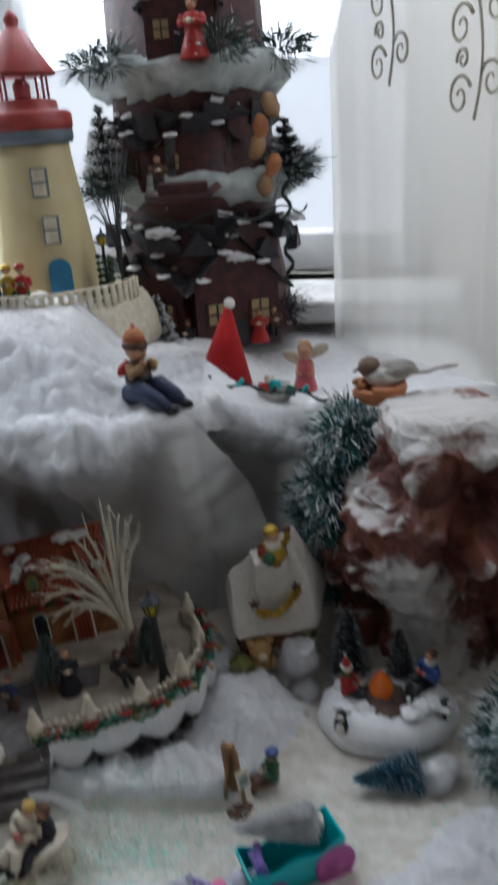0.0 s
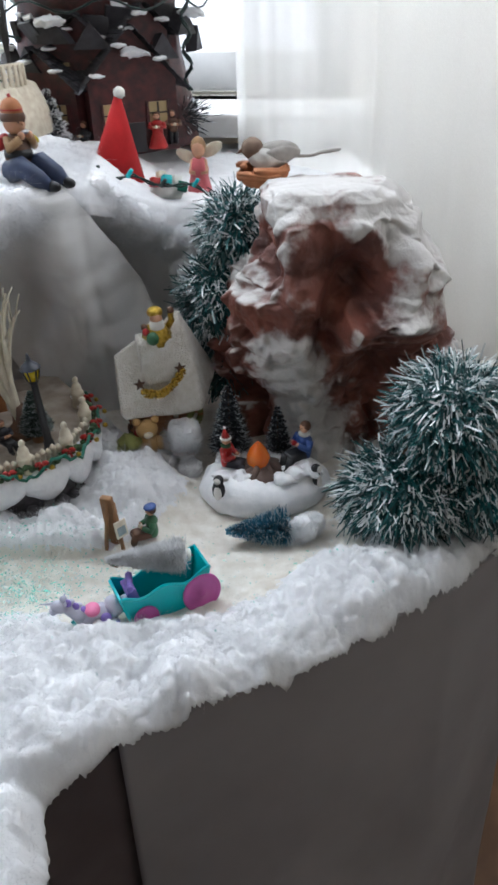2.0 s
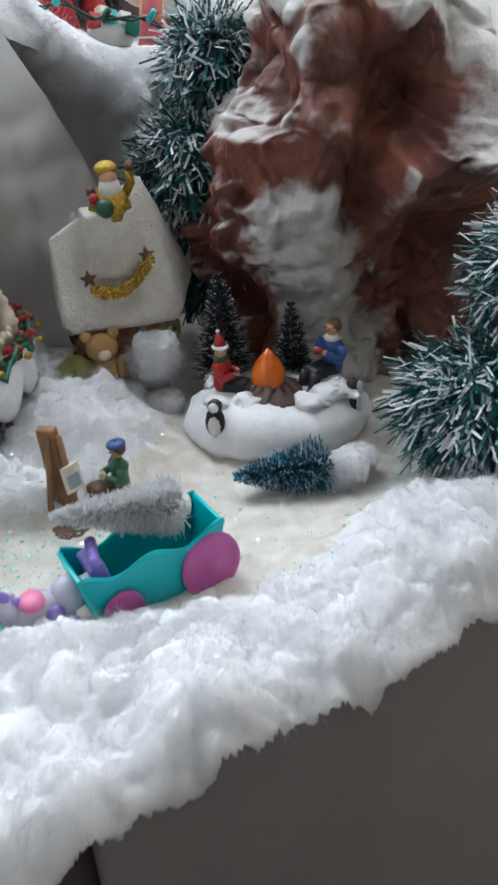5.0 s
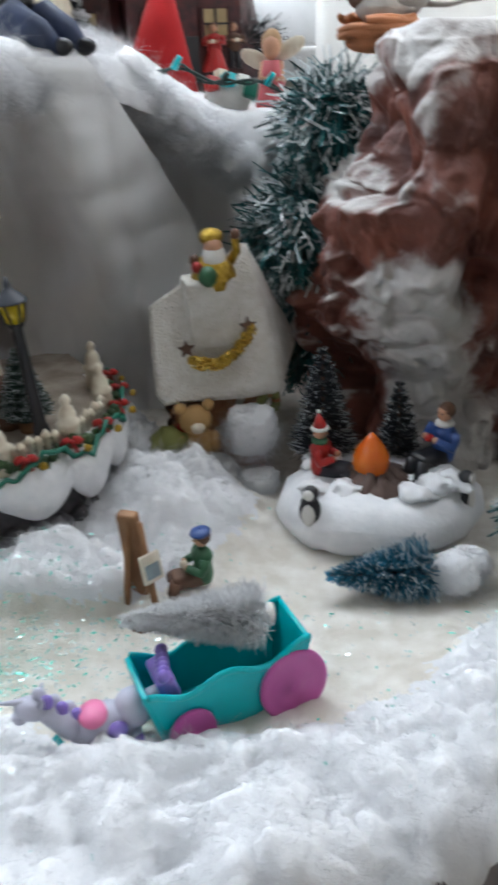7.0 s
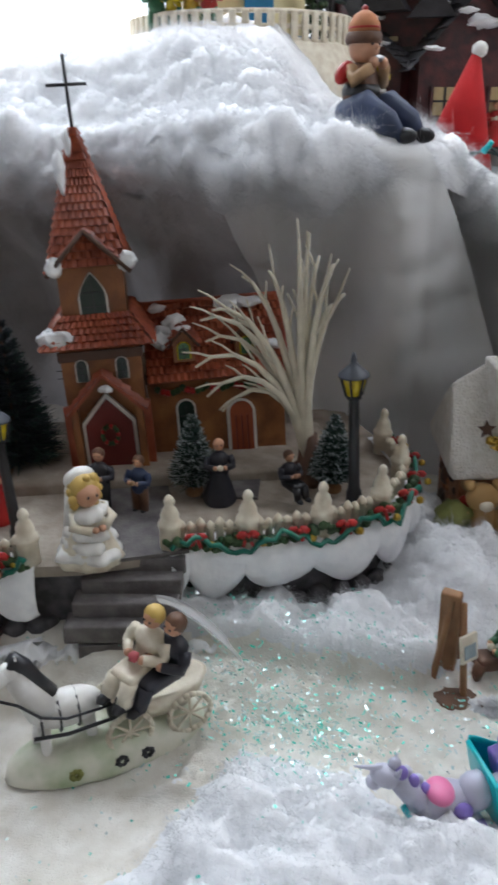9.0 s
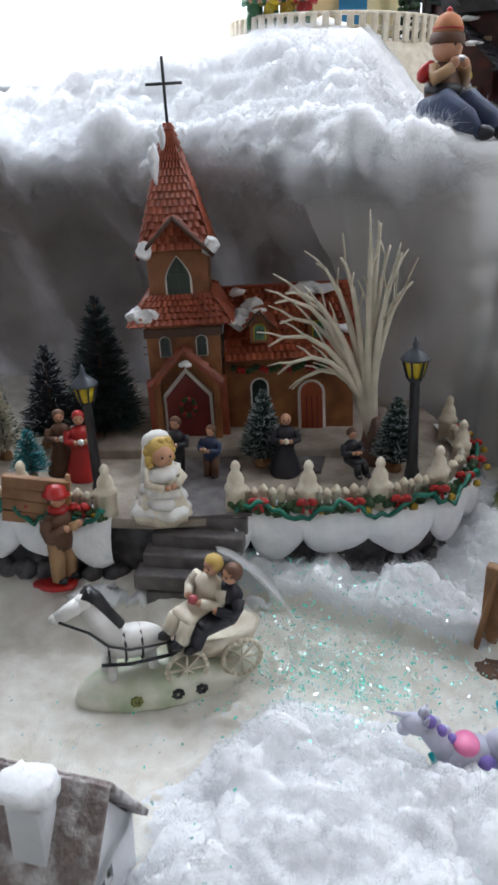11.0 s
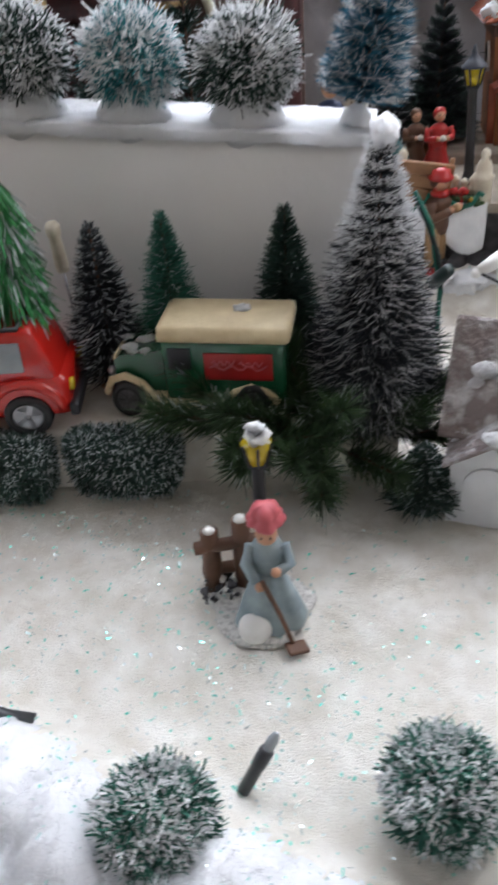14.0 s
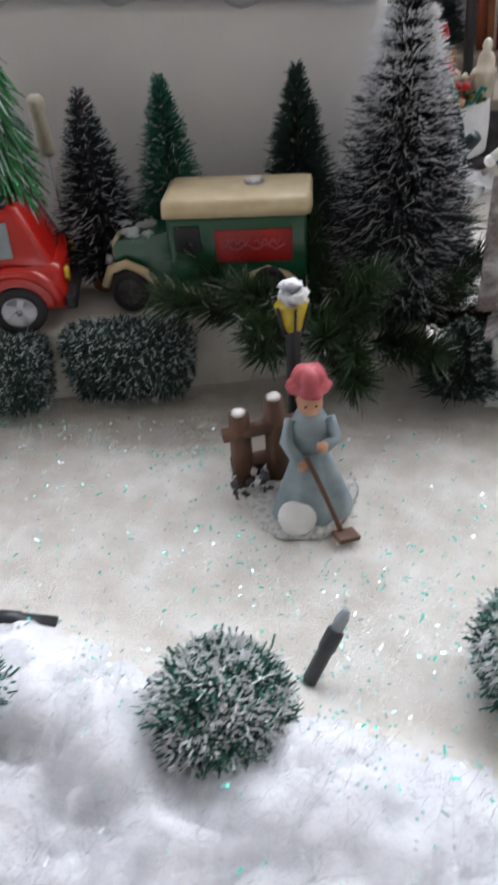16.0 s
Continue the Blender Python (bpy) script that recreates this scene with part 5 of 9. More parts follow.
for i in range(5):
    B().box(M["brown" if i % 2 else "cream"], (0.0045, 0.003, 0.0055), (0.0135, 0.0035, 0.004 + 0.0085 * i), (0, 20, 0), bevel=0.001).out("candy_post", cot)
for x, z, r, mt in ((-0.022, 0.026, 0.006, "red"), (-0.024, 0.012, 0.005, "green"), (-0.021, 0.040, 0.0055, "tan"), (0.022, 0.030, 0.005, "moss"), (0.003, 0.046, 0.005, "brown"), (-0.010, 0.048, 0.004, "rose"), (0.020, 0.012, 0.006, "brown")):
    B().ball(M[mt], (r, r * 0.6, r), (x, 0.003, z), 2).out("ornament", cot)
for z, y in ((0.015, 0.02), (0.03, 0.035), (0.04, 0.018), (0.012, 0.04)):
    B().ball(M["brown"], (0.003, 0.006, 0.006), (-0.028, y, z), 2).out("ornament", cot)
rng = random.Random(14)
for i in range(34):
    side_ = i % 3 == 0
    x, z = (rng.uniform(-0.025, 0.025), rng.uniform(0.0, 0.046))
    r = rng.uniform(0.0022, 0.0042)
    mt = ("brown", "tan", "cream", "terracotta", "moss", "ginger")[i % 6]
    at_ = (-0.0275, 0.006 + abs(x) * 1.6, z) if side_ else (x, 0.0042, z)
    o_ = B().ball(M[mt], (r * (0.5 if side_ else 1), r * (1 if side_ else 0.5), r), at_, 2)
    o_.warp(0.0008, 300, i)
    o_.out("ornament", cot)
w2 = B()
for i in range(16):
    a = i * math.pi / 8
    w2.ball(M["moss" if i % 4 else "terracotta"], 0.0034, (0.030 + 0.0065 * math.cos(a), -0.002 + 0.006 * math.cos(a), 0.036 + 0.0070 * math.sin(a)), 1)
w2.out("wreath", cot, "round mossy wreath")
bear = B().ball(M["bear"], (0.0078, 0.0066, 0.0070), (0, 0, 0.020)).ball(M["bear"], (0.0072, 0.006, 0.010), (0, 0.001, 0.008))
for s in (-1, 1):
    bear.ball(M["bear"], 0.0028, (s * 0.0062, 0, 0.0262)).ball(M["bear"], (0.0026, 0.0026, 0.006), (s * 0.0075, -0.002, 0.009))
bear.ball(M["cream"], (0.0032, 0.003, 0.0026), (0, -0.006, 0.0185))
tagged(bear.out("bear_figurine", label="tan toy bear standing at the cottage wall", at=CO @ pose(-0.016, -0.010, 0.010) @ Matrix.Scale(1.35, 4)), category="figurine")
tp_ = B().lathe(M["gold"], [(0.011, 0), (0.012, 0.006), (0.009, 0.012), (0.005, 0.015)], seg=18, wob=0.04).ball(M["skin"], 0.0052, (0, -0.003, 0.019)).ball(M["white_paint"], (0.0062, 0.005, 0.0075), (0, -0.004, 0.0145)).ball(M["gold"], (0.0066, 0.0062, 0.0042), (0, 0.0, 0.0235))
tp_.ball(M["green"], 0.0052, (-0.005, -0.009, 0.007)).ball(M["red"], 0.003, (-0.0095, -0.005, 0.011)).tube(M["gold"], [(0.008, 0, 0.010), (0.0125, -0.001, 0.016), (0.0125, -0.001, 0.0215)], 0.0026).ball(M["brown"], 0.003, (0.0125, -0.001, 0.0235), 1).ball(M["brown"], 0.003, (-0.010, -0.002, 0.014), 1)
tagged(tp_.out("chimney_figurine", label="gold-robed white-bearded figurine in the chimney", at=CO @ pose(0.007, 0.010, 0.110) @ Matrix.Diagonal((1.1, 1.2, 1.2, 1))), category="figurine")
mo = B().ball(M["moss"], (0.010, 0.007, 0.012), (0, 0, 0.008), 3)
mo.warp(0.004, 140, 2)
tagged(mo.out("moss_bush", label="olive green moss bush at the cottage", at=CO @ pose(-0.036, -0.012, 0.006) @ Matrix.Scale(1.3, 4)), category="bush")


def cotton_ball(at, r, seed, label="loose ball of white cotton wool"):
    b = B().ball(M["cotton"], r, (0, 0, 0), 5)
    r3 = r if isinstance(r, tuple) else (r, r, r)
    k = min(r3)
    b.warp(k * 0.30, 0.9 / k, seed)
    b.warp(k * 0.13, 2.6 / k, seed + 5)
    b.warp(k * 0.05, 7.0 / k, seed + 9)
    ob = tagged(b.out("cotton_ball", label=label, at=pose(*at)), category="cotton wool", group="loose cotton wool")
    rg = np.random.RandomState(seed)
    n = 3600
    d = rg.normal(size=(n, 3))
    d /= np.linalg.norm(d, axis=1, keepdims=True)
    bristles("fibre_halo", d * np.array(r3) * (0.80 + 0.24 * rg.rand(n))[:, None], d + 1.5 * rg.normal(size=(n, 3)), k * (0.15 + 0.35 * rg.rand(n)), 0.00016, np.zeros(n), [M["fibre"]], ob, seed, bend=1.2)
    return ob


cotton_ball((0.053, 0.578, 0.026), (0.0175, 0.014, 0.0175), 1, "round ball of white cotton wool by the cottage")
for i, (x, y, z, r) in enumerate(((0.002, 0.575, 0.006, 0.015), (0.028, 0.572, 0.000, 0.014), (-0.020, 0.59, 0.012, 0.017), (0.055, 0.565, -0.002, 0.011), (-0.012, 0.555, -0.002, 0.014), (-0.032, 0.575, 0.004, 0.014),
                                  (-0.04, 0.62, 0.01, 0.02), (0.150, 0.464, -0.005, 0.011), (0.158, 0.470, -0.004, 0.010))):
    cotton_ball((x, y, z), (r * 1.1, r, r * 0.9), 20 + i, "tuft of white cotton wool beside the models")

# ---- campfire scene ----
cf = thing("campfire_scene", "rounded white snow base with a campfire", "base", pose(0.1245, 0.535, G) @ Matrix.Diagonal((1.07, 1.07, 1.04, 1)))
cb = B().lathe(M["porcelain_snow"], [(0.044, 0), (0.053, 0.003), (0.0565, 0.010), (0.054, 0.018), (0.046, 0.026), (0.034, 0.030), (0.001, 0.031)], seg=64, squash=(1.0, 0.78), wob=0.012, seed=4)
cb.warp(0.0022, 70, 8)
cb.out("snow_base", cf)
for x, y, r, sd in ((-0.036, -0.012, 0.008, 1), (-0.021, -0.016, 0.008, 2), (0.024, -0.018, 0.010, 3), (0.036, -0.014, 0.009, 4), (0.015, -0.024, 0.008, 5), (0.030, -0.006, 0.009, 6), (-0.030, 0.018, 0.010, 7)):
    snow_lump(cf, (x, y, 0.029), (r * 1.2, r, r * 0.5), sd + 60)
B().lathe(M["log"], [(0.022, 0.024), (0.021, 0.031), (0.012, 0.034), (0.001, 0.035)], at=(-0.004, -0.002, 0), seg=24, wob=0.06).out("fire_pit", cf, "brown earth under the fire")
rng = random.Random(3)
for i in range(11):
    a = i * 2 * math.pi / 11 + 0.3
    p0 = Vector((-0.004 + 0.020 * math.cos(a), -0.006 + 0.019 * math.sin(a), 0.0265))
    p1 = Vector((-0.004 + 0.006 * math.cos(a + 0.4), -0.003 + 0.004 * math.sin(a + 0.4), 0.036 + rng.uniform(0, 0.003)))
    B().cone(M["log"], 0.0034, 0.0026, p0, p1, 9).out("log", cf)
fl = B().lathe(M["flame"], [(0.007, 0.032), (0.0098, 0.037), (0.0095, 0.043), (0.0070, 0.049), (0.0035, 0.054), (0.0004, 0.0575)], at=(-0.004, -0.002, 0), seg=18, wob=0.05, seed=2)
fl.out("flame", cf, "orange plastic flame")
for x, y, rz in ((-0.040, -0.024, -25), (0.046, -0.016, 50)):
    pg = B().ball(M["black"], (0.0045, 0.0022, 0.007), (0, 0, 0.007)).ball(M["white_paint"], (0.003, 0.0016, 0.005), (0, -0.0012, 0.0055)).ball(M["black"], 0.0034, (0, -0.0003, 0.014)).ball(M["white_paint"], (0.0024, 0.001, 0.0022), (0, -0.003, 0.014))
    tagged(pg.out("penguin_figurine", label="tiny black and white penguin on the snow base", at=pose(0.124 + x * 1.05, 0.533 + y * 1.1, G + 0.017, -10, 0, rz) @ Matrix.Scale(1.4, 4)), category="figurine")
figure("child_figurine", "small figurine in red with a red cap", pose(0.092, 0.540, G + 0.027, 0, 0, 65), 0.047, "red", seated=True, hat="cone", legs="suit", hair=None, scarf="green")
figure("camper_figurine", "small dark-haired figurine in a blue coat", pose(0.163, 0.542, G + 0.029, 0, 0, -60), 0.054, "blue", seated=True, legs="black", hair="brown", scarf="white_paint", held="red", arms_up=0.06)
brush_tree(pose(0.097, 0.569, G + 0.022), 0.076, 0.0185, 3000, BB, 0.3, "dark frosted tree behind the campfire", 31, tiers=11, stand=None, group="trees at the campfire")
brush_tree(pose(0.141, 0.562, G + 0.024), 0.053, 0.011, 1600, BB, 0.3, "small dark frosted tree behind the campfire", 32, tiers=9, stand=None, group="trees at the campfire")
brush_tree(pose(0.146, 0.470, G + 0.010, 0, -84, 8), 0.060, 0.015, 3200, [M["bristle_blue"], M["bristle_frost"]], 0.35, "fallen teal tree lying in the snow", 33, stand=None)

# ---- painted rock ----
rockm = bpy.data.materials.new("painted_rock")
rockm.use_nodes = True
_n, _l = rockm.node_tree.nodes, rockm.node_tree.links
_b = _n["Principled BSDF"]
_b.inputs["Roughness"].default_value = 0.6
_co = _n.new("ShaderNodeTexCoord")
_ns = _n.new("ShaderNodeTexNoise")
_ns.inputs["Scale"].default_value, _ns.inputs["Detail"].default_value = 22, 8
_l.new(_co.outputs["Object"], _ns.inputs["Vector"])
_r1 = _n.new("ShaderNodeValToRGB")
for e_, (p_, c_) in zip(_r1.color_ramp.elements, ((0.34, (0.052, 0.016, 0.013)), (0.70, (0.26, 0.084, 0.055)))):
    e_.position, e_.color = p_, (*c_, 1)
_l.new(_ns.outputs[0], _r1.inputs[0])
_ge = _n.new("ShaderNodeNewGeometry")
_sx = _n.new("ShaderNodeSeparateXYZ")
_l.new(_ge.outputs["Normal"], _sx.inputs[0])
_n2 = _n.new("ShaderNodeTexNoise")
_n2.inputs["Scale"].default_value, _n2.inputs["Detail"].default_value = 60, 12
_l.new(_co.outputs["Object"], _n2.inputs["Vector"])
_at = _n.new("ShaderNodeAttribute")
_at.attribute_name = "snowpaint"
_ad = _n.new("ShaderNodeMath")
_ad.operation = "ADD"
_mu = _n.new("ShaderNodeMath")
_mu.operation, _mu.inputs[1].default_value = "MULTIPLY", 0.22
_l.new(_sx.outputs["Z"], _mu.inputs[0])
_l.new(_mu.outputs[0], _ad.inputs[0])
_l.new(_at.outputs["Fac"], _ad.inputs[1])
_a2 = _n.new("ShaderNodeMath")
_a2.operation = "MULTIPLY_ADD"
_a2.inputs[1].default_value, _a2.inputs[2].default_value = 1.5, -0.75
_l.new(_n2.outputs[0], _a2.inputs[0])
_a3 = _n.new("ShaderNodeMath")
_a3.operation = "ADD"
_l.new(_ad.outputs[0], _a3.inputs[0])
_l.new(_a2.outputs[0], _a3.inputs[1])
_mr = _n.new("ShaderNodeMapRange")
_mr.interpolation_type = "SMOOTHSTEP"
_mr.inputs[1].default_value, _mr.inputs[2].default_value = 0.18, 0.80
_l.new(_a3.outputs[0], _mr.inputs[0])
_mx = _n.new("ShaderNodeMix")
_mx.data_type = "RGBA"
_mx.inputs[7].default_value = (0.53, 0.51, 0.49, 1)
_l.new(_mr.outputs[0], _mx.inputs[0])
_l.new(_r1.outputs[0], _mx.inputs[6])
_l.new(_mx.outputs[2], _b.inputs["Base Color"])
_bp = _n.new("ShaderNodeBump")
_bp.inputs["Strength"].default_value, _bp.inputs["Distance"].default_value = 0.9, 0.005
_n3 = _n.new("ShaderNodeTexNoise")
_n3.noise_type = "RIDGED_MULTIFRACTAL"
_n3.inputs["Scale"].default_value, _n3.inputs["Detail"].default_value = 34, 5
_l.new(_co.outputs["Object"], _n3.inputs["Vector"])
_a4 = _n.new("ShaderNodeMath")
_a4.operation = "MULTIPLY_ADD"
_a4.inputs[1].default_value = 0.35
_l.new(_n3.outputs[0], _a4.inputs[0])
_l.new(_n2.outputs[0], _a4.inputs[2])
_l.new(_a4.outputs[0], _bp.inputs["Height"])
_l.new(_bp.outputs[0], _b.inputs["Normal"])


def build_rock():
    zs = np.array([-0.016, 0.02, 0.05, 0.075, 0.092, 0.105, 0.13, 0.150, 0.160, 0.168, 0.180, 0.205, 0.225, 0.246, 0.257])
    left = np.array([0.120, 0.116, 0.106, 0.092, 0.080, 0.086, 0.092, 0.095, 0.102, 0.124, 0.134, 0.134, 0.133, 0.135, 0.148])
    right = np.array([0.332, 0.328, 0.322, 0.316, 0.311, 0.307, 0.298, 0.291, 0.287, 0.286, 0.281, 0.268, 0.256, 0.246, 0.232])
    front = np.array([0.612, 0.606, 0.598, 0.588, 0.578, 0.569, 0.553, 0.543, 0.541, 0.540, 0.540, 0.544, 0.550, 0.562, 0.580])
    nu, nv = 420, 300
    u, v = np.meshgrid(np.linspace(0, 1, nu, endpoint=False), np.linspace(0, 1, nv))
    z = -0.016 + 0.269 * v
    lf, rt, fr = (np.interp(z, zs, a) for a in (left, right, front))
    bk = 0.708 - 0.040 * v
    ex = 0.70
    af = np.linspace(0, 2 * np.pi, 4001)
    sc_ = np.stack([np.sign(np.cos(af)) * np.abs(np.cos(af)) ** ex, 1.1 * np.sign(np.sin(af)) * np.abs(np.sin(af)) ** ex], 1)
    al = np.r_[0, np.cumsum(np.hypot(*np.diff(sc_, axis=0).T))]
    a = np.interp(u * al[-1], al, af)
    cx, cyy = (lf + rt) / 2, (fr + bk) / 2
    x = cx + (rt - lf) / 2 * np.sign(np.cos(a)) * np.abs(np.cos(a)) ** ex
    y = cyy + (bk - fr) / 2 * np.sign(np.sin(a)) * np.abs(np.sin(a)) ** ex
    nx = np.sign(np.cos(a)) * np.abs(np.cos(a)) ** (2 - ex) / (rt - lf)
    ny = np.sign(np.sin(a)) * np.abs(np.sin(a)) ** (2 - ex) / (bk - fr)
    nl = np.hypot(nx, ny)
    nx, ny = nx / nl, ny / nl
    face = ny < 0
    # the cave beside the fire, the pale ridge, the deep red hollow, and the brow with its own hollow below
    cave = mound(x, z, 0.112, 0.035, 0.026, 0.042, 1.0) * face
    ridge = np.exp(-(((x - 0.153 - 0.26 * (0.10 - z)) / 0.033) ** 2)) * (1 - smooth(0.115, 0.150, z)) * (ny < 0.2)
    hollow = mound(x, z, 0.202, 0.172, 0.023, 0.034, 1.0) * face + 0.8 * mound(x, z, 0.185, 0.125, 0.012, 0.030, 1.0) * face
    column = mound(x, z, 0.158, 0.165, 0.014, 0.050, 1.0) * face
    brow = mound(x, z, 0.232, 0.134, 0.034, 0.013, 1.0) * face
    under = mound(x, z, 0.236, 0.088, 0.030, 0.026, 1.0) * face

    def crease(k, zk, seed, slant):
        w = 0.6 * (fbm(x * 20, y * 20, z * 20, seed + 40, 2) - 0.5)
        f1 = fbm(x * k + slant * z * k + w, y * k, z * zk - slant * x * k + w, seed, 2)
        return 1 - np.abs(2 * f1 - 1) * 2.2

    def facets(cells, seed, tilt, step, tall):
        """Rough chiselled planes: every cell of the stone has its own tilt and step."""
        rg = np.random.RandomState(seed)
        q = np.stack([rg.uniform(0.06, 0.36, cells), rg.uniform(0.53, 0.73, cells), rg.uniform(-0.03, 0.26, cells)], 1)
        wp = 0.018 * (fbm(x * 24, y * 24, z * 24, seed, 2) - 0.5)
        p = np.stack([x + wp, y + wp, z * tall + 0.6 * wp], -1).reshape(-1, 3)
        qs = q * (1, 1, tall)
        g = rg.normal(size=(cells, 3)) * tilt
        off = rg.normal(size=cells) * step
        out = np.empty(len(p))
        for k in range(0, len(p), 8000):
            a_ = p[k:k + 8000]
            d2 = (a_ ** 2).sum(1)[:, None] + (qs ** 2).sum(1)[None] - 2 * a_ @ qs.T
            w = np.argpartition(d2, 2, axis=1)[:, :3]
            dist = np.sqrt(np.maximum(np.take_along_axis(d2, w, 1), 0))
            e = np.exp(-(dist - dist.min(1, keepdims=True)) / 0.0011)
            e /= e.sum(1, keepdims=True)
            val = off[w] + ((a_[:, None, :] - qs[w]) * g[w]).sum(2)
            out[k:k + 8000] = (e * val).sum(1)
        return out.reshape(x.shape)

    n0 = fbm(x * 13 + 3, y * 13, z * 10, 71, 2) - 0.5
    f1, f2 = facets(260, 5, 0.26, 0.0036, 0.72), facets(1500, 6, 0.22, 0.0011, 0.8)
    c1 = crease(15, 9, 51, 0.35)
    c2 = crease(38, 22, 55, -0.4)
    c3 = crease(95, 60, 58, 0.5)
    top = 1 - smooth(0.90, 1.0, v)
    flank = smooth(0.222, 0.262, x + 0.35 * (z - 0.15)) * smooth(0.085, 0.150, z)
    calm = 1 - 0.75 * np.clip(flank + smooth(0.180, 0.215, z + 0.14 * (x - 0.15)), 0, 1)
    d = (0.020 * n0 + 0.013 * (c1 - 0.4) * (0.45 + 0.55 * calm) + 0.0030 * (c2 - 0.4) * calm + 0.0010 * (c3 - 0.4) * calm + (0.72 * f1 + f2) * (0.30 + 0.70 * calm)) * (0.4 + 0.6 * top)
    d = d * (1 - 0.7 * mound(x, z, 0.098, 0.163, 0.034, 0.014, 1.0))
    d = d - 0.034 * cave + 0.020 * ridge - 0.042 * hollow + 0.012 * column + 0.030 * brow - 0.034 * under
    x, y = x + nx * d, y + ny * d
    z = z - 0.006 * smooth(0.86, 1.0, v) + 0.006 * n0 * (v > 0.02) + 0.003 * (c1 - 0.5) * (v > 0.02) + 0.008 * brow
    P = np.stack([x, y, z], -1).reshape(-1, 3)
    i = np.arange(nu * nv).reshape(nv, nu)
    j = np.roll(i, -1, 1)
    f = np.stack([i[:-1], j[:-1], j[1:], i[1:]], -1).reshape(-1, 4)
    top_c = P[i[-1]].mean(0) + (0, 0, 0.003)
    P = np.vstack([P, top_c])
    faces = f.tolist() + [[int(i[-1][k]), int(j[-1][k]), len(P) - 1] for k in range(nu)]
    ob = raw("rock_model", P, faces, [rockm])
    cap = smooth(0.198, 0.228, z + 0.14 * (x - 0.15) + 0.012 * n0 + 2.5 * f1)
    flank = smooth(0.216, 0.256, x + 0.35 * (z - 0.15) + 1.4 * f1) * smooth(0.095, 0.160, z)
    shoulder = mound(x, z, 0.112, 0.166, 0.022, 0.010, 1.0)
    pale = np.clip(1.30 * ridge + 0.54 * flank + 0.50 * cap + 0.62 * shoulder + 0.34 * brow, 0, 1)
    # dry-brushed white on the raised creases
    pale = pale + (0.22 * smooth(0.55, 0.98, c2) + 0.55 * smooth(0.0008, 0.0060, f1 + f2)) * (0.35 + 0.65 * smooth(0.2, 0.9, c1)) * (1 - smooth(0.2, 0.6, hollow)) - 0.35 * cave - 0.40 * hollow - 0.25 * under
    at = ob.data.attributes.new("snowpaint", "FLOAT", "POINT")
    at.data.foreach_set("value", np.r_[pale.ravel(), 0.8].astype(np.float32))
    return tagged(ob, "red-brown painted plaster rock with white snow spray", "rock")


build_rock()

# ---- tinsel firs ----
ft = thing("tinsel_fir", "two-tiered green tinsel fir with white tips behind the rock", "tree", pose(0.108, 0.690, 0))
B().cone(M["brown"], 0.006, 0.004, (0, 0.01, G), (0, 0.0, 0.20), 8).out("trunk", ft)
tinsel_ball(ft, "tier", (0.009, 0, 0.194), 0.036, 2700, 41, 0.016, 0.0016, (1, 1, 0.95))
tinsel_ball(ft, "tier", (-0.006, -0.002, 0.126), 0.045, 3400, 42, 0.017, 0.0016, (1, 1, 0.95))
tinsel_ball(ft, "tier", (-0.004, 0.004, 0.060), 0.038, 1800, 43, 0.017, 0.0016, top=0.15)
ft2 = thing("tinsel_fir", "bushy two-tiered green tinsel fir with white tips", "tree", pose(0.236, 0.468, 0))
B().cone(M["brown"], 0.006, 0.004, (0, 0, G), (0, 0.0, 0.11), 8).out("trunk", ft2)
tinsel_ball(ft2, "tier", (0.036, 0.004, 0.096), 0.048, 4600, 44, 0.0165, 0.0014, (1, 1, 0.95))
tinsel_ball(ft2, "tier", (0.002, -0.002, 0.030), 0.052, 4600, 45, 0.0165, 0.0014, (1.05, 0.9, 0.70))
tinsel_ball(ft2, "tier", (0.064, 0.004, 0.036), 0.056, 3400, 46, 0.0165, 0.0014, (1.0, 0.9, 0.85))

# ---- bird in its nest on the fir ----
bd = thing("bird_ornament", "grey and white feathered bird with a long tail", "bird ornament", pose(0.146, 0.668, 0.254, 0, 0, 2) @ Matrix.Scale(0.88, 4))
body = B().ball(M["feather_grey"], (0.026, 0.013, 0.0125), (0.006, 0, 0.009), 4, (0, -10, 0)).ball(M["feather_brown"], (0.0115, 0.0105, 0.0105), (-0.016, 0, 0.016), 3).cone(M["brown"], 0.0026, 0.0003, (-0.025, 0, 0.015), (-0.032, 0, 0.012), 6)
body.ball(M["feather_white"], (0.020, 0.0125, 0.0115), (0.0, -0.0035, 0.006), 4)
body.ball(M["feather_grey"], (0.020, 0.004, 0.007), (0.012, -0.012, 0.011), 3, (0, -8, 0))
body.warp(0.0012, 160, 4)
body.tube(M["feather_grey"], [(0.026, 0, 0.007), (0.045, 0.002, 0.006), (0.06, 0.004, 0.009)], 0.0022, 0.0012).ball(M["feather_grey"], (0.014, 0.0045, 0.002), (0.064, 0.004, 0.0095), 2, (0, -6, 0))
tagged(body.out("bird_body", bd))
ne = thing("nest", "small round terracotta-coloured nest on the fir", "nest", pose(0.142, 0.664, 0.245) @ Matrix.Scale(0.98, 4))
nb = B()
rng = random.Random(9)
for i in range(46):
    a0 = rng.uniform(0, 6.28)
    rr, zz = rng.uniform(0.020, 0.024), rng.uniform(-0.006, 0.010)
    nb.tube(M["terracotta"], [((rr - 0.004 * (zz < 0)) * math.cos(a0 + k * 0.35), (rr - 0.004 * (zz < 0)) * 0.85 * math.sin(a0 + k * 0.35), zz + 0.001 * math.sin(k + i)) for k in range(7)], 0.0022, seg=5)
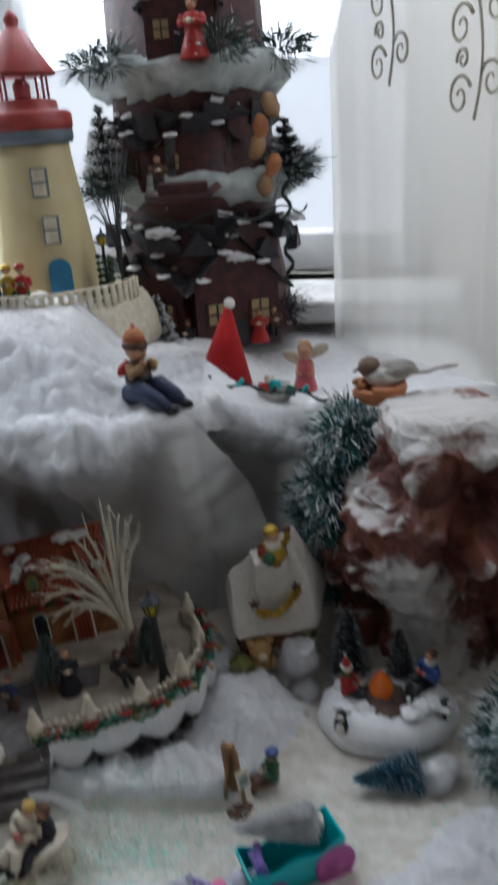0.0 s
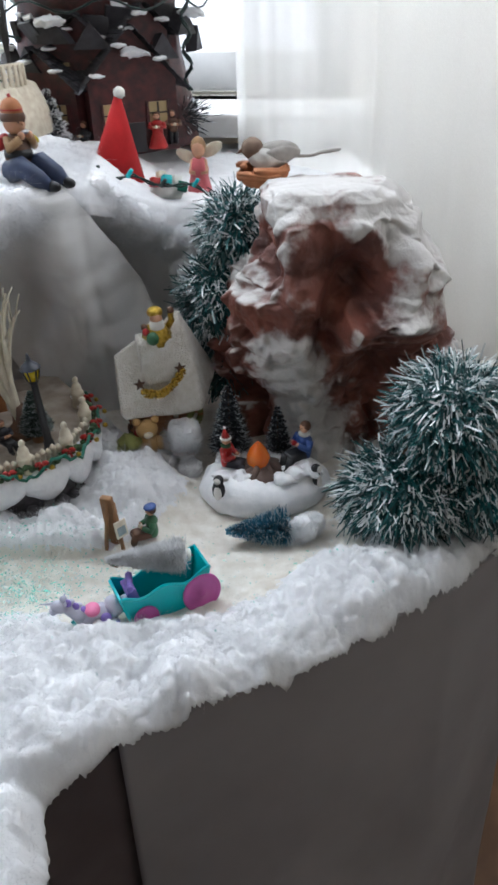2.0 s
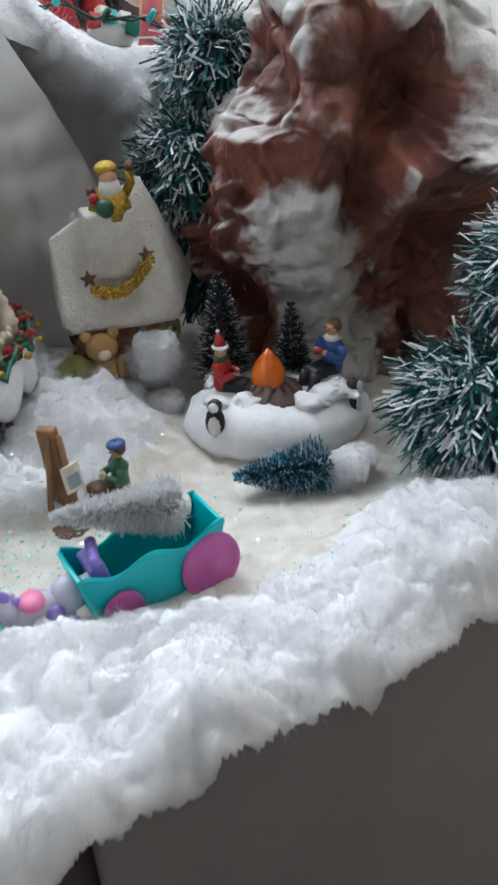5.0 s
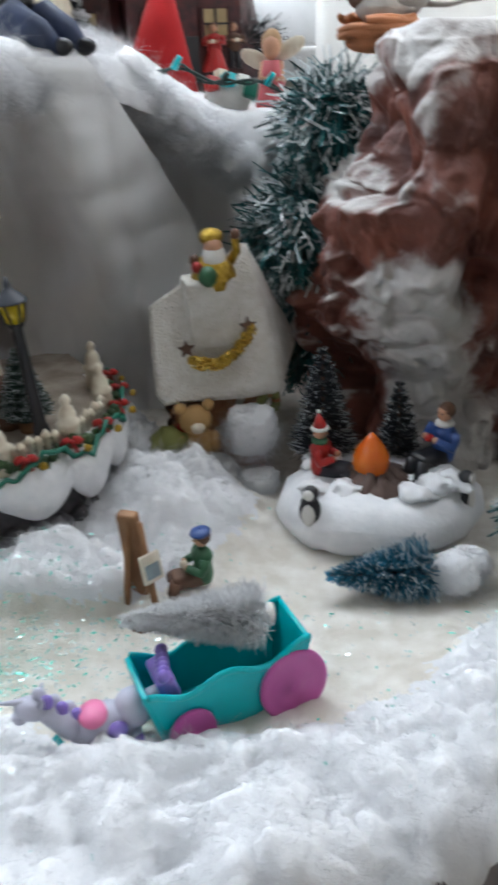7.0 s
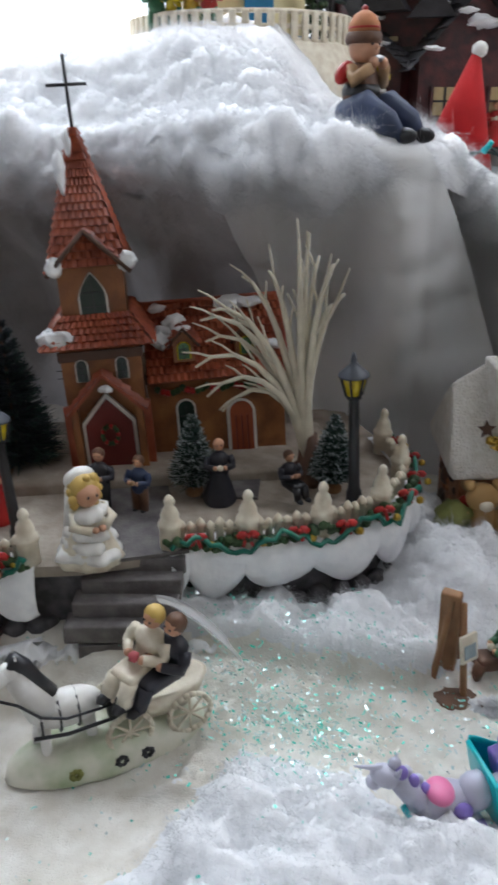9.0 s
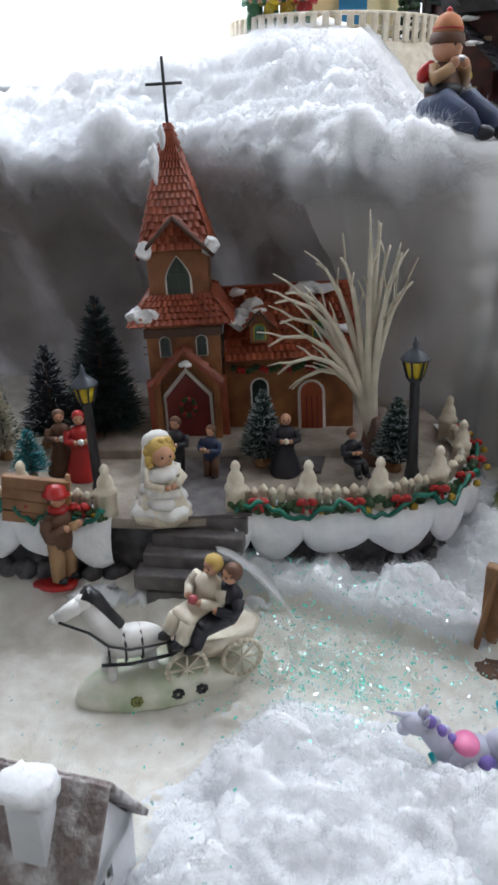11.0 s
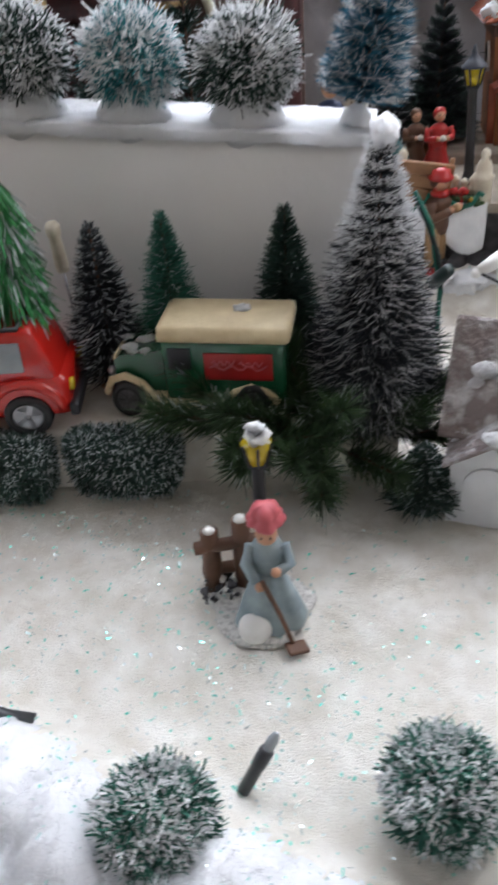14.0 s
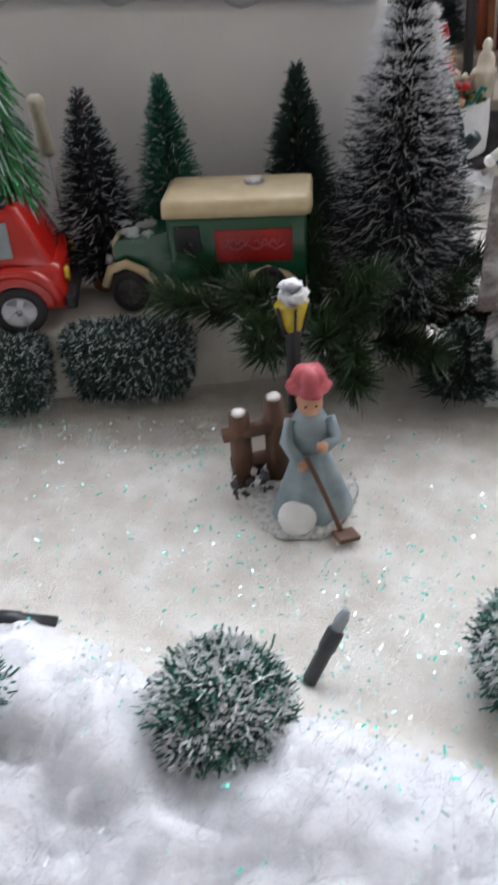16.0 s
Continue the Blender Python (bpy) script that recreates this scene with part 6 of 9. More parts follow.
nb.lathe(M["terracotta"], [(0.006, -0.010), (0.016, -0.008), (0.020, -0.002), (0.012, -0.001)], seg=20)
tagged(nb.out("straw_bowl", ne), kind="stuff")
_t = M["tulle"].node_tree
_tp, _mxs = _t.nodes.new("ShaderNodeBsdfTransparent"), _t.nodes.new("ShaderNodeMixShader")
_mxs.inputs[0].default_value = 0.40
_src = _t.nodes["Material Output"].inputs[0].links[0].from_socket
_t.links.new(_tp.outputs[0], _mxs.inputs[1])
_t.links.new(_src, _mxs.inputs[2])
_t.links.new(_mxs.outputs[0], _t.nodes["Material Output"].inputs[0])

# ---- toy cart, pony and load ----
CA = pose(0.034, 0.393, G - 0.001, 0, 0, 22) @ Matrix.Diagonal((0.78, 0.56, 0.90, 1.0))
cart = thing("toy_cart", "turquoise plastic toy cart with pink wheels", "toy cart", CA)


def cart_side(y, flip):
    n = 36
    top = [(-0.043 + 0.088 * i / n, 0.0345 + 0.0034 * math.cos(i / n * 4 * math.pi + 0.3) + 0.0050 * smooth(0.55, 1.0, i / n)) for i in range(n + 1)]
    low = [(-0.034 + 0.071 * i / 14, 0.0035 + 0.0022 * math.sin(i / 14 * 3 * math.pi)) for i in range(15)]
    poly = low + [(float(x), float(z)) for x, z in top[::-1]]
    lean = Matrix.Rotation(radians(-11 if flip else 11), 4, "X")
    b = B().prism(M["teal_plastic"], poly, 0.0026, pose(0, y, 0) @ lean)
    rim = [pose(0, y, 0) @ lean @ Vector((float(x), 0.0013, float(z))) for x, z in top]
    return b.tube(M["teal_plastic"], rim, 0.0019, seg=7)


cart_side(-0.018, False).out("side_panel", cart)
cart_side(0.016, True).out("side_panel", cart)
B().box(M["teal_plastic"], (0.072, 0.036, 0.003), (0.001, 0, 0.009), bevel=0.0008).out("floor_panel", cart)
B().box(M["teal_plastic"], (0.0030, 0.046, 0.036), (-0.0395, 0, 0.0200), (0, -16, 0), bevel=0.001).out("front_panel", cart)
B().box(M["teal_plastic"], (0.0030, 0.048, 0.039), (0.0405, 0, 0.0235), (0, 11, 0), bevel=0.001).out("back_panel", cart)
for x, r, nm in ((-0.022, 0.0125, "front_wheel"), (0.035, 0.0195, "rear_wheel")):
    for s in (-1, 1):
        w = B().lathe(M["pink_plastic"], [(r * 0.95, -0.002), (r, -0.0012), (r, 0.0012), (r * 0.93, 0.002), (r * 0.80, 0.0014), (r * 0.2, 0.0012), (r * 0.18, 0.003), (0.0005, 0.003)], seg=40)
        w.out(nm, cart, "flat round pink wheel", at=pose(x, s * 0.0245, r - 0.002, 90 if s < 0 else -90, 0, 0))
se = B()
for i in range(7):
    B().ball(M["lilac_plastic"], 0.0036, (-0.032 + 0.0008 * i, -0.013 + 0.0045 * i, 0.040), 2).out("scallop", cart, "round purple scallop of the seat")
se.box(M["lilac_plastic"], (0.010, 0.030, 0.014), (-0.030, 0, 0.031), (0, -15, 0), bevel=0.002)
se.out("seat", cart, "purple scalloped seat")
B().tube(M["teal_plastic"], [(-0.038, 0, 0.014), (-0.048, 0, 0.011), (-0.060, 0.0, 0.013)], 0.002).out("shaft", cart)
brush_tree(pose(0.057, 0.405, G + 0.040, 0, 0, 12) @ pose(0, 0, 0, 0, -80, 0), 0.062, 0.0115, 7000, [M["bristle_white"], M["bristle_white"]], 0.5, "white brush tree lying on the toy cart", 51, stand="white_paint", stand_h=0.004, name="white_brush_tree", width=0.0005)
pony = B()
PW, PP, PL = M["pony_white"], M["pony_pink"], M["lilac_plastic"]
pony.ball(PW, (0.016, 0.0085, 0.0095), (0, 0, 0.019), 3).ball(PW, (0.008, 0.0075, 0.010), (0.013, 0, 0.024), 2)
pony.cone(PW, 0.0068, 0.0045, (-0.011, 0, 0.021), (-0.022, 0, 0.033), 10).ball(PW, (0.0075, 0.0052, 0.0052), (-0.026, 0, 0.034), 2, (0, 25, 0)).ball(PW, (0.0035, 0.0038, 0.0032), (-0.031, 0, 0.031), 2)
pony.cone(PW, 0.0018, 0.0003, (-0.028, 0, 0.038), (-0.040, 0, 0.040), 6)
for s in (-1, 1):
    pony.cone(PW, 0.0016, 0.0004, (-0.022, s * 0.003, 0.037), (-0.021, s * 0.0045, 0.042), 6)
    pony.cone(PW, 0.0032, 0.0026, (-0.010, s * 0.005, 0.015), (-0.014, s * 0.0055, 0.0), 8).cone(PW, 0.0034, 0.0026, (0.012, s * 0.005, 0.015), (0.013, s * 0.0055, 0.0), 8)
pony.ball(PP, (0.0062, 0.0075, 0.0040), (-0.003, -0.002, 0.0265), 3).ball(PL, (0.0045, 0.0030, 0.0045), (0.006, -0.0075, 0.0205), 2)
for k in range(6):
    pony.ball(PL if k % 2 else PW, (0.0030, 0.0026, 0.0036), (-0.0225 + 0.0026 * k, 0.0012 * (-1) ** k, 0.0390 - 0.0024 * k), 2)
pony.tube(M["teal_plastic"], [(-0.019, -0.005, 0.022), (-0.014, -0.0085, 0.014), (-0.002, -0.010, 0.0135)], 0.0014).tube(PL, [(0.002, -0.009, 0.018), (0.008, -0.0095, 0.0125), (0.016, -0.008, 0.014)], 0.0022)
pony.tube(PW, [(0.018, 0, 0.026), (0.025, 0, 0.030), (0.030, 0, 0.022), (0.031, 0, 0.010)], 0.0045, 0.002, 8)
tagged(pony.out("pony_figurine", label="pale lilac toy pony with pink and purple tack", at=pose(-0.012, 0.374, G - 0.002, 0, 0, 12) @ Matrix.Scale(0.95, 4)), category="figurine")

# ---- painter at the easel ----
EA = pose(-0.004, 0.457, G, 0, 0, -20) @ Matrix.Diagonal((1.1, 1.1, 1.22, 1))
ea = thing("easel", "brown wooden easel with a small canvas", "easel", EA)
for a, b_ in (((-0.008, -0.004, 0), (-0.003, 0, 0.046)), ((0.008, -0.004, 0), (0.002, 0, 0.046)), ((0.0, 0.014, 0), (0, 0.002, 0.043))):
    B().tube(M["wood"], [a, b_], 0.0018, 0.0015, 5).out("leg", ea)
B().box(M["wood"], (0.009, 0.005, 0.048), (-0.004, 0.004, 0.025), (6, 0, 0), bevel=0.001).out("mast", ea)
cv = B().box(M["cream"], (0.010, 0.0016, 0.012), (0.007, -0.003, 0.028), (-12, 0, 62), bevel=0.0004)
cv.box(M["grey_dress"], (0.007, 0.0004, 0.006), (0.0080, -0.0036, 0.027), (-12, 0, 62))
cv.out("canvas", ea, "small pale canvas with grey strokes")
B().lathe(M["brown"], [(0.016, 0), (0.0155, 0.003), (0.010, 0.005), (0.002, 0.006)], seg=20, wob=0.05).out("ground_plate", ea)
figure("painter_figurine", "small figurine painter in green with a blue cap", pose(0.025, 0.471, G + 0.006, 0, 0, -75), 0.045, "green", hat="beret", legs="brown", hair="brown", held="cream", seated=True)

# ---- wedding carriage ----
WC = pose(-0.161, 0.391, G, 0, 0, 36) @ Matrix.Scale(1.02, 4)
wc = thing("horse_carriage", "white porcelain horse and carriage on a green base", "figurine", WC)
paint("green_porcelain", (0.70, 0.68, 0.58), 0.35, color2=(0.36, 0.44, 0.26), scale=55, detail=3, bump=0.15, contrast=(0.30, 0.62))
bs = B().lathe(M["green_porcelain"], [(0.040, 0), (0.043, 0.003), (0.041, 0.009), (0.033, 0.0145), (0.020, 0.017), (0.001, 0.018)], seg=48, squash=(1.1, 0.42), wob=0.02)
bs.warp(0.0015, 90, 3)
bs.out("base", wc)
for i, (x, y) in enumerate(((-0.02, -0.014), (0.0, -0.015), (0.012, -0.015), (-0.030, -0.006), (0.004, 0.012))):
    fo = B()
    for k in range(7):
        fo.ball(M["black" if i % 3 else "moss"], (0.0015, 0.0012, 0.0013), (x + 0.0019 * math.sin(k * 0.9), y * 1.12, 0.0085 + 0.0019 * math.cos(k * 0.9)), 1)
    fo.warp(0.0004, 300, i)
    fo.out("rosette", wc, "small dark raised rosette")
for x in (0.006, 0.034):
    for s in (-1, 1):
        wl = B()
        for i in range(20):
            a0, a1 = i * math.pi / 10, (i + 1) * math.pi / 10
            wl.tube(M["cream"], [(0.010 * math.cos(a0), 0, 0.010 * math.sin(a0)), (0.010 * math.cos(a1), 0, 0.010 * math.sin(a1))], 0.0013, seg=5)
        for i in range(4):
            a0 = i * math.pi / 4
            wl.tube(M["cream"], [(0.010 * math.cos(a0), 0, 0.010 * math.sin(a0)), (-0.010 * math.cos(a0), 0, -0.010 * math.sin(a0))], 0.0007, seg=4)
        wl.out("wheel", wc, at=pose(x, s * 0.0125, 0.019))
B().lathe(M["cream"], [(0.012, 0.018), (0.017, 0.024), (0.019, 0.031), (0.017, 0.032), (0.013, 0.027), (0.001, 0.026)], at=(0.024, 0, 0), seg=24, squash=(1.25, 0.65), wob=0.02).out("carriage_body", wc)
hs = B().ball(M["white_paint"], (0.016, 0.0078, 0.0088), (-0.018, 0, 0.033), 3).cone(M["white_paint"], 0.0078, 0.0046, (-0.028, 0, 0.036), (-0.038, 0, 0.058), 12).ball(M["white_paint"], (0.0050, 0.0042, 0.0050), (-0.039, 0, 0.059), 2).cone(M["white_paint"], 0.0042, 0.0028, (-0.040, 0, 0.059), (-0.052, 0, 0.053), 10).ball(M["white_paint"], 0.0030, (-0.0525, 0, 0.0528), 2)
for s in (-1, 1):
    hs.cone(M["white_paint"], 0.0028, 0.0018, (-0.029, s * 0.004, 0.028), (-0.031 - s * 0.002, s * 0.004, 0.010), 7).cone(M["white_paint"], 0.0032, 0.0018, (-0.010, s * 0.004, 0.028), (-0.008, s * 0.004, 0.010), 7)
    hs.cone(M["white_paint"], 0.0012, 0.0003, (-0.037, s * 0.002, 0.062), (-0.036, s * 0.003, 0.068), 5)
hs.tube(M["black"], [(-0.038, 0, 0.065), (-0.033, 0, 0.060), (-0.029, 0, 0.052), (-0.023, 0.0, 0.043)], 0.0040, 0.0030, 7)
hs.tube(M["black"], [(-0.005, 0, 0.034), (0.0, 0, 0.030), (0.001, 0, 0.020)], 0.0026, 0.0014, 6)
for x in (-0.030, -0.022, -0.014):
    hs.tube(M["black"], [(x, 0.0078 * math.sin(a), 0.032 + 0.0090 * math.cos(a)) for a in (k * math.pi / 6 for k in range(13))], 0.0007, seg=4)
hs.tube(M["black"], [(-0.051, -0.003, 0.053), (-0.038, -0.006, 0.046), (-0.030, -0.0080, 0.038), (-0.020, -0.0085, 0.034), (0.006, -0.009, 0.034)], 0.0007, seg=4)
hs.tube(M["black"], [(-0.034, -0.008, 0.028), (-0.020, -0.010, 0.027), (0.010, -0.010, 0.028)], 0.0010, seg=4)
hs.out("horse", wc, "white horse with black mane and harness")
for x, y, c, vl in ((0.0185, -0.001, "cream", False), (0.027, -0.006, "suit", False)):
    figure("couple_figurine", "tiny figurine seated in the white carriage" if c == "suit" else "tiny white-gowned figurine in the carriage", WC @ pose(x, y, 0.034 if c == "suit" else 0.037, 0, 10 if c == "suit" else 10, -70 if c == "suit" else -60), 0.051, c, seated=True, legs="cream" if c == "cream" else "suit", hair="blond" if c == "cream" else "brown", held="rose" if c == "cream" else None)
vs = grid("veil", lambda u, v: (0.025 + 0.036 * v ** 0.9, -0.003 + (0.004 + 0.010 * v) * (u - 0.5) * 2 + 0.0012 * np.sin(u * 16), 0.0775 - 0.040 * v ** 1.2 + 0.0012 * np.sin(u * 12 + v * 4)), 24, 18, [M["tulle"]], wc)
tagged(vs, "thin white veil")

# ---- man carrying boards ----
figure("carrier_figurine", "figurine in brown with a red cap carrying boards", pose(-0.241, 0.428, 0.013, 0, 0, 70), 0.058, "brown", legs="tan", hat="red", hair="brown", scarf="red", held="tan", arms_up=0.06)
bdq = thing("plank_bundle", "bundle of rough brown boards leaning on the carrier", "boards", pose(-0.255, 0.430, 0.060, 0, 8, 18) @ Matrix.Diagonal((1.1, 1.1, 1.2, 1)))
for i in range(4):
    B().box(M["wood"], (0.034, 0.004, 0.0058), (0, -0.001 * i, -0.009 + 0.0064 * i), (0, rng.uniform(-4, 4), 0), bevel=0.0006).out("board", bdq)
B().tube(M["wood"], [(0.018, 0, -0.03), (0.015, -0.002, 0.016)], 0.0014).out("pole", bdq)
rp_ = B().lathe(M["red"], [(0.016, 0), (0.016, 0.002), (0.011, 0.003), (0.002, 0.003)], seg=24, squash=(1, 0.6), wob=0.06)
tagged(rp_.out("red_plate", label="small flat red base under the carrier", at=pose(-0.246, 0.426, 0.0085, 0, 0, 20) @ Matrix.Scale(0.8, 4)), category="base")

# ---- paper house ----
PH = pose(-0.158, 0.2250, G, 0, 0, 3) @ Matrix.Scale(0.95, 4)
ph = thing("paper_house", "white cardboard house with a bark-brown snowy roof", "house", PH)


def wall_with_window(name, w, h, m, wx, wz, ww, wh, gable=0.0, t=0.0014):
    b = B()
    mt = M["paper_white"]
    b.prism(mt, [(-w / 2, 0), (w / 2, 0), (w / 2, wz - wh / 2), (-w / 2, wz - wh / 2)], t, m)
    b.prism(mt, [(-w / 2, wz - wh / 2), (wx - ww / 2, wz - wh / 2), (wx - ww / 2, wz + wh / 2), (-w / 2, wz + wh / 2)], t, m)
    b.prism(mt, [(wx + ww / 2, wz - wh / 2), (w / 2, wz - wh / 2), (w / 2, wz + wh / 2), (wx + ww / 2, wz + wh / 2)], t, m)
    top = [(-w / 2, wz + wh / 2), (w / 2, wz + wh / 2), (w / 2, h)] + ([(0, h + gable)] if gable else []) + [(-w / 2, h)]
    b.prism(mt, top, t, m)
    o = b.out(name, ph)
    g = B()
    g.prism(mt, [(wx - 0.0009, wz - wh / 2), (wx + 0.0009, wz - wh / 2), (wx + 0.0009, wz + wh / 2), (wx - 0.0009, wz + wh / 2)], t, m)
    g.prism(mt, [(wx - ww / 2, wz - 0.0009), (wx + ww / 2, wz - 0.0009), (wx + ww / 2, wz + 0.0009), (wx - ww / 2, wz + 0.0009)], t * 0.98, m)
    g.out("window_cross", o)
    return o


wall_with_window("front_wall", 0.062, 0.042, pose(0.001, 0.008, 0), 0.016, 0.031, 0.0125, 0.0135)
wall_with_window("side_wall", 0.054, 0.036, pose(0.0325, 0.0355, 0, 0, 0, 90), 0.002, 0.036, 0.011, 0.016, 0.042)
B().box(M["paper_white"], (0.062, 0.0014, 0.036), (0.001, 0.062, 0.018)).out("back_wall", ph)
B().prism(M["paper_white"], [(-0.027, 0), (0.027, 0), (0.027, 0.036), (0, 0.078), (-0.027, 0.036)], 0.0014, pose(-0.0295, 0.0355, 0, 0, 0, 90)).out("side_wall", ph)
B().box(M["black"], (0.058, 0.05, 0.001), (0.001, 0.035, 0.001)).out("dark_floor", ph)
for yy, rx in ((0.0215, 57.5), (0.0495, -57.5)):
    rf = B().box(M["bark_roof"], (0.076, 0.052, 0.0026), (0.001, yy, 0.0606), (rx, 0, 0), bevel=0.0008)
    rf.out("roof_panel", ph, "bark-textured snowy roof panel")
B().box(M["paper_white"], (0.012, 0.011, 0.024), (0.016, 0.024, 0.071), bevel=0.0006).out("chimney", ph)
cotc = B().ball(M["cotton"], (0.011, 0.009, 0.005), (0.015, 0.024, 0.086), 4)
cotc.warp(0.002, 160, 3)
cotc.out("chimney_snow", ph, "white cotton wool on the chimney")
B().prism(M["paper_white"], [(-0.0165, 0), (0.0165, 0), (0.0165, 0.034), (0, 0.046), (-0.0165, 0.034)], 0.012, pose(-0.0125, -0.002, 0)).out("porch", ph)
B().prism(M["paper_white"], arch(0.021, 0.031, False), 0.002, pose(-0.0125, -0.0032, 0.002)).out("porch_door", ph, "raised white arched door")
for s in (-1, 1):
    B().box(M["bark_roof"], (0.025, 0.020, 0.0018), (-0.0125 + s * 0.0094, 0.002, 0.0412), (0, s * 36, 0), bevel=0.0005).out("porch_roof", ph)
for x, y, z, r, sd in ((-0.012, -0.004, 0.0485, 0.0055, 1), (-0.003, -0.006, 0.0435, 0.004, 2), (-0.022, 0.0205, 0.0655, 0.0050, 3), (-0.015, 0.0205, 0.0650, 0.0045, 6), (-0.011, 0.0175, 0.0600, 0.0035, 7), (-0.025, 0.0180, 0.0610, 0.0030, 8)):
    b = B().ball(M["cotton"], (r * 1.2, r * 0.8, r * 0.40), (x, y, z), 4, (57, 0, 25 * math.sin(sd)) if sd > 2 else (0, 0, 0))
    b.warp(r * 0.22, 240, sd)
    b.warp(r * 0.10, 700, sd + 4)
    b.out("snow_tuft", ph)
brush_tree(pose(-0.1265, 0.2235, G, -10, -6, 0), 0.032, 0.0120, 5000, [M["bristle_green"], M["bristle_frost"]], 0.30, "small dark tree leaning against the paper house", 61, stand="white_paint", power=0.8, solid=0.6)
bb = B().ball(M["cotton"], (0.0055, 0.005, 0.0045), (0, 0, 0.004), 4)
bb.warp(0.002, 300, 3)
bb.ball(M["red"], 0.0023, (0.004, -0.003, 0.003), 2)
tagged(bb.out("berry_tuft", label="tuft of cotton wool with a red berry", at=pose(-0.1355, 0.2150, G)), category="ornament")
brush_tree(pose(-0.196, 0.222, G, 0, 0, 0), 0.036, 0.014, 4000, [M["bristle_green"], M["bristle_frost"]], 0.2, "low dark shrub beside the paper house", 62, stand=None, solid=0.65)

# ---- raised terrace with vehicles ----
TE = pose(-0.300, 0.210, 0, 0, 0, 25)
T = 0.020
ter = B().box(M["flakes"], (0.46, 0.075, T - G + 0.004), (-0.135, 0.0345, (T + G) / 2 - 0.002), bevel=0.004)
tagged(ter.out("terrace", label="snow-covered raised terrace step", at=TE), kind="structure")
M["block_cloth"] = material("block_cloth", (0.82, 0.81, 0.80), 0.9, color2=(0.74, 0.73, 0.72), scale=14, bump=0.3, bump_scale=300, distance=0.001)
BL = TE @ pose(0.0887, 0.0555, 0.120, 0, 0, -9) @ pose(0, 0, 0, 0, 3.5, 0) @ pose(-0.0987, -0.0555, -0.126)
wl = thing("white_block", "white cloth-covered block with bushes on top", "block", BL)
bl = B().box(M["block_cloth"], (0.50, 0.046, 0.165), (-0.152, 0.0795, 0.0425), bevel=0.006)
bl.out("cloth_block", wl)
tc = grid("top_snow", lambda u, v: (-0.40 + 0.498 * u, 0.0530 + 0.048 * smooth(0.06, 1, v), 0.1275 - 0.005 * (1 - smooth(0.0, 0.10, v)) + 0.003 * fbm(u * 90, v * 14, 0, 3, 3)), 200, 32, [M["cotton"]], wl)
sl = grid("slope_sheet", lambda u, v: (0.085 + 0.075 * u, -0.005 + 0.10 * v, (T - (T - G) * smooth(0.1, 1.0, u)) + 0.001 + 0.0015 * np.sin(v * 20)), 30, 30, [M["sheet"]])
tagged(sl, "white sheet sloping from the terrace to the table", "cloth")


def wheel(parent, at, r, w, rz=0, spokes=5):
    m = pose(*at, 90, 0, rz)
    h_ = B().lathe(M["rubber"], [(r * 0.62, -w / 2), (r * 0.95, -w / 2), (r, -w * 0.3), (r, w * 0.3), (r * 0.95, w / 2), (r * 0.66, w / 2), (r * 0.62, w * 0.30), (0.0003, w * 0.30)], seg=28).out("wheel", parent, at=m)
    hub = M["steel"] if spokes == 5 else M["stone_dark"]
    b = B().lathe(M["black"], [(r * 0.55, w * 0.2), (r * 0.58, w * 0.34), (0.0004, w * 0.36)], seg=20).lathe(hub, [(r * 0.56, w * 0.33), (r * 0.64, w * 0.36), (r * 0.63, w * 0.46), (r * 0.56, w * 0.40)], seg=24).ball(hub, (r * 0.16, r * 0.16, w * 0.12), (0, 0, w * 0.42), 1)
    for i in range(spokes):
        a = i * 2 * math.pi / spokes
        b.box(hub, (r * 0.56, r * (0.20 if spokes == 5 else 0.09), w * 0.12), (r * 0.30 * math.cos(a), r * 0.30 * math.sin(a), w * 0.40), (0, 0, math.degrees(a)))
    b.out("rim", h_)
    return h_


TR = TE @ pose(0.006, 0.015, T + 0.001, 0, 0, -9) @ Matrix.Diagonal((0.91, 0.93, 1.06, 1))
tr = thing("delivery_van", "vintage green toy delivery van with a cream roof", "toy car", TR)
VG = M["van_green"]
B().box(VG, (0.0590, 0.030, 0.027), (0.0155, 0, 0.0215), bevel=0.0016).out("van_body", tr)
B().prism(VG, [(-0.0395, 0.010), (-0.0135, 0.010), (-0.0135, 0.0300), (-0.018, 0.0285), (-0.0365, 0.0265), (-0.0395, 0.024)], 0.022, pose(0, -0.011, 0)).out("hood", tr)
B().box(M["cream_roof"], (0.0016, 0.016, 0.014), (-0.0400, 0, 0.018), bevel=0.0006).out("radiator", tr, "cream radiator grille")
rf = B().box(M["cream_roof"], (0.0630, 0.034, 0.007), (0.0157, 0, 0.0380), bevel=0.003)
rf.warp(0.0006, 120, 4)
rf.out("roof", tr, "cream domed roof")
fd = B()
for s in (-1, 1):
    fd.tube(M["cream_roof"], [(-0.0445, s * 0.0140, 0.010), (-0.041, s * 0.0140, 0.0165), (-0.034, s * 0.0140, 0.0185), (-0.026, s * 0.0140, 0.0150), (-0.019, s * 0.0140, 0.007), (0.0, s * 0.015, 0.006), (0.014, s * 0.015, 0.007), (0.020, s * 0.015, 0.0125), (0.028, s * 0.015, 0.0150), (0.036, s * 0.015, 0.0125), (0.041, s * 0.015, 0.008)], 0.0019, seg=6)
    fd.box(M["cream_roof"], (0.030, 0.005, 0.003), (-0.004, s * 0.0145, 0.006), bevel=0.0006)
fd.box(M["cream_roof"], (0.080, 0.024, 0.005), (0.0, 0, 0.007), bevel=0.001)
fd.out("fender", tr, "cream fender and running board")
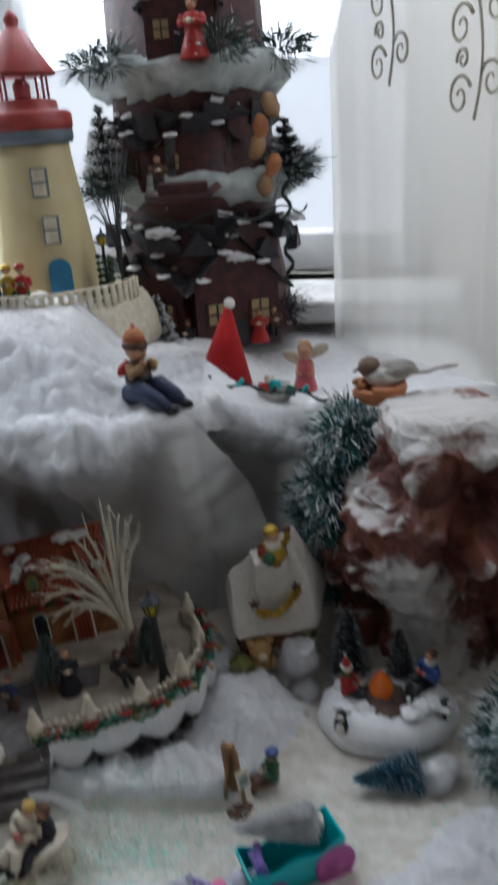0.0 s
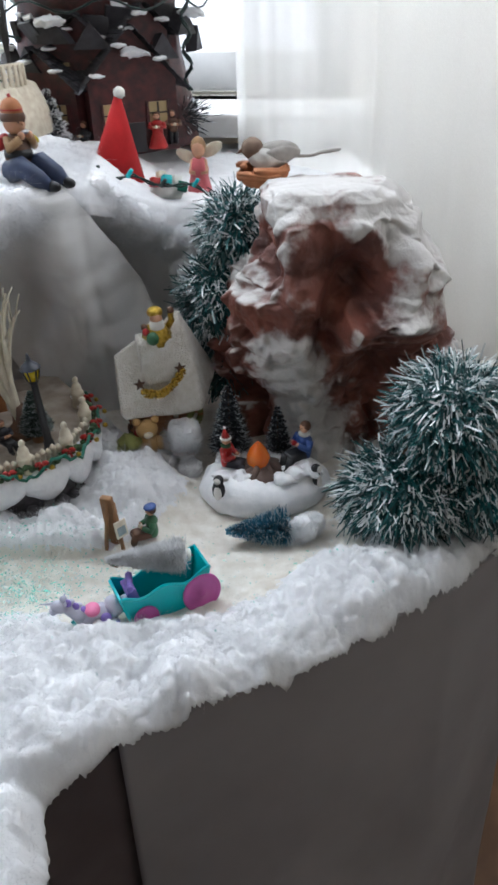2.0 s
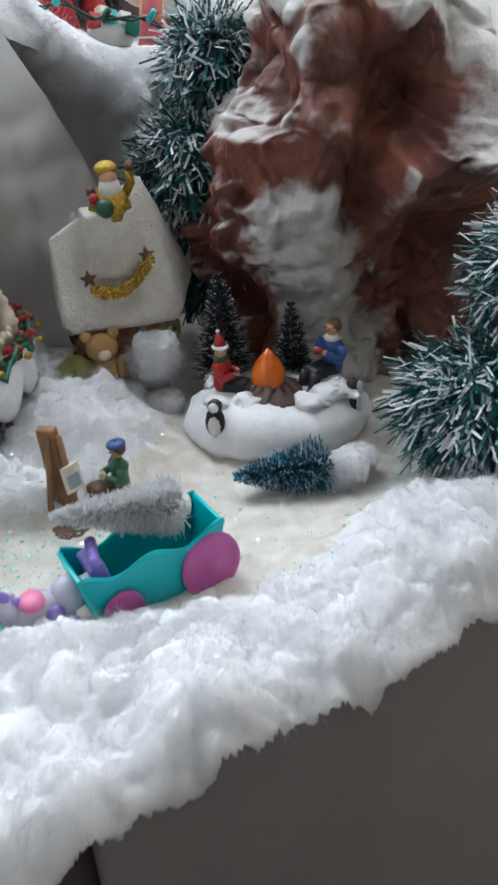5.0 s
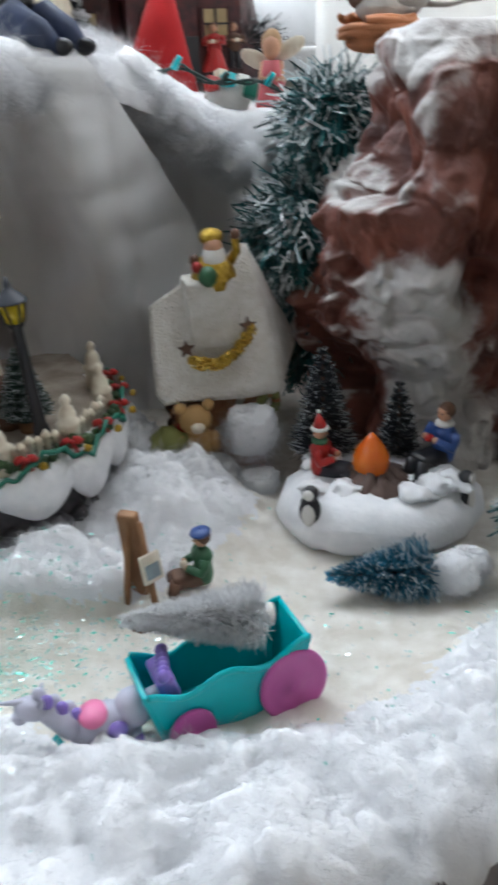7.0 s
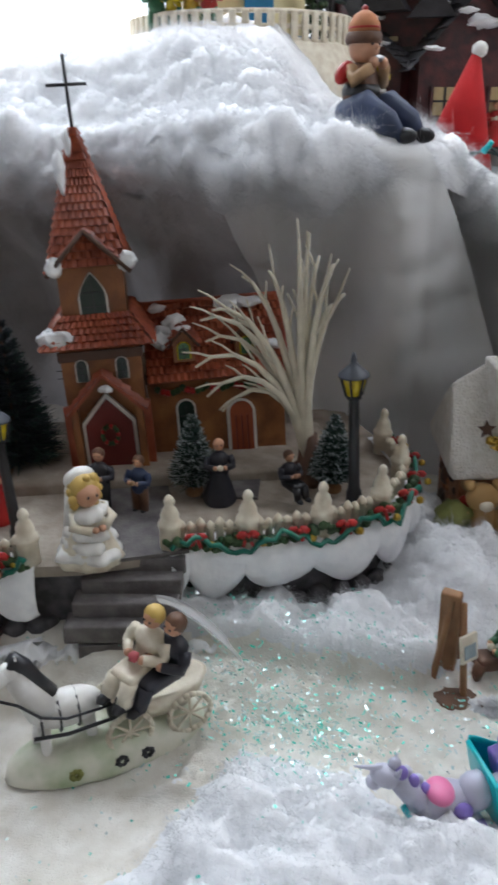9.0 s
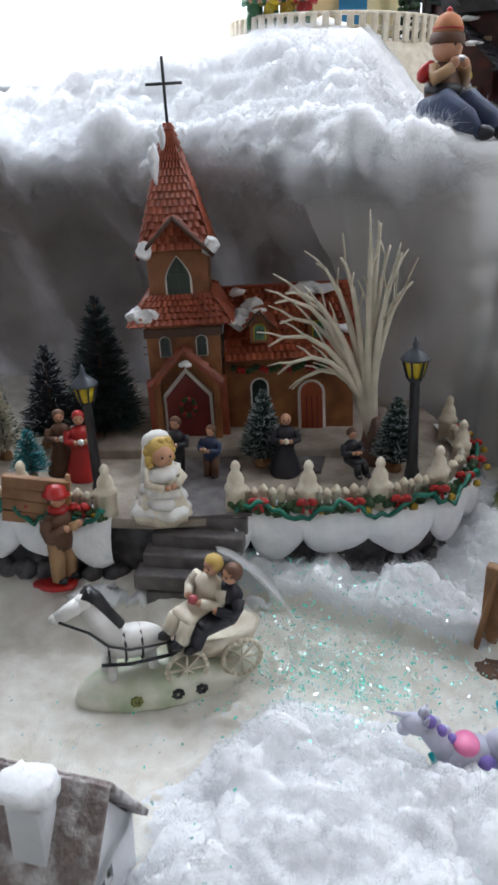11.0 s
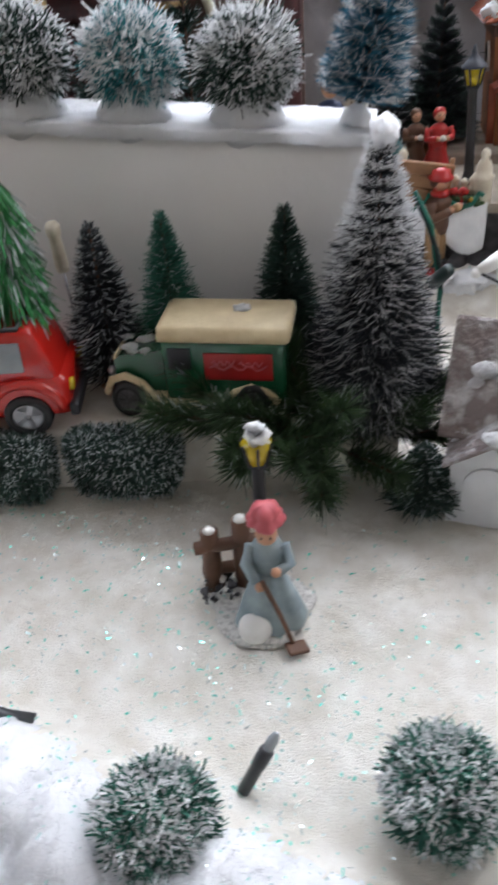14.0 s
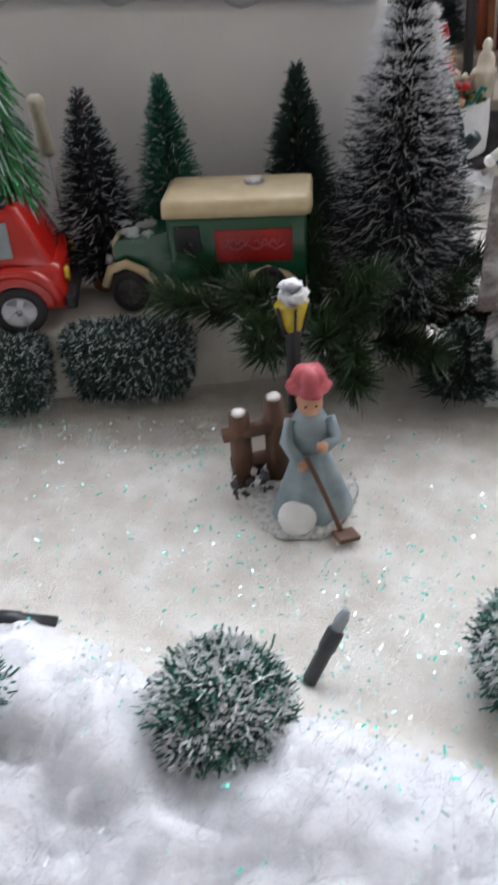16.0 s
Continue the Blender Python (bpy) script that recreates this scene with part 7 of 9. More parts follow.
for x in (-0.0335, 0.0285):
    for s in (-1, 1):
        wheel(tr, (x, s * 0.0150, 0.0082), 0.0082, 0.0050, 0 if s < 0 else 180, 8)
for s in (-1, 1):
    B().box(M["black"], (0.0110, 0.001, 0.0095), (-0.0055, s * 0.0152, 0.0275), bevel=0.0003).out("cab_window", tr)
    sg = B().box(M["red"], (0.0325, 0.0008, 0.0120), (0.0225, s * 0.0155, 0.0245), bevel=0.0003).out("sign_panel", tr, "red sign panel with a pale flourish")
    lg = B()
    for a0, a1, zz in ((0.009, 0.036, 0.0), (0.010, 0.021, 0.0022), (0.023, 0.034, 0.0018)):
        lg.tube(M["rose"], [(a0 + (a1 - a0) * k / 12, s * 0.0161, 0.0242 + zz + 0.0011 * math.sin(k * 1.7)) for k in range(13)], 0.00042, seg=4)
    lg.out("flourish", sg)
B().box(M["black"], (0.001, 0.022, 0.008), (-0.0143, 0, 0.0305)).out("windscreen", tr)
for s in (-1, 1):
    B().ball(M["steel"], 0.0022, (-0.042, s * 0.009, 0.0185), 2).out("headlight", tr)
for x, y, r, sd in ((-0.033, -0.006, 0.0030, 1), (-0.027, 0.002, 0.0034, 2), (0.022, 0.004, 0.003, 3), (-0.024, -0.0100, 0.0022, 5), (-0.037, 0.004, 0.0022, 6), (-0.030, -0.0100, 0.0020, 7)):
    z = 0.0275 if x < 0 else 0.0415
    b = B().ball(M["cotton"], (r * 1.4, r, r * 0.4), (x, y, z), 3)
    b.warp(0.0014, 420, sd)
    b.out("snow_dust", tr)

RC = TE @ pose(-0.097, 0.014, T + 0.001, 0, 0, 2) @ Matrix.Diagonal((1.02, 1.02, 0.94, 1))
rc = thing("red_car", "glossy red toy jeep carrying a tree", "toy car", RC)
B().box(M["car_red"], (0.092, 0.040, 0.020), (0, 0, 0.0185), bevel=0.004).out("car_body", rc)
B().box(M["car_red"], (0.076, 0.037, 0.026), (0.006, 0, 0.0385), bevel=0.003, taper=(0.74, 0.86)).out("cabin", rc)
for s in (-1, 1):
    B().box(M["grey_glass"], (0.023, 0.001, 0.0140), (0.018, s * 0.01835, 0.0395), (-6.5 * s * -1, 0, 0), bevel=0.0006).out("side_window", rc)
    for x in (-0.028, 0.027):
        ar = B().tube(M["car_red"], [(x + 0.0155 * math.cos(a), s * 0.0195, 0.0115 + 0.0155 * math.sin(a)) for a in (k * math.pi / 10 for k in range(11))], 0.0026, seg=6)
        ar.out("wheel_arch", rc)
        wheel(rc, (x, s * 0.0190, 0.0104), 0.0104, 0.0065, 0 if s < 0 else 180, 5)
B().box(M["black"], (0.004, 0.042, 0.006), (0.047, 0, 0.012), bevel=0.001).out("bumper", rc)
B().box(M["black"], (0.004, 0.042, 0.006), (-0.047, 0, 0.012), bevel=0.001).out("bumper", rc)
for s in (-1, 1):
    B().cone(M["yellow_glass"], 0.003, 0.003, (0.046, s * 0.014, 0.022), (0.0475, s * 0.014, 0.022), 12).out("lamp", rc)
B().tube(M["black"], [(-0.006, -0.017, 0.053), (0.030, -0.017, 0.053), (0.030, 0.017, 0.053), (-0.006, 0.017, 0.053), (-0.006, -0.017, 0.053)], 0.0012, seg=5).out("roof_rack", rc)
gt = thing("bright_tree", "bright green plastic tree on the red car", "tree", RC @ pose(0.020, 0.006, 0.052, 0, 6, 0) @ Matrix.Scale(0.84, 4))
rngn = np.random.RandomState(4)
n_ = 1500
zz = rngn.rand(n_) * 0.062
aa = rngn.rand(n_) * 6.283
rr = 0.026 * (1 - zz / 0.075)
bristles("foliage", np.stack([rr * 0.5 * np.cos(aa), rr * 0.5 * np.sin(aa), zz + 0.012], 1), np.stack([0.45 * np.cos(aa), 0.45 * np.sin(aa), -0.9 + 0.3 * rngn.rand(n_)], 1), 0.026, 0.0013, rngn.rand(n_) < 0.30, [M["grass_green"], M["bristle_frost"]], gt, 6)
B().cone(M["brown"], 0.003, 0.001, (0, 0, 0), (0, 0, 0.06), 6).out("trunk", gt)
cd = B().lathe(M["cream"], [(0.0035, 0), (0.004, 0.004), (0.0032, 0.020), (0.004, 0.022), (0.0042, 0.026), (0.003, 0.028)], seg=12)
tagged(cd.out("gilt_ornament", label="small gilt stick ornament behind the car", at=TE @ pose(-0.056, 0.052, 0.073, 8, 0, 0) @ Matrix.Scale(0.85, 4)), category="ornament")
B().tube(M["steel"], [(0, 0, 0), (0, 0, -0.062)], 0.0008).out("stem", bpy.data.objects["gilt_ornament"])

TT = "trees behind the vehicles"
brush_tree(TE @ pose(-0.037, 0.036, T), 0.080, 0.0195, 5200, [M["bristle_black"], M["bristle_frost"]], 0.36, "dark frosted tree against the white block", 71, tiers=18, group=TT, width=0.0005, up=0.1)
brush_tree(TE @ pose(-0.006, 0.038, T), 0.082, 0.0175, 4600, [M["bristle_mid"], M["bristle_frost"]], 0.16, "slim green tree against the white block", 72, group=TT, width=0.0005)
brush_tree(TE @ pose(0.047, 0.036, T), 0.082, 0.0185, 4600, [M["bristle_green"], M["bristle_frost"]], 0.05, "dark green pointed tree behind the van", 73, group=TT, width=0.0005)
brush_tree(TE @ pose(0.083, 0.009, 0.008), 0.128, 0.0295, 20000, [M["bristle_black"], M["bristle_white"]], 0.22, "large dark tree heavily frosted, with a white cotton tip", 74, tiers=22, width=0.0005, cap=True, group=TT, top_frost=1.1, power=0.75, up=0.08)
WB = [M["bristle_green"], M["bristle_white"]]
TB = [M["bristle_teal"], M["bristle_white"]]
for i, u in enumerate((0.040, -0.012, -0.063, -0.114)):
    bush_ball(BL @ pose(u, 0.072, 0.120), 0.0200, 9500, WB if i != 1 else TB, 1.0, "round snow-frosted bush in a cotton collar", 80 + i, 0.0075, "round_bush", "bushes on the white block", True)
brush_tree(BL @ pose(0.087, 0.073, 0.120, 0, 8, 0), 0.098, 0.0170, 8500, [M["bristle_blue"], M["bristle_white"]], 0.40, "teal-blue frosted tree in a cotton collar", 85, tiers=12, stand="cotton", stand_h=0.018, power=0.7, width=0.0006, top_frost=0.4)


# clipped hedges in front of the terrace
def hedge(m, size, seed):
    h_ = thing("hedge", "clipped dark green hedge dusted with snow", "hedge", m, "hedges before the terrace")
    sx, sy, sz = size
    B().box(M["bristle_green"], (sx * 0.76, sy * 0.8, sz * 0.84), (0, 0, sz * 0.5), bevel=0.006, taper=(1.0, 1.0)).out("core", h_)
    rg = np.random.RandomState(seed)
    n = 9500
    p = rg.normal(size=(n, 3)) * np.array((1, 0.8, 0.9))
    p = p / (np.abs(p) ** 6).sum(1, keepdims=True) ** (1 / 6) * 0.47
    q = p * np.array((sx, sy, sz)) * (1 + 0.06 * (vnoise(p[:, 0] * 14, p[:, 1] * 14, p[:, 2] * 14, seed) - 0.5)[:, None]) + np.array((0, 0, sz * 0.5))
    q[:, 0] *= 0.86 + 0.16 * np.clip(q[:, 2] / sz, 0, 1)
    way = p * 2 + rg.normal(size=(n, 3)) * 0.9
    bristles("leaves", q, way, 0.0032, 0.0006, rg.rand(n) < 0.34, [M["bristle_green"], M["bristle_frost"]], h_, seed, bend=0.4)
    return h_


hedge(TE @ pose(-0.029, -0.013, G + 0.008, 0, 0, -6), (0.051, 0.016, 0.029), 91)
hedge(TE @ pose(-0.086, -0.010, G + 0.006, 0, 0, -6), (0.050, 0.016, 0.030), 92)

# pine boughs at the terrace's end
rng = random.Random(12)
for i, (u, v_, z, rz, tilt, ln) in enumerate(((0.022, -0.006, 0.018, 150, 45, 0.036), (0.034, -0.010, 0.008, 250, 25, 0.036), (0.050, -0.006, 0.016, 300, 40, 0.040), (0.064, -0.004, 0.012, 340, 25, 0.042),
                                          (0.080, -0.004, 0.010, 10, 30, 0.040), (0.044, -0.002, 0.022, 90, 60, 0.032), (0.070, 0.004, 0.022, 45, 50, 0.036), (0.092, 0.0, 0.006, 345, 8, 0.036), (0.058, -0.014, 0.002, 265, 10, 0.030), (0.030, 0.0, 0.020, 120, 35, 0.034), (0.040, -0.006, 0.014, 210, 40, 0.034), (0.056, -0.004, 0.020, 130, 55, 0.036), (0.076, -0.002, 0.018, 80, 60, 0.036), (0.086, 0.004, 0.016, 30, 45, 0.036), (0.048, -0.010, 0.006, 285, 20, 0.034), (0.070, -0.010, 0.004, 300, 15, 0.034), (0.026, -0.010, 0.010, 260, 35, 0.030), (0.018, -0.010, 0.022, 195, 25, 0.034), (0.030, -0.014, 0.016, 330, 20, 0.036), (0.046, -0.012, 0.020, 200, 30, 0.034), (0.060, -0.012, 0.018, 20, 25, 0.038), (0.074, -0.012, 0.014, 160, 25, 0.036), (0.088, -0.008, 0.014, 190, 30, 0.034), (0.054, -0.016, 0.010, 250, 30, 0.030))):
    bo = thing("pine_bough", "dark green artificial pine bough with long needles", "pine bough", TE @ pose(u, v_, z, 0, 0, rz) @ pose(0, 0, 0, 0, -tilt, 0), "pine boughs at the terrace")
    B().tube(M["brown"], [(-0.004, 0, 0), (ln * 0.5, 0, 0.001), (ln, 0, 0)], 0.0011, 0.0006).out("twig", bo)
    rg = np.random.RandomState(100 + i)
    n = 620
    s = rg.rand(n)
    a = rg.rand(n) * 6.283
    bristles("needles", np.stack([s * ln, 0 * s, 0 * s], 1), np.stack([1.15 + 0 * s, np.cos(a), np.sin(a)], 1) + 0.25 * rg.normal(size=(n, 3)), 0.0125 * (0.6 + 0.6 * rg.rand(n)), 0.00055, rg.rand(n) < 0.05, [M["needle"], M["bristle_frost"]], bo, i, bend=0.12)

# ---- girl figurine with lamp and fence ----
WO = pose(-0.2355, 0.1425, G)
wgt = B().lathe(M["speckle"], [(0.020, 0.0012), (0.0185, 0.0028), (0.011, 0.0042), (0.001, 0.0045)], seg=48, wob=0.06)
wgt.warp(0.0014, 260, 1)
tagged(wgt.out("figurine_plate", label="small grey snowy base under the figurine", at=WO @ pose(-0.004, 0.004, -0.001)), category="base")
ws = B()
ws.lathe(M["grey_dress"], [(0.0122, 0.002), (0.0126, 0.004), (0.0092, 0.015), (0.0060, 0.024), (0.0052, 0.026)], seg=48, wob=0.095, seed=9)
ws.lathe(M["grey_dress"], [(0.0052, 0.025), (0.0058, 0.030), (0.0064, 0.036), (0.0042, 0.0405), (0.0020, 0.0415)], seg=18, squash=(1, 0.78))
for s in (-1, 1):
    ws.tube(M["grey_dress"], [(s * 0.0056, 0, 0.0375), (s * 0.0078, -0.003, 0.031), (s * 0.0042, -0.0075, 0.0290 + 0.003 * s)], 0.0025, 0.0020, 8).ball(M["skin"], 0.0021, (s * 0.0030, -0.0088, 0.0290 + 0.0035 * s), 1)
ws.ball(M["skin"], (0.0042, 0.0044, 0.0052), (0, -0.0015, 0.0448)).ball(M["brown"], (0.0046, 0.0036, 0.0050), (0, 0.0018, 0.0455)).lathe(M["rose"], [(0.0050, 0.0490), (0.0066, 0.0488), (0.0064, 0.0500), (0.0044, 0.0508), (0.0050, 0.0530), (0.0040, 0.0552), (0.0018, 0.0564), (0.0004, 0.0566)], seg=48, wob=0.10, seed=2, squash=(1.05, 1.0)).ball(M["black"], 0.0005, (-0.0016, -0.0057, 0.0455), 1).ball(M["black"], 0.0005, (0.0016, -0.0057, 0.0455), 1)
ws.tube(M["brown"], [(-0.002, -0.0105, 0.030), (0.004, -0.012, 0.014), (0.008, -0.015, 0.003)], 0.0009).box(M["brown"], (0.008, 0.0055, 0.0018), (0.0095, -0.0165, 0.0022), (0, 12, 25), bevel=0.0005)
tagged(ws.out("shovel_figurine", label="figurine in a grey dress and rose hat with shovel", at=WO @ pose(0.002, 0.002, 0, 0, 0, 22)), category="figurine")
tagged(B().ball(M["white_paint"], (0.0064, 0.0064, 0.0058), (0, 0, 0.0055), 3).out("snowball", label="smooth white snowball before the figurine", at=WO @ pose(0.0005, -0.0090, 0)), category="snowball")
lp2 = lamp_post(WO @ pose(-0.009, 0.021, 0), 0.077, "dark lamp post with yellow lantern and a snow cap", snow=True, thick=1.55)
lp2["group"] = "lamp posts on the table"
fp = thing("log_fence", "short brown log fence tipped with snow", "fence", WO @ pose(-0.018, 0.010, 0, 0, 0, 25))
for x, h_, r in ((-0.007, 0.031, 0.0036), (0.005, 0.036, 0.0036)):
    B().cone(M["brown"], r * 1.1, r, (x, 0, 0), (x, 0, h_), 9).out("post", fp)
    B().ball(M["white_paint"], (r * 0.7, r * 0.7, r * 0.4), (x, 0, h_ + 0.0005), 2).out("post_snow", fp)
B().cone(M["brown"], 0.0026, 0.0026, (-0.013, -0.001, 0.0235), (0.014, -0.001, 0.0275), 8).cone(M["brown"], 0.0024, 0.0026, (-0.011, 0.001, 0.010), (0.012, 0.001, 0.013), 8).out("rail", fp)
sb = B()
for k in range(60):
    sb.ball(M["stone_dark" if k % 3 else "white_paint"], 0.0013 + 0.0006 * math.sin(k), (-0.005 + 0.006 * math.sin(k * 2.4), -0.004 + 0.005 * math.cos(k * 1.7), 0.004 + 0.004 * math.sin(k * 0.9)), 1)
sb.warp(0.001, 350, 3)
sb.out("shrub", fp, "dark shrub at the post")

# ---- foreground bushes, teal trees, light bulbs ----
FB = [M["bristle_mid"], M["bristle_white"]]
for i, (x, y, r) in enumerate(((-0.228, 0.051, 0.0180), (-0.158, 0.092, 0.0180), (-0.294, 0.030, 0.0180), (-0.356, 0.008, 0.0180))):
    bush_ball(pose(x, y, G + 0.001, rng.uniform(-10, 10), 0, 40 * i), r * 0.96, 12000, FB, 0.86, "round green bush with heavy snow frosting", 110 + i, 0.0038, "frosted_bush", "bushes along the front edge", flat=1.12, thin=0.0006)
brush_tree(pose(-0.0925, 0.183, G, -9, 9, 0), 0.057, 0.0135, 15000, [M["aqua"], M["bristle_white"]], 0.48, "pale teal frosted tree in the cotton wool", 121, stand="white_paint", power=0.80, group="teal trees at the edge", width=0.0005, solid=0.74)
brush_tree(pose(-0.108, 0.112, G, 0, 0, 0), 0.040, 0.0085, 9000, [M["bristle_frost"], M["bristle_white"]], 0.8, "pale grey snow-covered tree at the front edge", 123, stand="white_paint", power=0.9, width=0.0005, solid=0.7)
brush_tree(pose(-0.0735, 0.155, G, -9, 11, 0), 0.058, 0.0160, 15000, [M["bristle_blue"], M["bristle_white"]], 0.62, "blue frosted tree in the cotton wool", 122, stand="white_paint", power=0.80, group="teal trees at the edge", width=0.0005, solid=0.74)


def led(m, label):
    t = thing("light_bulb", label, "light bulb", m, "bulbs of the light string")
    B().lathe(M["led_dark"], [(0.0026, 0), (0.0027, 0.010), (0.0031, 0.0105), (0.0031, 0.016), (0.0026, 0.0165)], seg=14).out("socket", t)
    B().lathe(M["grey_glass"], [(0.0022, 0.0165), (0.0023, 0.020), (0.0014, 0.0222), (0.0002, 0.0226)], seg=12).out("bulb", t, "clear unlit bulb")
    return t


led(pose(-0.214, 0.076, G + 0.002, -32, 22, 0) @ Matrix.Diagonal((0.78, 0.78, 1, 1)), "dark socket with a clear unlit bulb in the snow")
led(pose(-0.066, 0.232, G + 0.018, 60, 35, 0), "dark socket with unlit bulb in the cotton wool")
led(pose(-0.287, 0.070, G + 0.006, 20, -78, 0), "dark socket with unlit bulb lying in the snow")
led(pose(0.128, 0.402, G + 0.002, 70, 20, 40), "dark socket with unlit bulb in the snow")
led(pose(-0.310, 0.060, G + 0.003, 30, -80, 0), "dark socket with unlit bulb lying in the snow")
# ---- swing with figure on its block, dark chalet behind ----
sg_ = thing("swing", "white wire swing frame on a pale wooden board", "swing", pose(-0.312, 0.420, 0.070, 0, 0, 10))
B().box(M["pale_wood"], (0.060, 0.030, 0.004), (0, 0, 0.002), (0, 0, 0), bevel=0.0008).out("board", sg_)
for y in (-0.003, 0.004):
    B().tube(M["white_paint"], [(0.016, y, 0.004), (0.028, y, 0.052), (0.014, y, 0.088), (-0.010, y, 0.140)], 0.0022, seg=6).out("frame_leg", sg_, "bent white wire leg")
# added support, itself unseen, in the same shade-darkened grey
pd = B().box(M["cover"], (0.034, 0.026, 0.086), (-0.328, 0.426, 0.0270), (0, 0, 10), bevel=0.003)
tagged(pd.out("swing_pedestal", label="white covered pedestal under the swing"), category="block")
figure("swing_figurine", "seated doll figurine in dark blue overalls", pose(-0.309, 0.424, 0.073, 0, 0, 20), 0.064, "navy", seated=True, legs="navy", hair="tan", held="tan")
bq = B().ball(M["tan"], (0.015, 0.008, 0.009), (0, 0, 0), 2, (0, -30, 0)).ball(M["yellow_glass"], (0.008, 0.006, 0.006), (0.012, 0, 0.009), 2).ball(M["white_paint"], 0.0055, (0.018, 0, 0.013), 2)
tagged(bq.out("hanging_ornament", label="tan and yellow ornament hung on the swing frame", at=pose(-0.308, 0.421, 0.172)), category="ornament")
pts = [(-0.226, 0.300, 0.098), (-0.219, 0.300, 0.086), (-0.213, 0.298, 0.072), (-0.210, 0.296, 0.056), (-0.211, 0.292, 0.040), (-0.217, 0.286, 0.026), (-0.228, 0.278, 0.016), (-0.236, 0.272, 0.014)]
tw = thing("light_string", "dark green twisted light string wire over the block", "light string")
B().tube(M["wire_dark"], pts, 0.0013).tube(M["wire_green"], [(x + 0.0016 * math.sin(i * 2), y, z + 0.0016 * math.cos(i * 2)) for i, (x, y, z) in enumerate(pts)], 0.0012).out("wire", tw)
for p in ((-0.214, 0.296, 0.060), (-0.226, 0.280, 0.014)):
    B().cone(M["wire_dark"], 0.0035, 0.0028, p, (p[0] + 0.008, p[1] - 0.006, p[2] + 0.010), 9).out("socket", tw)

CHL = TE @ pose(-0.100, 0.215, 0.02, 0, 0, -6)
chl = thing("dark_chalet", "dark brown chalet with snowy roof edge behind the bushes", "house", CHL)
B().box(M["dark_house"], (0.15, 0.08, 0.16), (0, 0.03, 0.08)).out("wall", chl)
for i in range(9):
    B().cone(M["dark_house"], 0.008, 0.008, (-0.078, -0.012, 0.012 + 0.0165 * i), (0.078, -0.012, 0.012 + 0.0165 * i), 8).out("log", chl)
for s in (-1, 1):
    B().box(M["dark_roof"], (0.115, 0.12, 0.008), (s * 0.045, 0.02, 0.192), (0, s * 33, 0), bevel=0.002).out("roof_panel", chl)
    lump = B().ball(M["porcelain_snow"], (0.026, 0.006, 0.006), (s * 0.070, -0.040, 0.178), 3, (0, s * 33, 0))
    lump.warp(0.005, 110, s + 3)
    lump.out("roof_snow", chl)
B().box(M["lit_pane"], (0.026, 0.003, 0.026), (0.0, -0.0215, 0.12), bevel=0.0006).out("window", chl)
B().tube(M["pale_wood"], [(-0.085, -0.05, 0.140), (-0.02, -0.055, 0.150), (0.04, -0.05, 0.151)], 0.0022).out("beam", chl, "pale yellow beam")
ev = [M["bristle_green"], M["bristle_frost"]]
for i, (x, y, h_, r_) in enumerate(((0.055, -0.052, 0.165, 0.030), (0.015, -0.055, 0.140, 0.030), (-0.035, -0.052, 0.145, 0.032), (-0.085, -0.05, 0.15, 0.034))):
    brush_tree(CHL @ pose(x, y, -0.034), h_, r_, 1500, ev, 0.45, "snowy evergreen before the dark chalet", 130 + i, tiers=9, width=0.0018, group="evergreens at the chalet")

# ---- upper shelf: boy, gnome, gifts, tower, lighthouse ----
BO = pose(-0.073, 0.671, 0.246, 0, 0, 50) @ Matrix.Diagonal((0.72, 0.86, 0.84, 1.0))
bo_ = B()
for s in (-1, 1):
    bo_.tube(M["jeans"], [(s * 0.012, 0.004, 0.014), (s * 0.016, -0.018, 0.021), (s * 0.015 + 0.008, -0.030, 0.010), (s * 0.013 + 0.016, -0.033, -0.002)], 0.0122, 0.0098, 12)
    bo_.ball(M["black"], (0.007, 0.011, 0.006), (s * 0.012 + 0.016, -0.041, 0.001), 2)
bo_.ball(M["jeans"], (0.020, 0.014, 0.012), (0, 0.004, 0.014), 2).lathe(M["brown"], [(0.015, 0.018), (0.017, 0.028), (0.015, 0.042), (0.009, 0.050), (0.004, 0.052)], seg=20, squash=(1, 0.8))
bo_.lathe(M["black"], [(0.0165, 0.026), (0.0175, 0.032), (0.016, 0.036)], seg=20, squash=(1, 0.82))
for s in (-1, 1):
    bo_.tube(M["tan"], [(s * 0.014, 0, 0.046), (s * 0.020, -0.006, 0.038), (s * 0.008, -0.015, 0.047)], 0.0058, 0.0045, 8).ball(M["skin"], 0.0042, (s * 0.006, -0.015, 0.050), 2)
bo_.ball(M["steel"], (0.007, 0.0025, 0.0025), (0, -0.0155, 0.053), 2)
for s in (-1, 1):
    bo_.ball(M["black"], 0.0013, (s * 0.0042, -0.0120, 0.0625), 1)
bo_.ball(M["skin"], (0.002, 0.0025, 0.002), (0, -0.013, 0.0605), 1)
bo_.ball(M["red"], (0.012, 0.005, 0.006), (0.016, 0.004, 0.046), 2, (0, 30, 0)).ball(M["yellow_glass"], (0.009, 0.004, 0.004), (0.020, -0.006, 0.044), 2, (0, 30, 0)).ball(M["red"], (0.012, 0.005, 0.007), (-0.017, 0.004, 0.044), 2, (0, -30, 0))
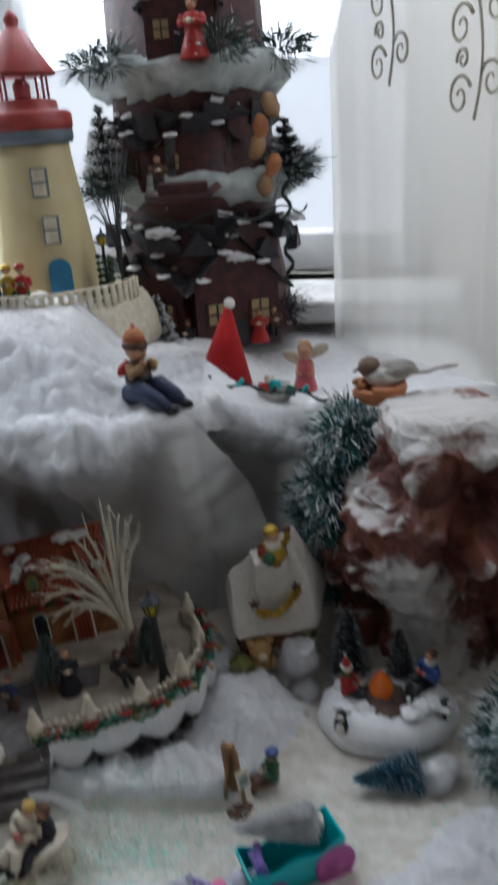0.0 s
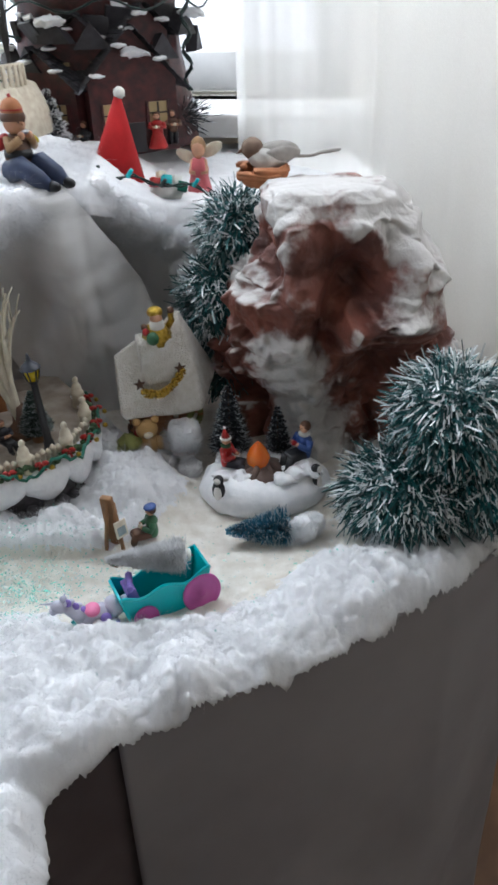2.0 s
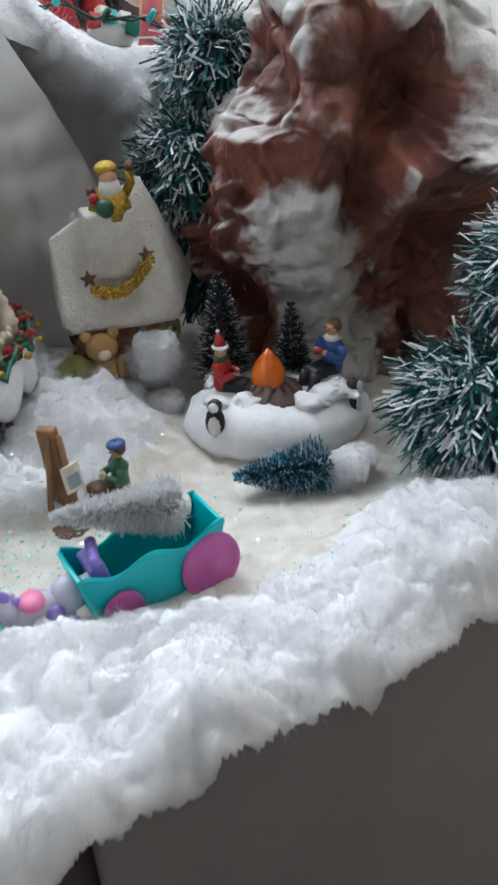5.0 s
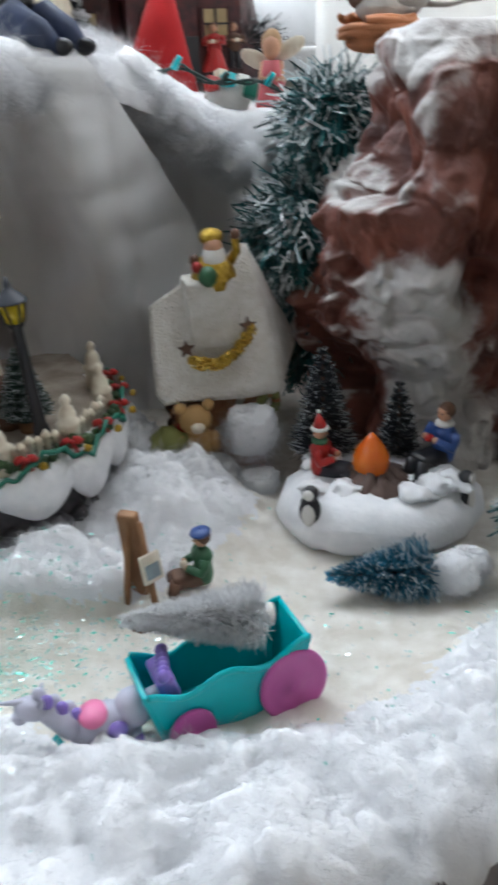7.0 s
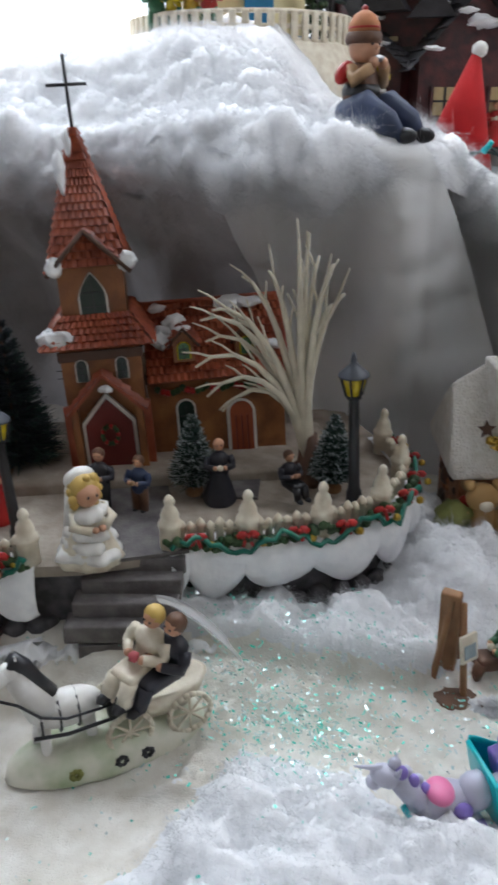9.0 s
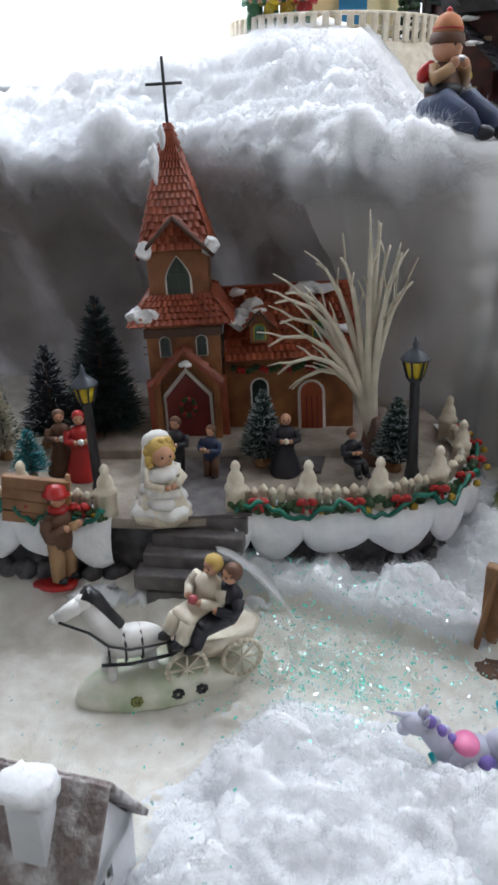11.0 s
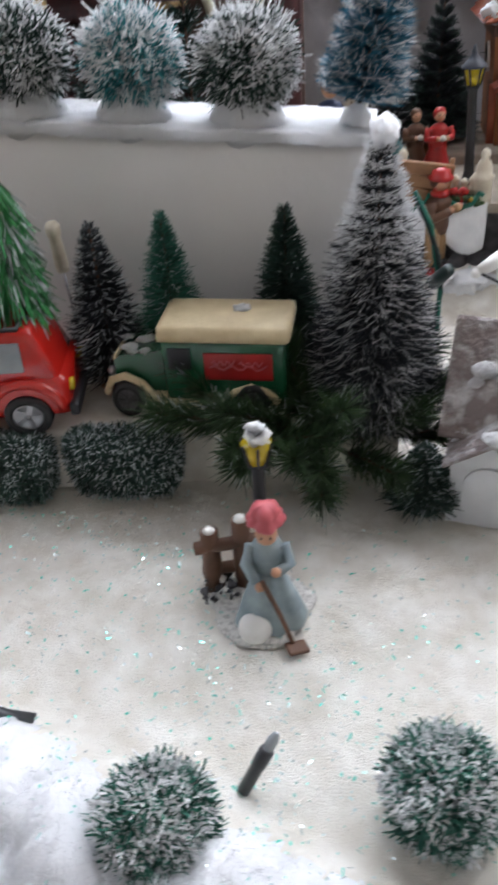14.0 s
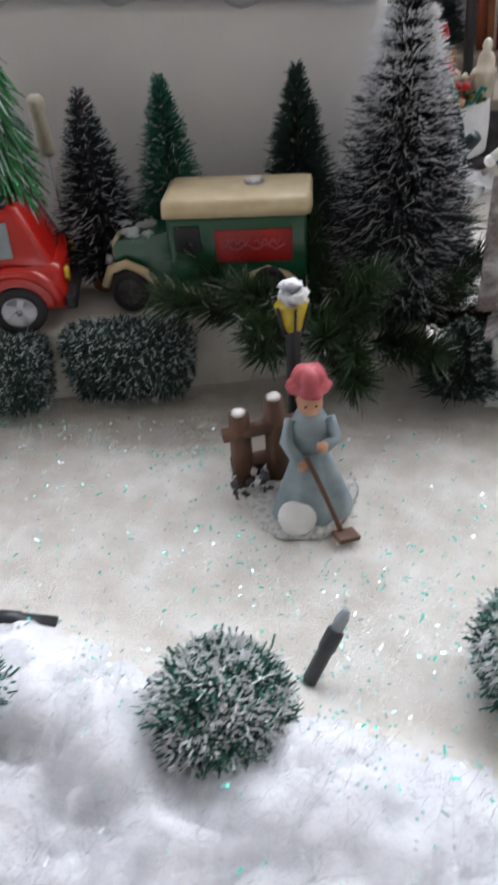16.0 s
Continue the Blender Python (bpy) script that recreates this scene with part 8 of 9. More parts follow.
bo_.ball(M["skin"], (0.0125, 0.012, 0.012), (0, -0.001, 0.061), 3).lathe(M["brown"], [(0.0135, 0.063), (0.0145, 0.066), (0.0135, 0.070), (0.0125, 0.071)], seg=20).lathe(M["terracotta"], [(0.0125, 0.070), (0.0120, 0.076), (0.0085, 0.082), (0.003, 0.085)], seg=20).ball(M["red"], 0.0028, (0, 0, 0.086), 1)
for z in (0.073, 0.078):
    bo_.lathe(M["red"], [(0.0124 - (z - 0.073) * 0.5, z), (0.0126 - (z - 0.073) * 0.5, z + 0.0012), (0.011 - (z - 0.073) * 0.5, z + 0.002)], seg=20)
tagged(bo_.out("boy_figurine", label="figurine in jeans and striped cap seated on the edge", at=BO), category="figurine")

GN = pose(0.004, 0.808, 0.190)
gn = B().cone(M["red_felt"], 0.030, 0.003, (-0.006, 0, 0.030), (0.003, 0.002, 0.112), 28).ball(M["white_paint"], 0.0062, (0.005, 0.002, 0.114), 2).ball(M["skin"], (0.020, 0.016, 0.012), (0, -0.003, 0.027), 2).lathe(M["cream"], [(0.018, -0.002), (0.022, 0.006), (0.020, 0.020), (0.012, 0.028)], seg=22, wob=0.05).ball(M["red"], (0.007, 0.006, 0.007), (0.020, -0.010, 0.004), 2).ball(M["feather_white"], (0.015, 0.009, 0.014), (0, -0.013, 0.014), 3)
tagged(gn.out("gnome_figurine", label="gnome figurine with a tall red felt hat", at=GN), category="figurine")
an = B().lathe(M["rose"], [(0.016, 0), (0.015, 0.008), (0.009, 0.026), (0.006, 0.034)], seg=20, wob=0.06).ball(M["skin"], 0.0085, (0, -0.001, 0.044), 2).ball(M["tan"], (0.0098, 0.009, 0.0095), (0, 0.002, 0.0465), 2).lathe(M["rose"], [(0.011, 0.018), (0.012, 0.026), (0.008, 0.036)], seg=16, wob=0.05)
for s in (-1, 1):
    an.ball(M["cream"], (0.015, 0.0012, 0.006), (s * 0.016, 0.008, 0.040 + 0.003 * s), 2, (0, -s * 20, 0)).tube(M["skin"], [(s * 0.008, 0, 0.034), (s * 0.010, -0.006, 0.024), (s * 0.003, -0.010, 0.024)], 0.003, 0.0025, 7)
tagged(an.out("angel_figurine", label="small rose-coloured winged figurine on the shelf", at=pose(0.086, 0.815, 0.196, 0, 0, -10) @ Matrix.Diagonal((0.86, 0.86, 1.12, 1))), category="figurine")
sl_ = thing("gift_sleigh", "small wooden sleigh heaped with wrapped parcels", "sleigh", pose(0.050, 0.780, 0.186, 0, 0, 8))
B().box(M["pale_wood"], (0.044, 0.022, 0.003), (0, 0, 0.010), bevel=0.0008).out("deck", sl_)
for s in (-1, 1):
    B().tube(M["wood"], [(-0.024, s * 0.009, 0.002), (0.016, s * 0.009, 0.002), (0.026, s * 0.009, 0.006), (0.028, s * 0.009, 0.014)], 0.0018).out("runner", sl_)
sk_ = B().ball(M["feather_white"], (0.018, 0.012, 0.014), (0, 0, 0.024), 3)
sk_.warp(0.003, 120, 3)
sk_.out("sack", sl_, "cream cloth sack")
for x, y, z, mt, sz in ((-0.012, -0.006, 0.036, "red", 0.009), (0.0, -0.007, 0.038, "teal_plastic", 0.009), (0.011, -0.004, 0.036, "white_paint", 0.009), (0.016, -0.008, 0.030, "wire_green", 0.010), (-0.004, 0.002, 0.041, "cream", 0.008)):
    B().box(M[mt], (sz, sz, sz), (x, y, z), (15, 20, 30 * z * 100), bevel=0.0008).out("parcel", sl_)
ls = thing("light_string", "dark green wire light string along the shelf edge", "light string")
pts = [(-0.045 + 0.0065 * i, 0.752 - 0.004 * math.sin(i * 0.9), 0.2425 - 0.00125 * i + 0.003 * math.sin(i * 0.8)) for i in range(24)]
B().tube(M["wire_dark"], pts, 0.0012).tube(M["wire_dark"], [(x, y + 0.002 * math.sin(i * 1.7), z + 0.003 * math.cos(i * 1.3)) for i, (x, y, z) in enumerate(pts)], 0.0010).out("wire", ls)
for i in (4, 9, 14, 19):
    x, y, z = pts[i]
    B().cone(M["teal_plastic" if i % 2 else "wire_dark"], 0.0026, 0.002, (x, y, z), (x + 0.005, y - 0.004, z + 0.007), 8).out("bulb", ls)

# fluff spilling down from the shelf's corner
for i in range(16):
    q = i / 15
    cotton_ball((-0.030 + 0.088 * q + 0.006 * math.sin(i * 2.1), 0.700 + 0.045 * q, 0.226 - 0.062 * q + 0.006 * math.sin(i * 1.3)), (0.017 - 0.004 * q, 0.016, 0.012 + 0.003 * math.sin(i)), 300 + i, "soft cotton wool spilling from the shelf corner")
_q = np.random.RandomState(9).rand(500)
fuzz_later = (-0.030 + 0.088 * _q, 0.694 + 0.045 * _q, 0.232 - 0.062 * _q)


# cotton wool clumps and loose fibres
def fuzz(name, x, y, z, n, label, seed, low=0.003, high=0.006, lift=0.7):
    """Fine curved cotton fibres standing off a soft surface."""
    rg = np.random.RandomState(seed)
    k = rg.randint(0, len(x), n)
    way = rg.normal(size=(n, 3))
    way[:, 2] = np.abs(way[:, 2]) * lift
    p = np.stack([x[k], y[k], z[k]], 1) + rg.normal(size=(n, 3)) * np.array((0.0012, 0.0012, 0.0006))
    o = bristles(name, p, way, low + high * rg.rand(n) ** 2, 0.00013, np.zeros(n), [M["fibre"]], None, seed, bend=0.9, tipw=0.3)
    return tagged(o, label, "cotton wool", kind="stuff")


rg = np.random.RandomState(5)
NC = 90000
cx, cyy = rg.uniform(-0.42, 0.37, NC), rg.uniform(-0.004, 0.62, NC)
mk = fluff_mask(cx, cyy)
dd = edge_distance(cx, cyy)
keep = (mk > 0.3 + 0.5 * rg.rand(NC)) & (dd > -0.002)
for bx, by, br in ((-0.226, 0.061, 0.02), (-0.156, 0.094, 0.02), (-0.292, 0.034, 0.02), (-0.214, 0.079, 0.012), (-0.0885, 0.186, 0.016), (-0.064, 0.156, 0.016), (0.03, 0.40, 0.036), (-0.012, 0.374, 0.02), (-0.287, 0.07, 0.02), (0.128, 0.402, 0.012)):
    keep &= np.hypot(cx - bx, cyy - by) > br
cx, cyy, dd = cx[keep], cyy[keep], dd[keep]
fuzz("cotton_fibre", cx, cyy, snow_height(cx, cyy), 95000, "fine loose fibres of white cotton wool", 31, 0.0018, 0.0046)
lip = dd < 0.014
fuzz("edge_fibre", cx[lip], cyy[lip] - 0.002, snow_height(cx[lip], cyy[lip]), 6000, "ragged cotton wool fibres along the table edge", 32, 0.0012, 0.003, -0.4)
_c = np.empty(len(shelf.data.vertices) * 3)
shelf.data.vertices.foreach_get("co", _c)
_c = _c.reshape(-1, 3)
_c = _c[(_c[:, 0] > -0.42) & (_c[:, 0] < -0.02) & (_c[:, 1] < shelf_line(_c[:, 0]) + 0.15) & (np.hypot(_c[:, 0] + 0.066, _c[:, 1] - 0.665) > 0.03)]
fuzz("shelf_fibre", _c[:, 0], _c[:, 1], _c[:, 2], 80000, "fine loose cotton fibres on the shelf", 33, 0.003, 0.008)
_l = _c[_c[:, 1] < shelf_line(_c[:, 0]) - 0.004]
fuzz("hanging_fibre", _l[:, 0], _l[:, 1], _l[:, 2] - 0.002, 30000, "wispy cotton fibres hanging over the cloth", 34, 0.003, 0.009, -0.6)
fuzz("spill_fibre", fuzz_later[0] + 0.012 * rg.normal(size=500), fuzz_later[1] + 0.006 * rg.normal(size=500), fuzz_later[2] + 0.006 * rg.normal(size=500), 14000, "wispy cotton fibres at the shelf corner", 35, 0.005, 0.010)



# snow tower with three tiers of houses
TW = pose(-0.026, 1.035, 0.222) @ Matrix.Diagonal((1.28, 1.15, 1.06, 1))
tw_ = thing("village_tower", "tall dark village tower with snow ledges and tiny houses", "tower", TW)
core = B().lathe(M["dark_house"], [(0.092, 0.0), (0.090, 0.02), (0.078, 0.10), (0.075, 0.15), (0.082, 0.165), (0.078, 0.17), (0.074, 0.28), (0.080, 0.29), (0.074, 0.30), (0.070, 0.42), (0.05, 0.45)], seg=40, wob=0.02)
core.warp(0.004, 60, 2)
core.out("core", tw_)
for k, (z, r) in enumerate(((0.188, 0.092), (0.304, 0.092))):
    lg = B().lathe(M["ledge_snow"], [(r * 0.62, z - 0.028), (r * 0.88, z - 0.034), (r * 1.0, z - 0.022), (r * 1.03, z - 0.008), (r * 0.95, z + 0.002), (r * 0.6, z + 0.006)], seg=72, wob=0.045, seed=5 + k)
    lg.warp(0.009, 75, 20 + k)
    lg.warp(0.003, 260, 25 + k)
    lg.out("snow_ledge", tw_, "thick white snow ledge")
    for i in range(26):
        a = -math.pi * (0.02 + 0.96 * i / 25)
        q = r * (0.80 + 0.14 * math.sin(i * 2.7))
        c_ = (q * 0.93 * math.cos(a), q * 0.93 * math.sin(a), z - 0.052 - 0.012 * abs(math.sin(i * 1.9)))
        b = B().box(M["dark_roof"], (0.024, 0.004, 0.024), c_, (25 + 20 * math.sin(i), 24 * math.sin(i * 1.3), math.degrees(a) + 90), bevel=0.001)
        if i % 3 == 1:
            b.box(M["porcelain_snow"], (0.012, 0.004, 0.005), (c_[0] * 1.05, c_[1] * 1.05, c_[2] + 0.014), (20, 24 * math.sin(i * 1.3), math.degrees(a) + 90), bevel=0.001)
        b.warp(0.004, 120, i)
        b.out("shingle_eave", tw_)


def tiny_house(a, r, z, w, h, hr, wall, seed):
    """A house let into the tower's face at the angle a."""
    m = Matrix.Translation((0, 0, z)) @ Matrix.Rotation(a, 4, "Z") @ pose(0, -r, 0)
    hs_ = B().box(M[wall], (w, 0.05, h), tuple(m @ Vector((0, 0.02, h / 2))), (0, 0, math.degrees(a)))
    hs_.prism(M[wall], [(-w / 2, 0), (w / 2, 0), (0, hr)], 0.045, m @ pose(0, -0.005, h))
    o = hs_.out("house", tw_)
    rfb = B()
    for s in (-1, 1):
        p = [Vector((s * w * 0.62, -0.014, h - hr * 0.2)), Vector((s * w * 0.62, 0.045, h - hr * 0.2)), Vector((0, 0.045, h + hr * 1.05)), Vector((0, -0.014, h + hr * 1.05))]
        p = [m @ q for q in p]
        tiled(rfb, M["dark_roof"], *(p if s > 0 else [p[1], p[0], p[3], p[2]]), 8, 8, t=0.0016)
    rfb.out("roof", o, "dark shingled roof")
    for x, zz in ((-w * 0.26, h * 0.55), (w * 0.26, h * 0.55)):
        wn = B().box(M["lit_pane"], (w * 0.22, 0.002, h * 0.3), tuple(m @ Vector((x, -0.006, zz))), (0, 0, math.degrees(a))).out("window", o)
        gb_ = B().box(M["black"], (w * 0.02, 0.001, h * 0.3), tuple(m @ Vector((x, -0.0074, zz))), (0, 0, math.degrees(a))).box(M["black"], (w * 0.22, 0.001, w * 0.02), tuple(m @ Vector((x, -0.0074, zz))), (0, 0, math.degrees(a)))
        for s in (-1, 1):
            gb_.box(M["dark_house"], (w * 0.025, 0.002, h * 0.33), tuple(m @ Vector((x + s * w * 0.12, -0.0074, zz))), (0, 0, math.degrees(a)))
        gb_.out("glazing_bar", wn)
    B().box(M["black"], (w * 0.2, 0.002, h * 0.42), tuple(m @ Vector((0, -0.006, h * 0.22))), (0, 0, math.degrees(a)), bevel=0.0006).out("door", o)
    for q in range(3):
        k = (0.25 + 0.22 * q) * (-1) ** (q + seed)
        snow_lump(o, tuple(m @ Vector((w * 0.62 * k, -0.012, h + hr * (0.95 - 1.2 * abs(k))))), (0.007, 0.006, 0.0022), seed + q)
    return o


tiny_house(0.34, 0.094, 0.004, 0.082, 0.074, 0.052, "dark_house", 1)
tiny_house(-0.55, 0.090, 0.010, 0.074, 0.066, 0.034, "dark_house", 3)
tiny_house(0.55, 0.082, 0.088, 0.050, 0.036, 0.026, "dark_house", 5)
tiny_house(-0.15, 0.076, 0.076, 0.062, 0.030, 0.034, "dark_house", 7)
tiny_house(0.0, 0.072, 0.305, 0.060, 0.055, 0.030, "dark_house", 9)
tiny_house(-0.9, 0.074, 0.178, 0.050, 0.050, 0.028, "dark_house", 11)
tiny_house(0.1, 0.066, 0.180, 0.060, 0.050, 0.034, "stone_dark", 13)
tr_ = B()
for i in range(5):
    tr_.cone(M["porcelain_snow" if i % 2 else "bristle_green"], 0.015 - 0.0022 * i, 0.004, (0, 0, 0.012 + 0.008 * i), (0, 0, 0.026 + 0.008 * i), 12)
tr_.out("snowy_tree", tw_, "tiny snowy tree", at=pose(-0.042, -0.094, 0.006))
tr2 = B()
for i in range(6):
    tr2.cone(M["porcelain_snow" if i % 2 else "bristle_green"], 0.020 - 0.0025 * i, 0.006, (0, 0, 0.008 + 0.010 * i), (0, 0, 0.024 + 0.010 * i), 12)
tr2.out("snowy_tree", tw_, "tiny snowy tree", at=pose(-0.088, -0.050, 0.170))
for x, y, z, c in ((-0.015, -0.098, 0.004, "black"), (0.052, -0.092, 0.008, "red"), (0.012, -0.098, 0.304, "red"), (0.066, -0.082, 0.010, "brown"), (-0.03, -0.085, 0.18, "brown")):
    tagged(figure("carol_figurine", "tiny painted figurine on the village tower", TW @ pose(x, y, z, 0, 0, rng.uniform(-30, 30)), 0.036 if c != "red" or z < 0.1 else 0.052, c, skirt=(c == "red"), held="cream"), group="figurines of the tower")
for i, (a, z) in enumerate(((-2.6, 0.172), (-2.45, 0.178), (-0.45, 0.175), (-0.3, 0.185), (-2.7, 0.30), (-2.3, 0.30), (-0.5, 0.30), (-0.25, 0.31), (0.0, 0.18), (-1.2, 0.305), (-2.62, 0.025), (-0.42, 0.020))):
    rg = np.random.RandomState(200 + i)
    n = 300
    d = rg.normal(size=(n, 3)) * np.array((1.0, 1.0, 0.7))
    rr_ = 0.098 if i < 10 else 0.086
    c0 = np.array((rr_ * math.cos(a), rr_ * math.sin(a), z + 0.012))
    o = bristles("sprig", c0 + d * 0.009, d + np.array((math.cos(a), math.sin(a), 0.3)) * 0.5, 0.014 if i < 10 else 0.012, 0.0010, rg.rand(n) < 0.30, [M["bristle_green" if i < 10 else "bristle_black"], M["bristle_frost"]], tw_, i)
    tagged(o, "snowy fir sprig")
for i in range(5):
    b = B().ball(M["terracotta" if i % 2 else "tan"], (0.007, 0.006, 0.014), (0.064 + 0.008 * math.sin(i * 2), -0.078, 0.176 + 0.020 * i), 2, (0, 20 * math.sin(i), 0))
    b.warp(0.003, 120, i)
    b.out("ornament", tw_, "orange-brown ornament")
sgh = B().tube(M["dark_house"], [(-0.040, -0.100, 0.176), (-0.020, -0.108, 0.172), (0.010, -0.108, 0.172), (0.024, -0.104, 0.184)], 0.006, 0.004).box(M["dark_house"], (0.044, 0.016, 0.014), (-0.008, -0.102, 0.182), bevel=0.003)
sgh.out("sleigh", tw_, "tiny dark sleigh")
wv = B()
for a0 in (0.0, 0.6):
    wv.tube(M["wire_dark"], [(0.084 + 0.004 * math.sin(i * 1.1 + a0), -0.066 + 0.003 * math.cos(i * 0.9 + a0), 0.190 - 0.0055 * i) for i in range(24)], 0.0014, seg=5)
wv.tube(M["wire_dark"], [(-0.120, -0.045, 0.118), (-0.105, -0.070, 0.130), (-0.085, -0.082, 0.128), (-0.060, -0.090, 0.122)], 0.0014, seg=5)
wv.tube(M["wire_dark"], [(0.11 * math.cos(-a_ * 0.1), 0.112 * math.sin(-a_ * 0.1), 0.150 + 0.006 * math.sin(a_)) for a_ in range(3, 29)], 0.0012, seg=5)
wv.out("light_wire", tw_, "dark green light string wire")

# frosted trees and dry twigs at the tower
WT = [M["bristle_black"], M["bristle_white"]]
brush_tree(pose(-0.076, 0.885, 0.226), 0.078, 0.022, 2600, WT, 0.85, "small snow-laden tree at the tower's foot", 141, tiers=6, stand=None, width=0.0012, solid=0.35)
brush_tree(TW @ pose(-0.080, -0.058, 0.186), 0.085, 0.020, 2600, WT, 0.8, "snow-laden tree on the tower's ledge", 142, tiers=6, stand=None, width=0.0012, solid=0.35)
brush_tree(TW @ pose(0.086, -0.040, 0.186), 0.060, 0.018, 1600, WT, 0.35, "dark tree on the tower's ledge", 143, tiers=5, stand=None, width=0.0012, solid=0.3)
for k in range(9):
    a_ = -math.pi * (0.06 + 0.11 * k)
    q_ = 0.098 + 0.004 * math.sin(k * 3.1)
    z_ = 0.100 + 0.018 * math.sin(k * 1.7)
    gb2 = B().prism(M["dark_roof"], [(-0.017, 0), (0.017, 0), (0.0, 0.026)], 0.012, Matrix.Translation((q_ * math.cos(a_), q_ * math.sin(a_), z_)) @ Matrix.Rotation(a_ + math.pi / 2, 4, "Z"))
    gb2.warp(0.0018, 150, k).out("gable", tw_, "small dark pointed gable")
    if k % 2:
        snow_lump(tw_, (q_ * 1.03 * math.cos(a_), q_ * 1.03 * math.sin(a_), z_ + 0.020), (0.013, 0.008, 0.005), 160 + k)

# lighthouse on its snowy base
LH = pose(-0.186, 0.868, 0.315)
lh = thing("lighthouse", "cream toy lighthouse with red lantern room", "lighthouse", LH)
B().lathe(M["lh_cream"], [(0.058, 0), (0.056, 0.010), (0.052, 0.05), (0.046, 0.10), (0.041, 0.142), (0.040, 0.158)], seg=8).out("tower_wall", lh)
B().lathe(M["grey_blue"], [(0.043, 0.156), (0.045, 0.160), (0.045, 0.168), (0.042, 0.171)], seg=40).out("cornice", lh, "grey-blue ring")
B().lathe(M["lh_red"], [(0.044, 0.168), (0.046, 0.172), (0.046, 0.184), (0.042, 0.187), (0.034, 0.188), (0.033, 0.196), (0.030, 0.198)], seg=40).out("gallery", lh, "dusty red gallery")
for i in range(8):
    a = i * math.pi / 4 + 0.39
    B().tube(M["rose"], [(0.026 * math.cos(a), 0.026 * math.sin(a), 0.197), (0.026 * math.cos(a), 0.026 * math.sin(a), 0.222)], 0.0014).out("lantern_post", lh)
B().lathe(M["rose"], [(0.008, 0.197), (0.009, 0.212), (0.004, 0.218)], seg=14).out("lantern", lh)
B().lathe(M["lh_red"], [(0.037, 0.220), (0.036, 0.223), (0.010, 0.262), (0.006, 0.264), (0.008, 0.270), (0.005, 0.276), (0.001, 0.280)], seg=8).out("roof", lh, "pointed dusty red roof")
for x, z in ((0.020, 0.074), (0.014, 0.120)):
    w_ = B().box(M["grey_blue"], (0.017, 0.004, 0.028), (x, -0.0515 + 0.12 * (z - 0.05), z), (-6, 0, 4), bevel=0.0008).out("window", lh)
    for zz in (-0.0068, 0.0068):
        B().box(M["cream"], (0.013, 0.003, 0.0115), (x, -0.0530 + 0.12 * (z + zz - 0.05), z + zz), (-6, 0, 4), bevel=0.0004).out("pane", w_)
B().prism(M["lh_blue"], arch(0.023, 0.042, False), 0.004, pose(0.024, -0.0560, 0.004, -5, 0, 14)).out("door", lh, "blue arched door")
lb = thing("lighthouse_islet", "cream snowy base with a low picket fence", "base", LH)
pl = B().lathe(M["cream"], [(0.112, -0.055), (0.110, -0.030), (0.100, -0.008), (0.090, -0.002), (0.001, -0.001)], seg=60, wob=0.012)
pl.warp(0.004, 40, 6)
pl.out("snow_base", lb)
B().lathe(M["grey_blue"], [(0.082, -0.003), (0.081, 0.0008), (0.001, 0.001)], seg=40).out("paving", lb, "grey paving")
for i in range(26):
    a = -math.pi * (0.05 + 0.80 * i / 25)
    B().box(M["cream"], (0.0055, 0.003, 0.021), (0.096 * math.cos(a), 0.096 * math.sin(a), 0.006), (0, 0, math.degrees(a) + 90), bevel=0.001).out("picket", lb)
for z in (0.006, 0.016):
    B().tube(M["cream"], [(0.094 * math.cos(-math.pi * (0.05 + 0.80 * i / 40)), 0.094 * math.sin(-math.pi * (0.05 + 0.80 * i / 40)), z) for i in range(41)], 0.0018, seg=5).out("rail", lb)
lq = lamp_post(LH @ pose(0.066, -0.030, 0), 0.072, "dark lamp post with a wreath at the lighthouse")
lq["group"] = "lamp posts on the shelf"
wq = B()
for i in range(40):
    a = i * 0.9
    wq.ball(M["garland"], 0.0032, (0.007 * math.cos(a), 0.007 * math.sin(a), 0.004 + 0.0010 * i), 1)
wq.out("garland", lq, "green garland round the post")
for i, (x, c) in enumerate(((-0.040, "yellow_glass"), (-0.026, "gold"), (-0.012, "red"), (-0.054, "green"))):
    figure("carol_figurine", "small singer figurine in a gold and green coat" if i != 2 else "small singer figurine in a red coat", LH @ pose(x, -0.076, 0.0, 0, 0, 12 * i - 20), 0.046, c, legs="green", hat=c, held="green", hair="brown")
rd = thing("reed_clump", "bundle of thin dry grey reeds beside the lighthouse", "reeds", LH @ pose(0.074, 0.024, -0.004))
rng = random.Random(21)
for i in range(16):
    a, l = rng.uniform(0, 6.28), rng.uniform(0.10, 0.165)
    B().tube(M["stone_dark"], [(0, 0, 0), (0.004 * math.cos(a), 0.004 * math.sin(a), l * 0.5), (0.020 * math.cos(a) * rng.uniform(0.3, 1.2), 0.016 * math.sin(a), l)], 0.0011, 0.0005, 5).out("reed", rd)

# ---- curtain ----
cur = bpy.data.materials.new("sheer_curtain")
cur.use_nodes = True
_n, _l = cur.node_tree.nodes, cur.node_tree.links
_tr, _tl, _df, _m1, _m2 = _n.new("ShaderNodeBsdfTransparent"), _n.new("ShaderNodeBsdfTranslucent"), _n.new("ShaderNodeBsdfDiffuse"), _n.new("ShaderNodeMixShader"), _n.new("ShaderNodeMixShader")
_tl.inputs[0].default_value = _df.inputs[0].default_value = (0.88, 0.87, 0.84, 1)
_m1.inputs[0].default_value = 0.5
_l.new(_df.outputs[0], _m1.inputs[1])
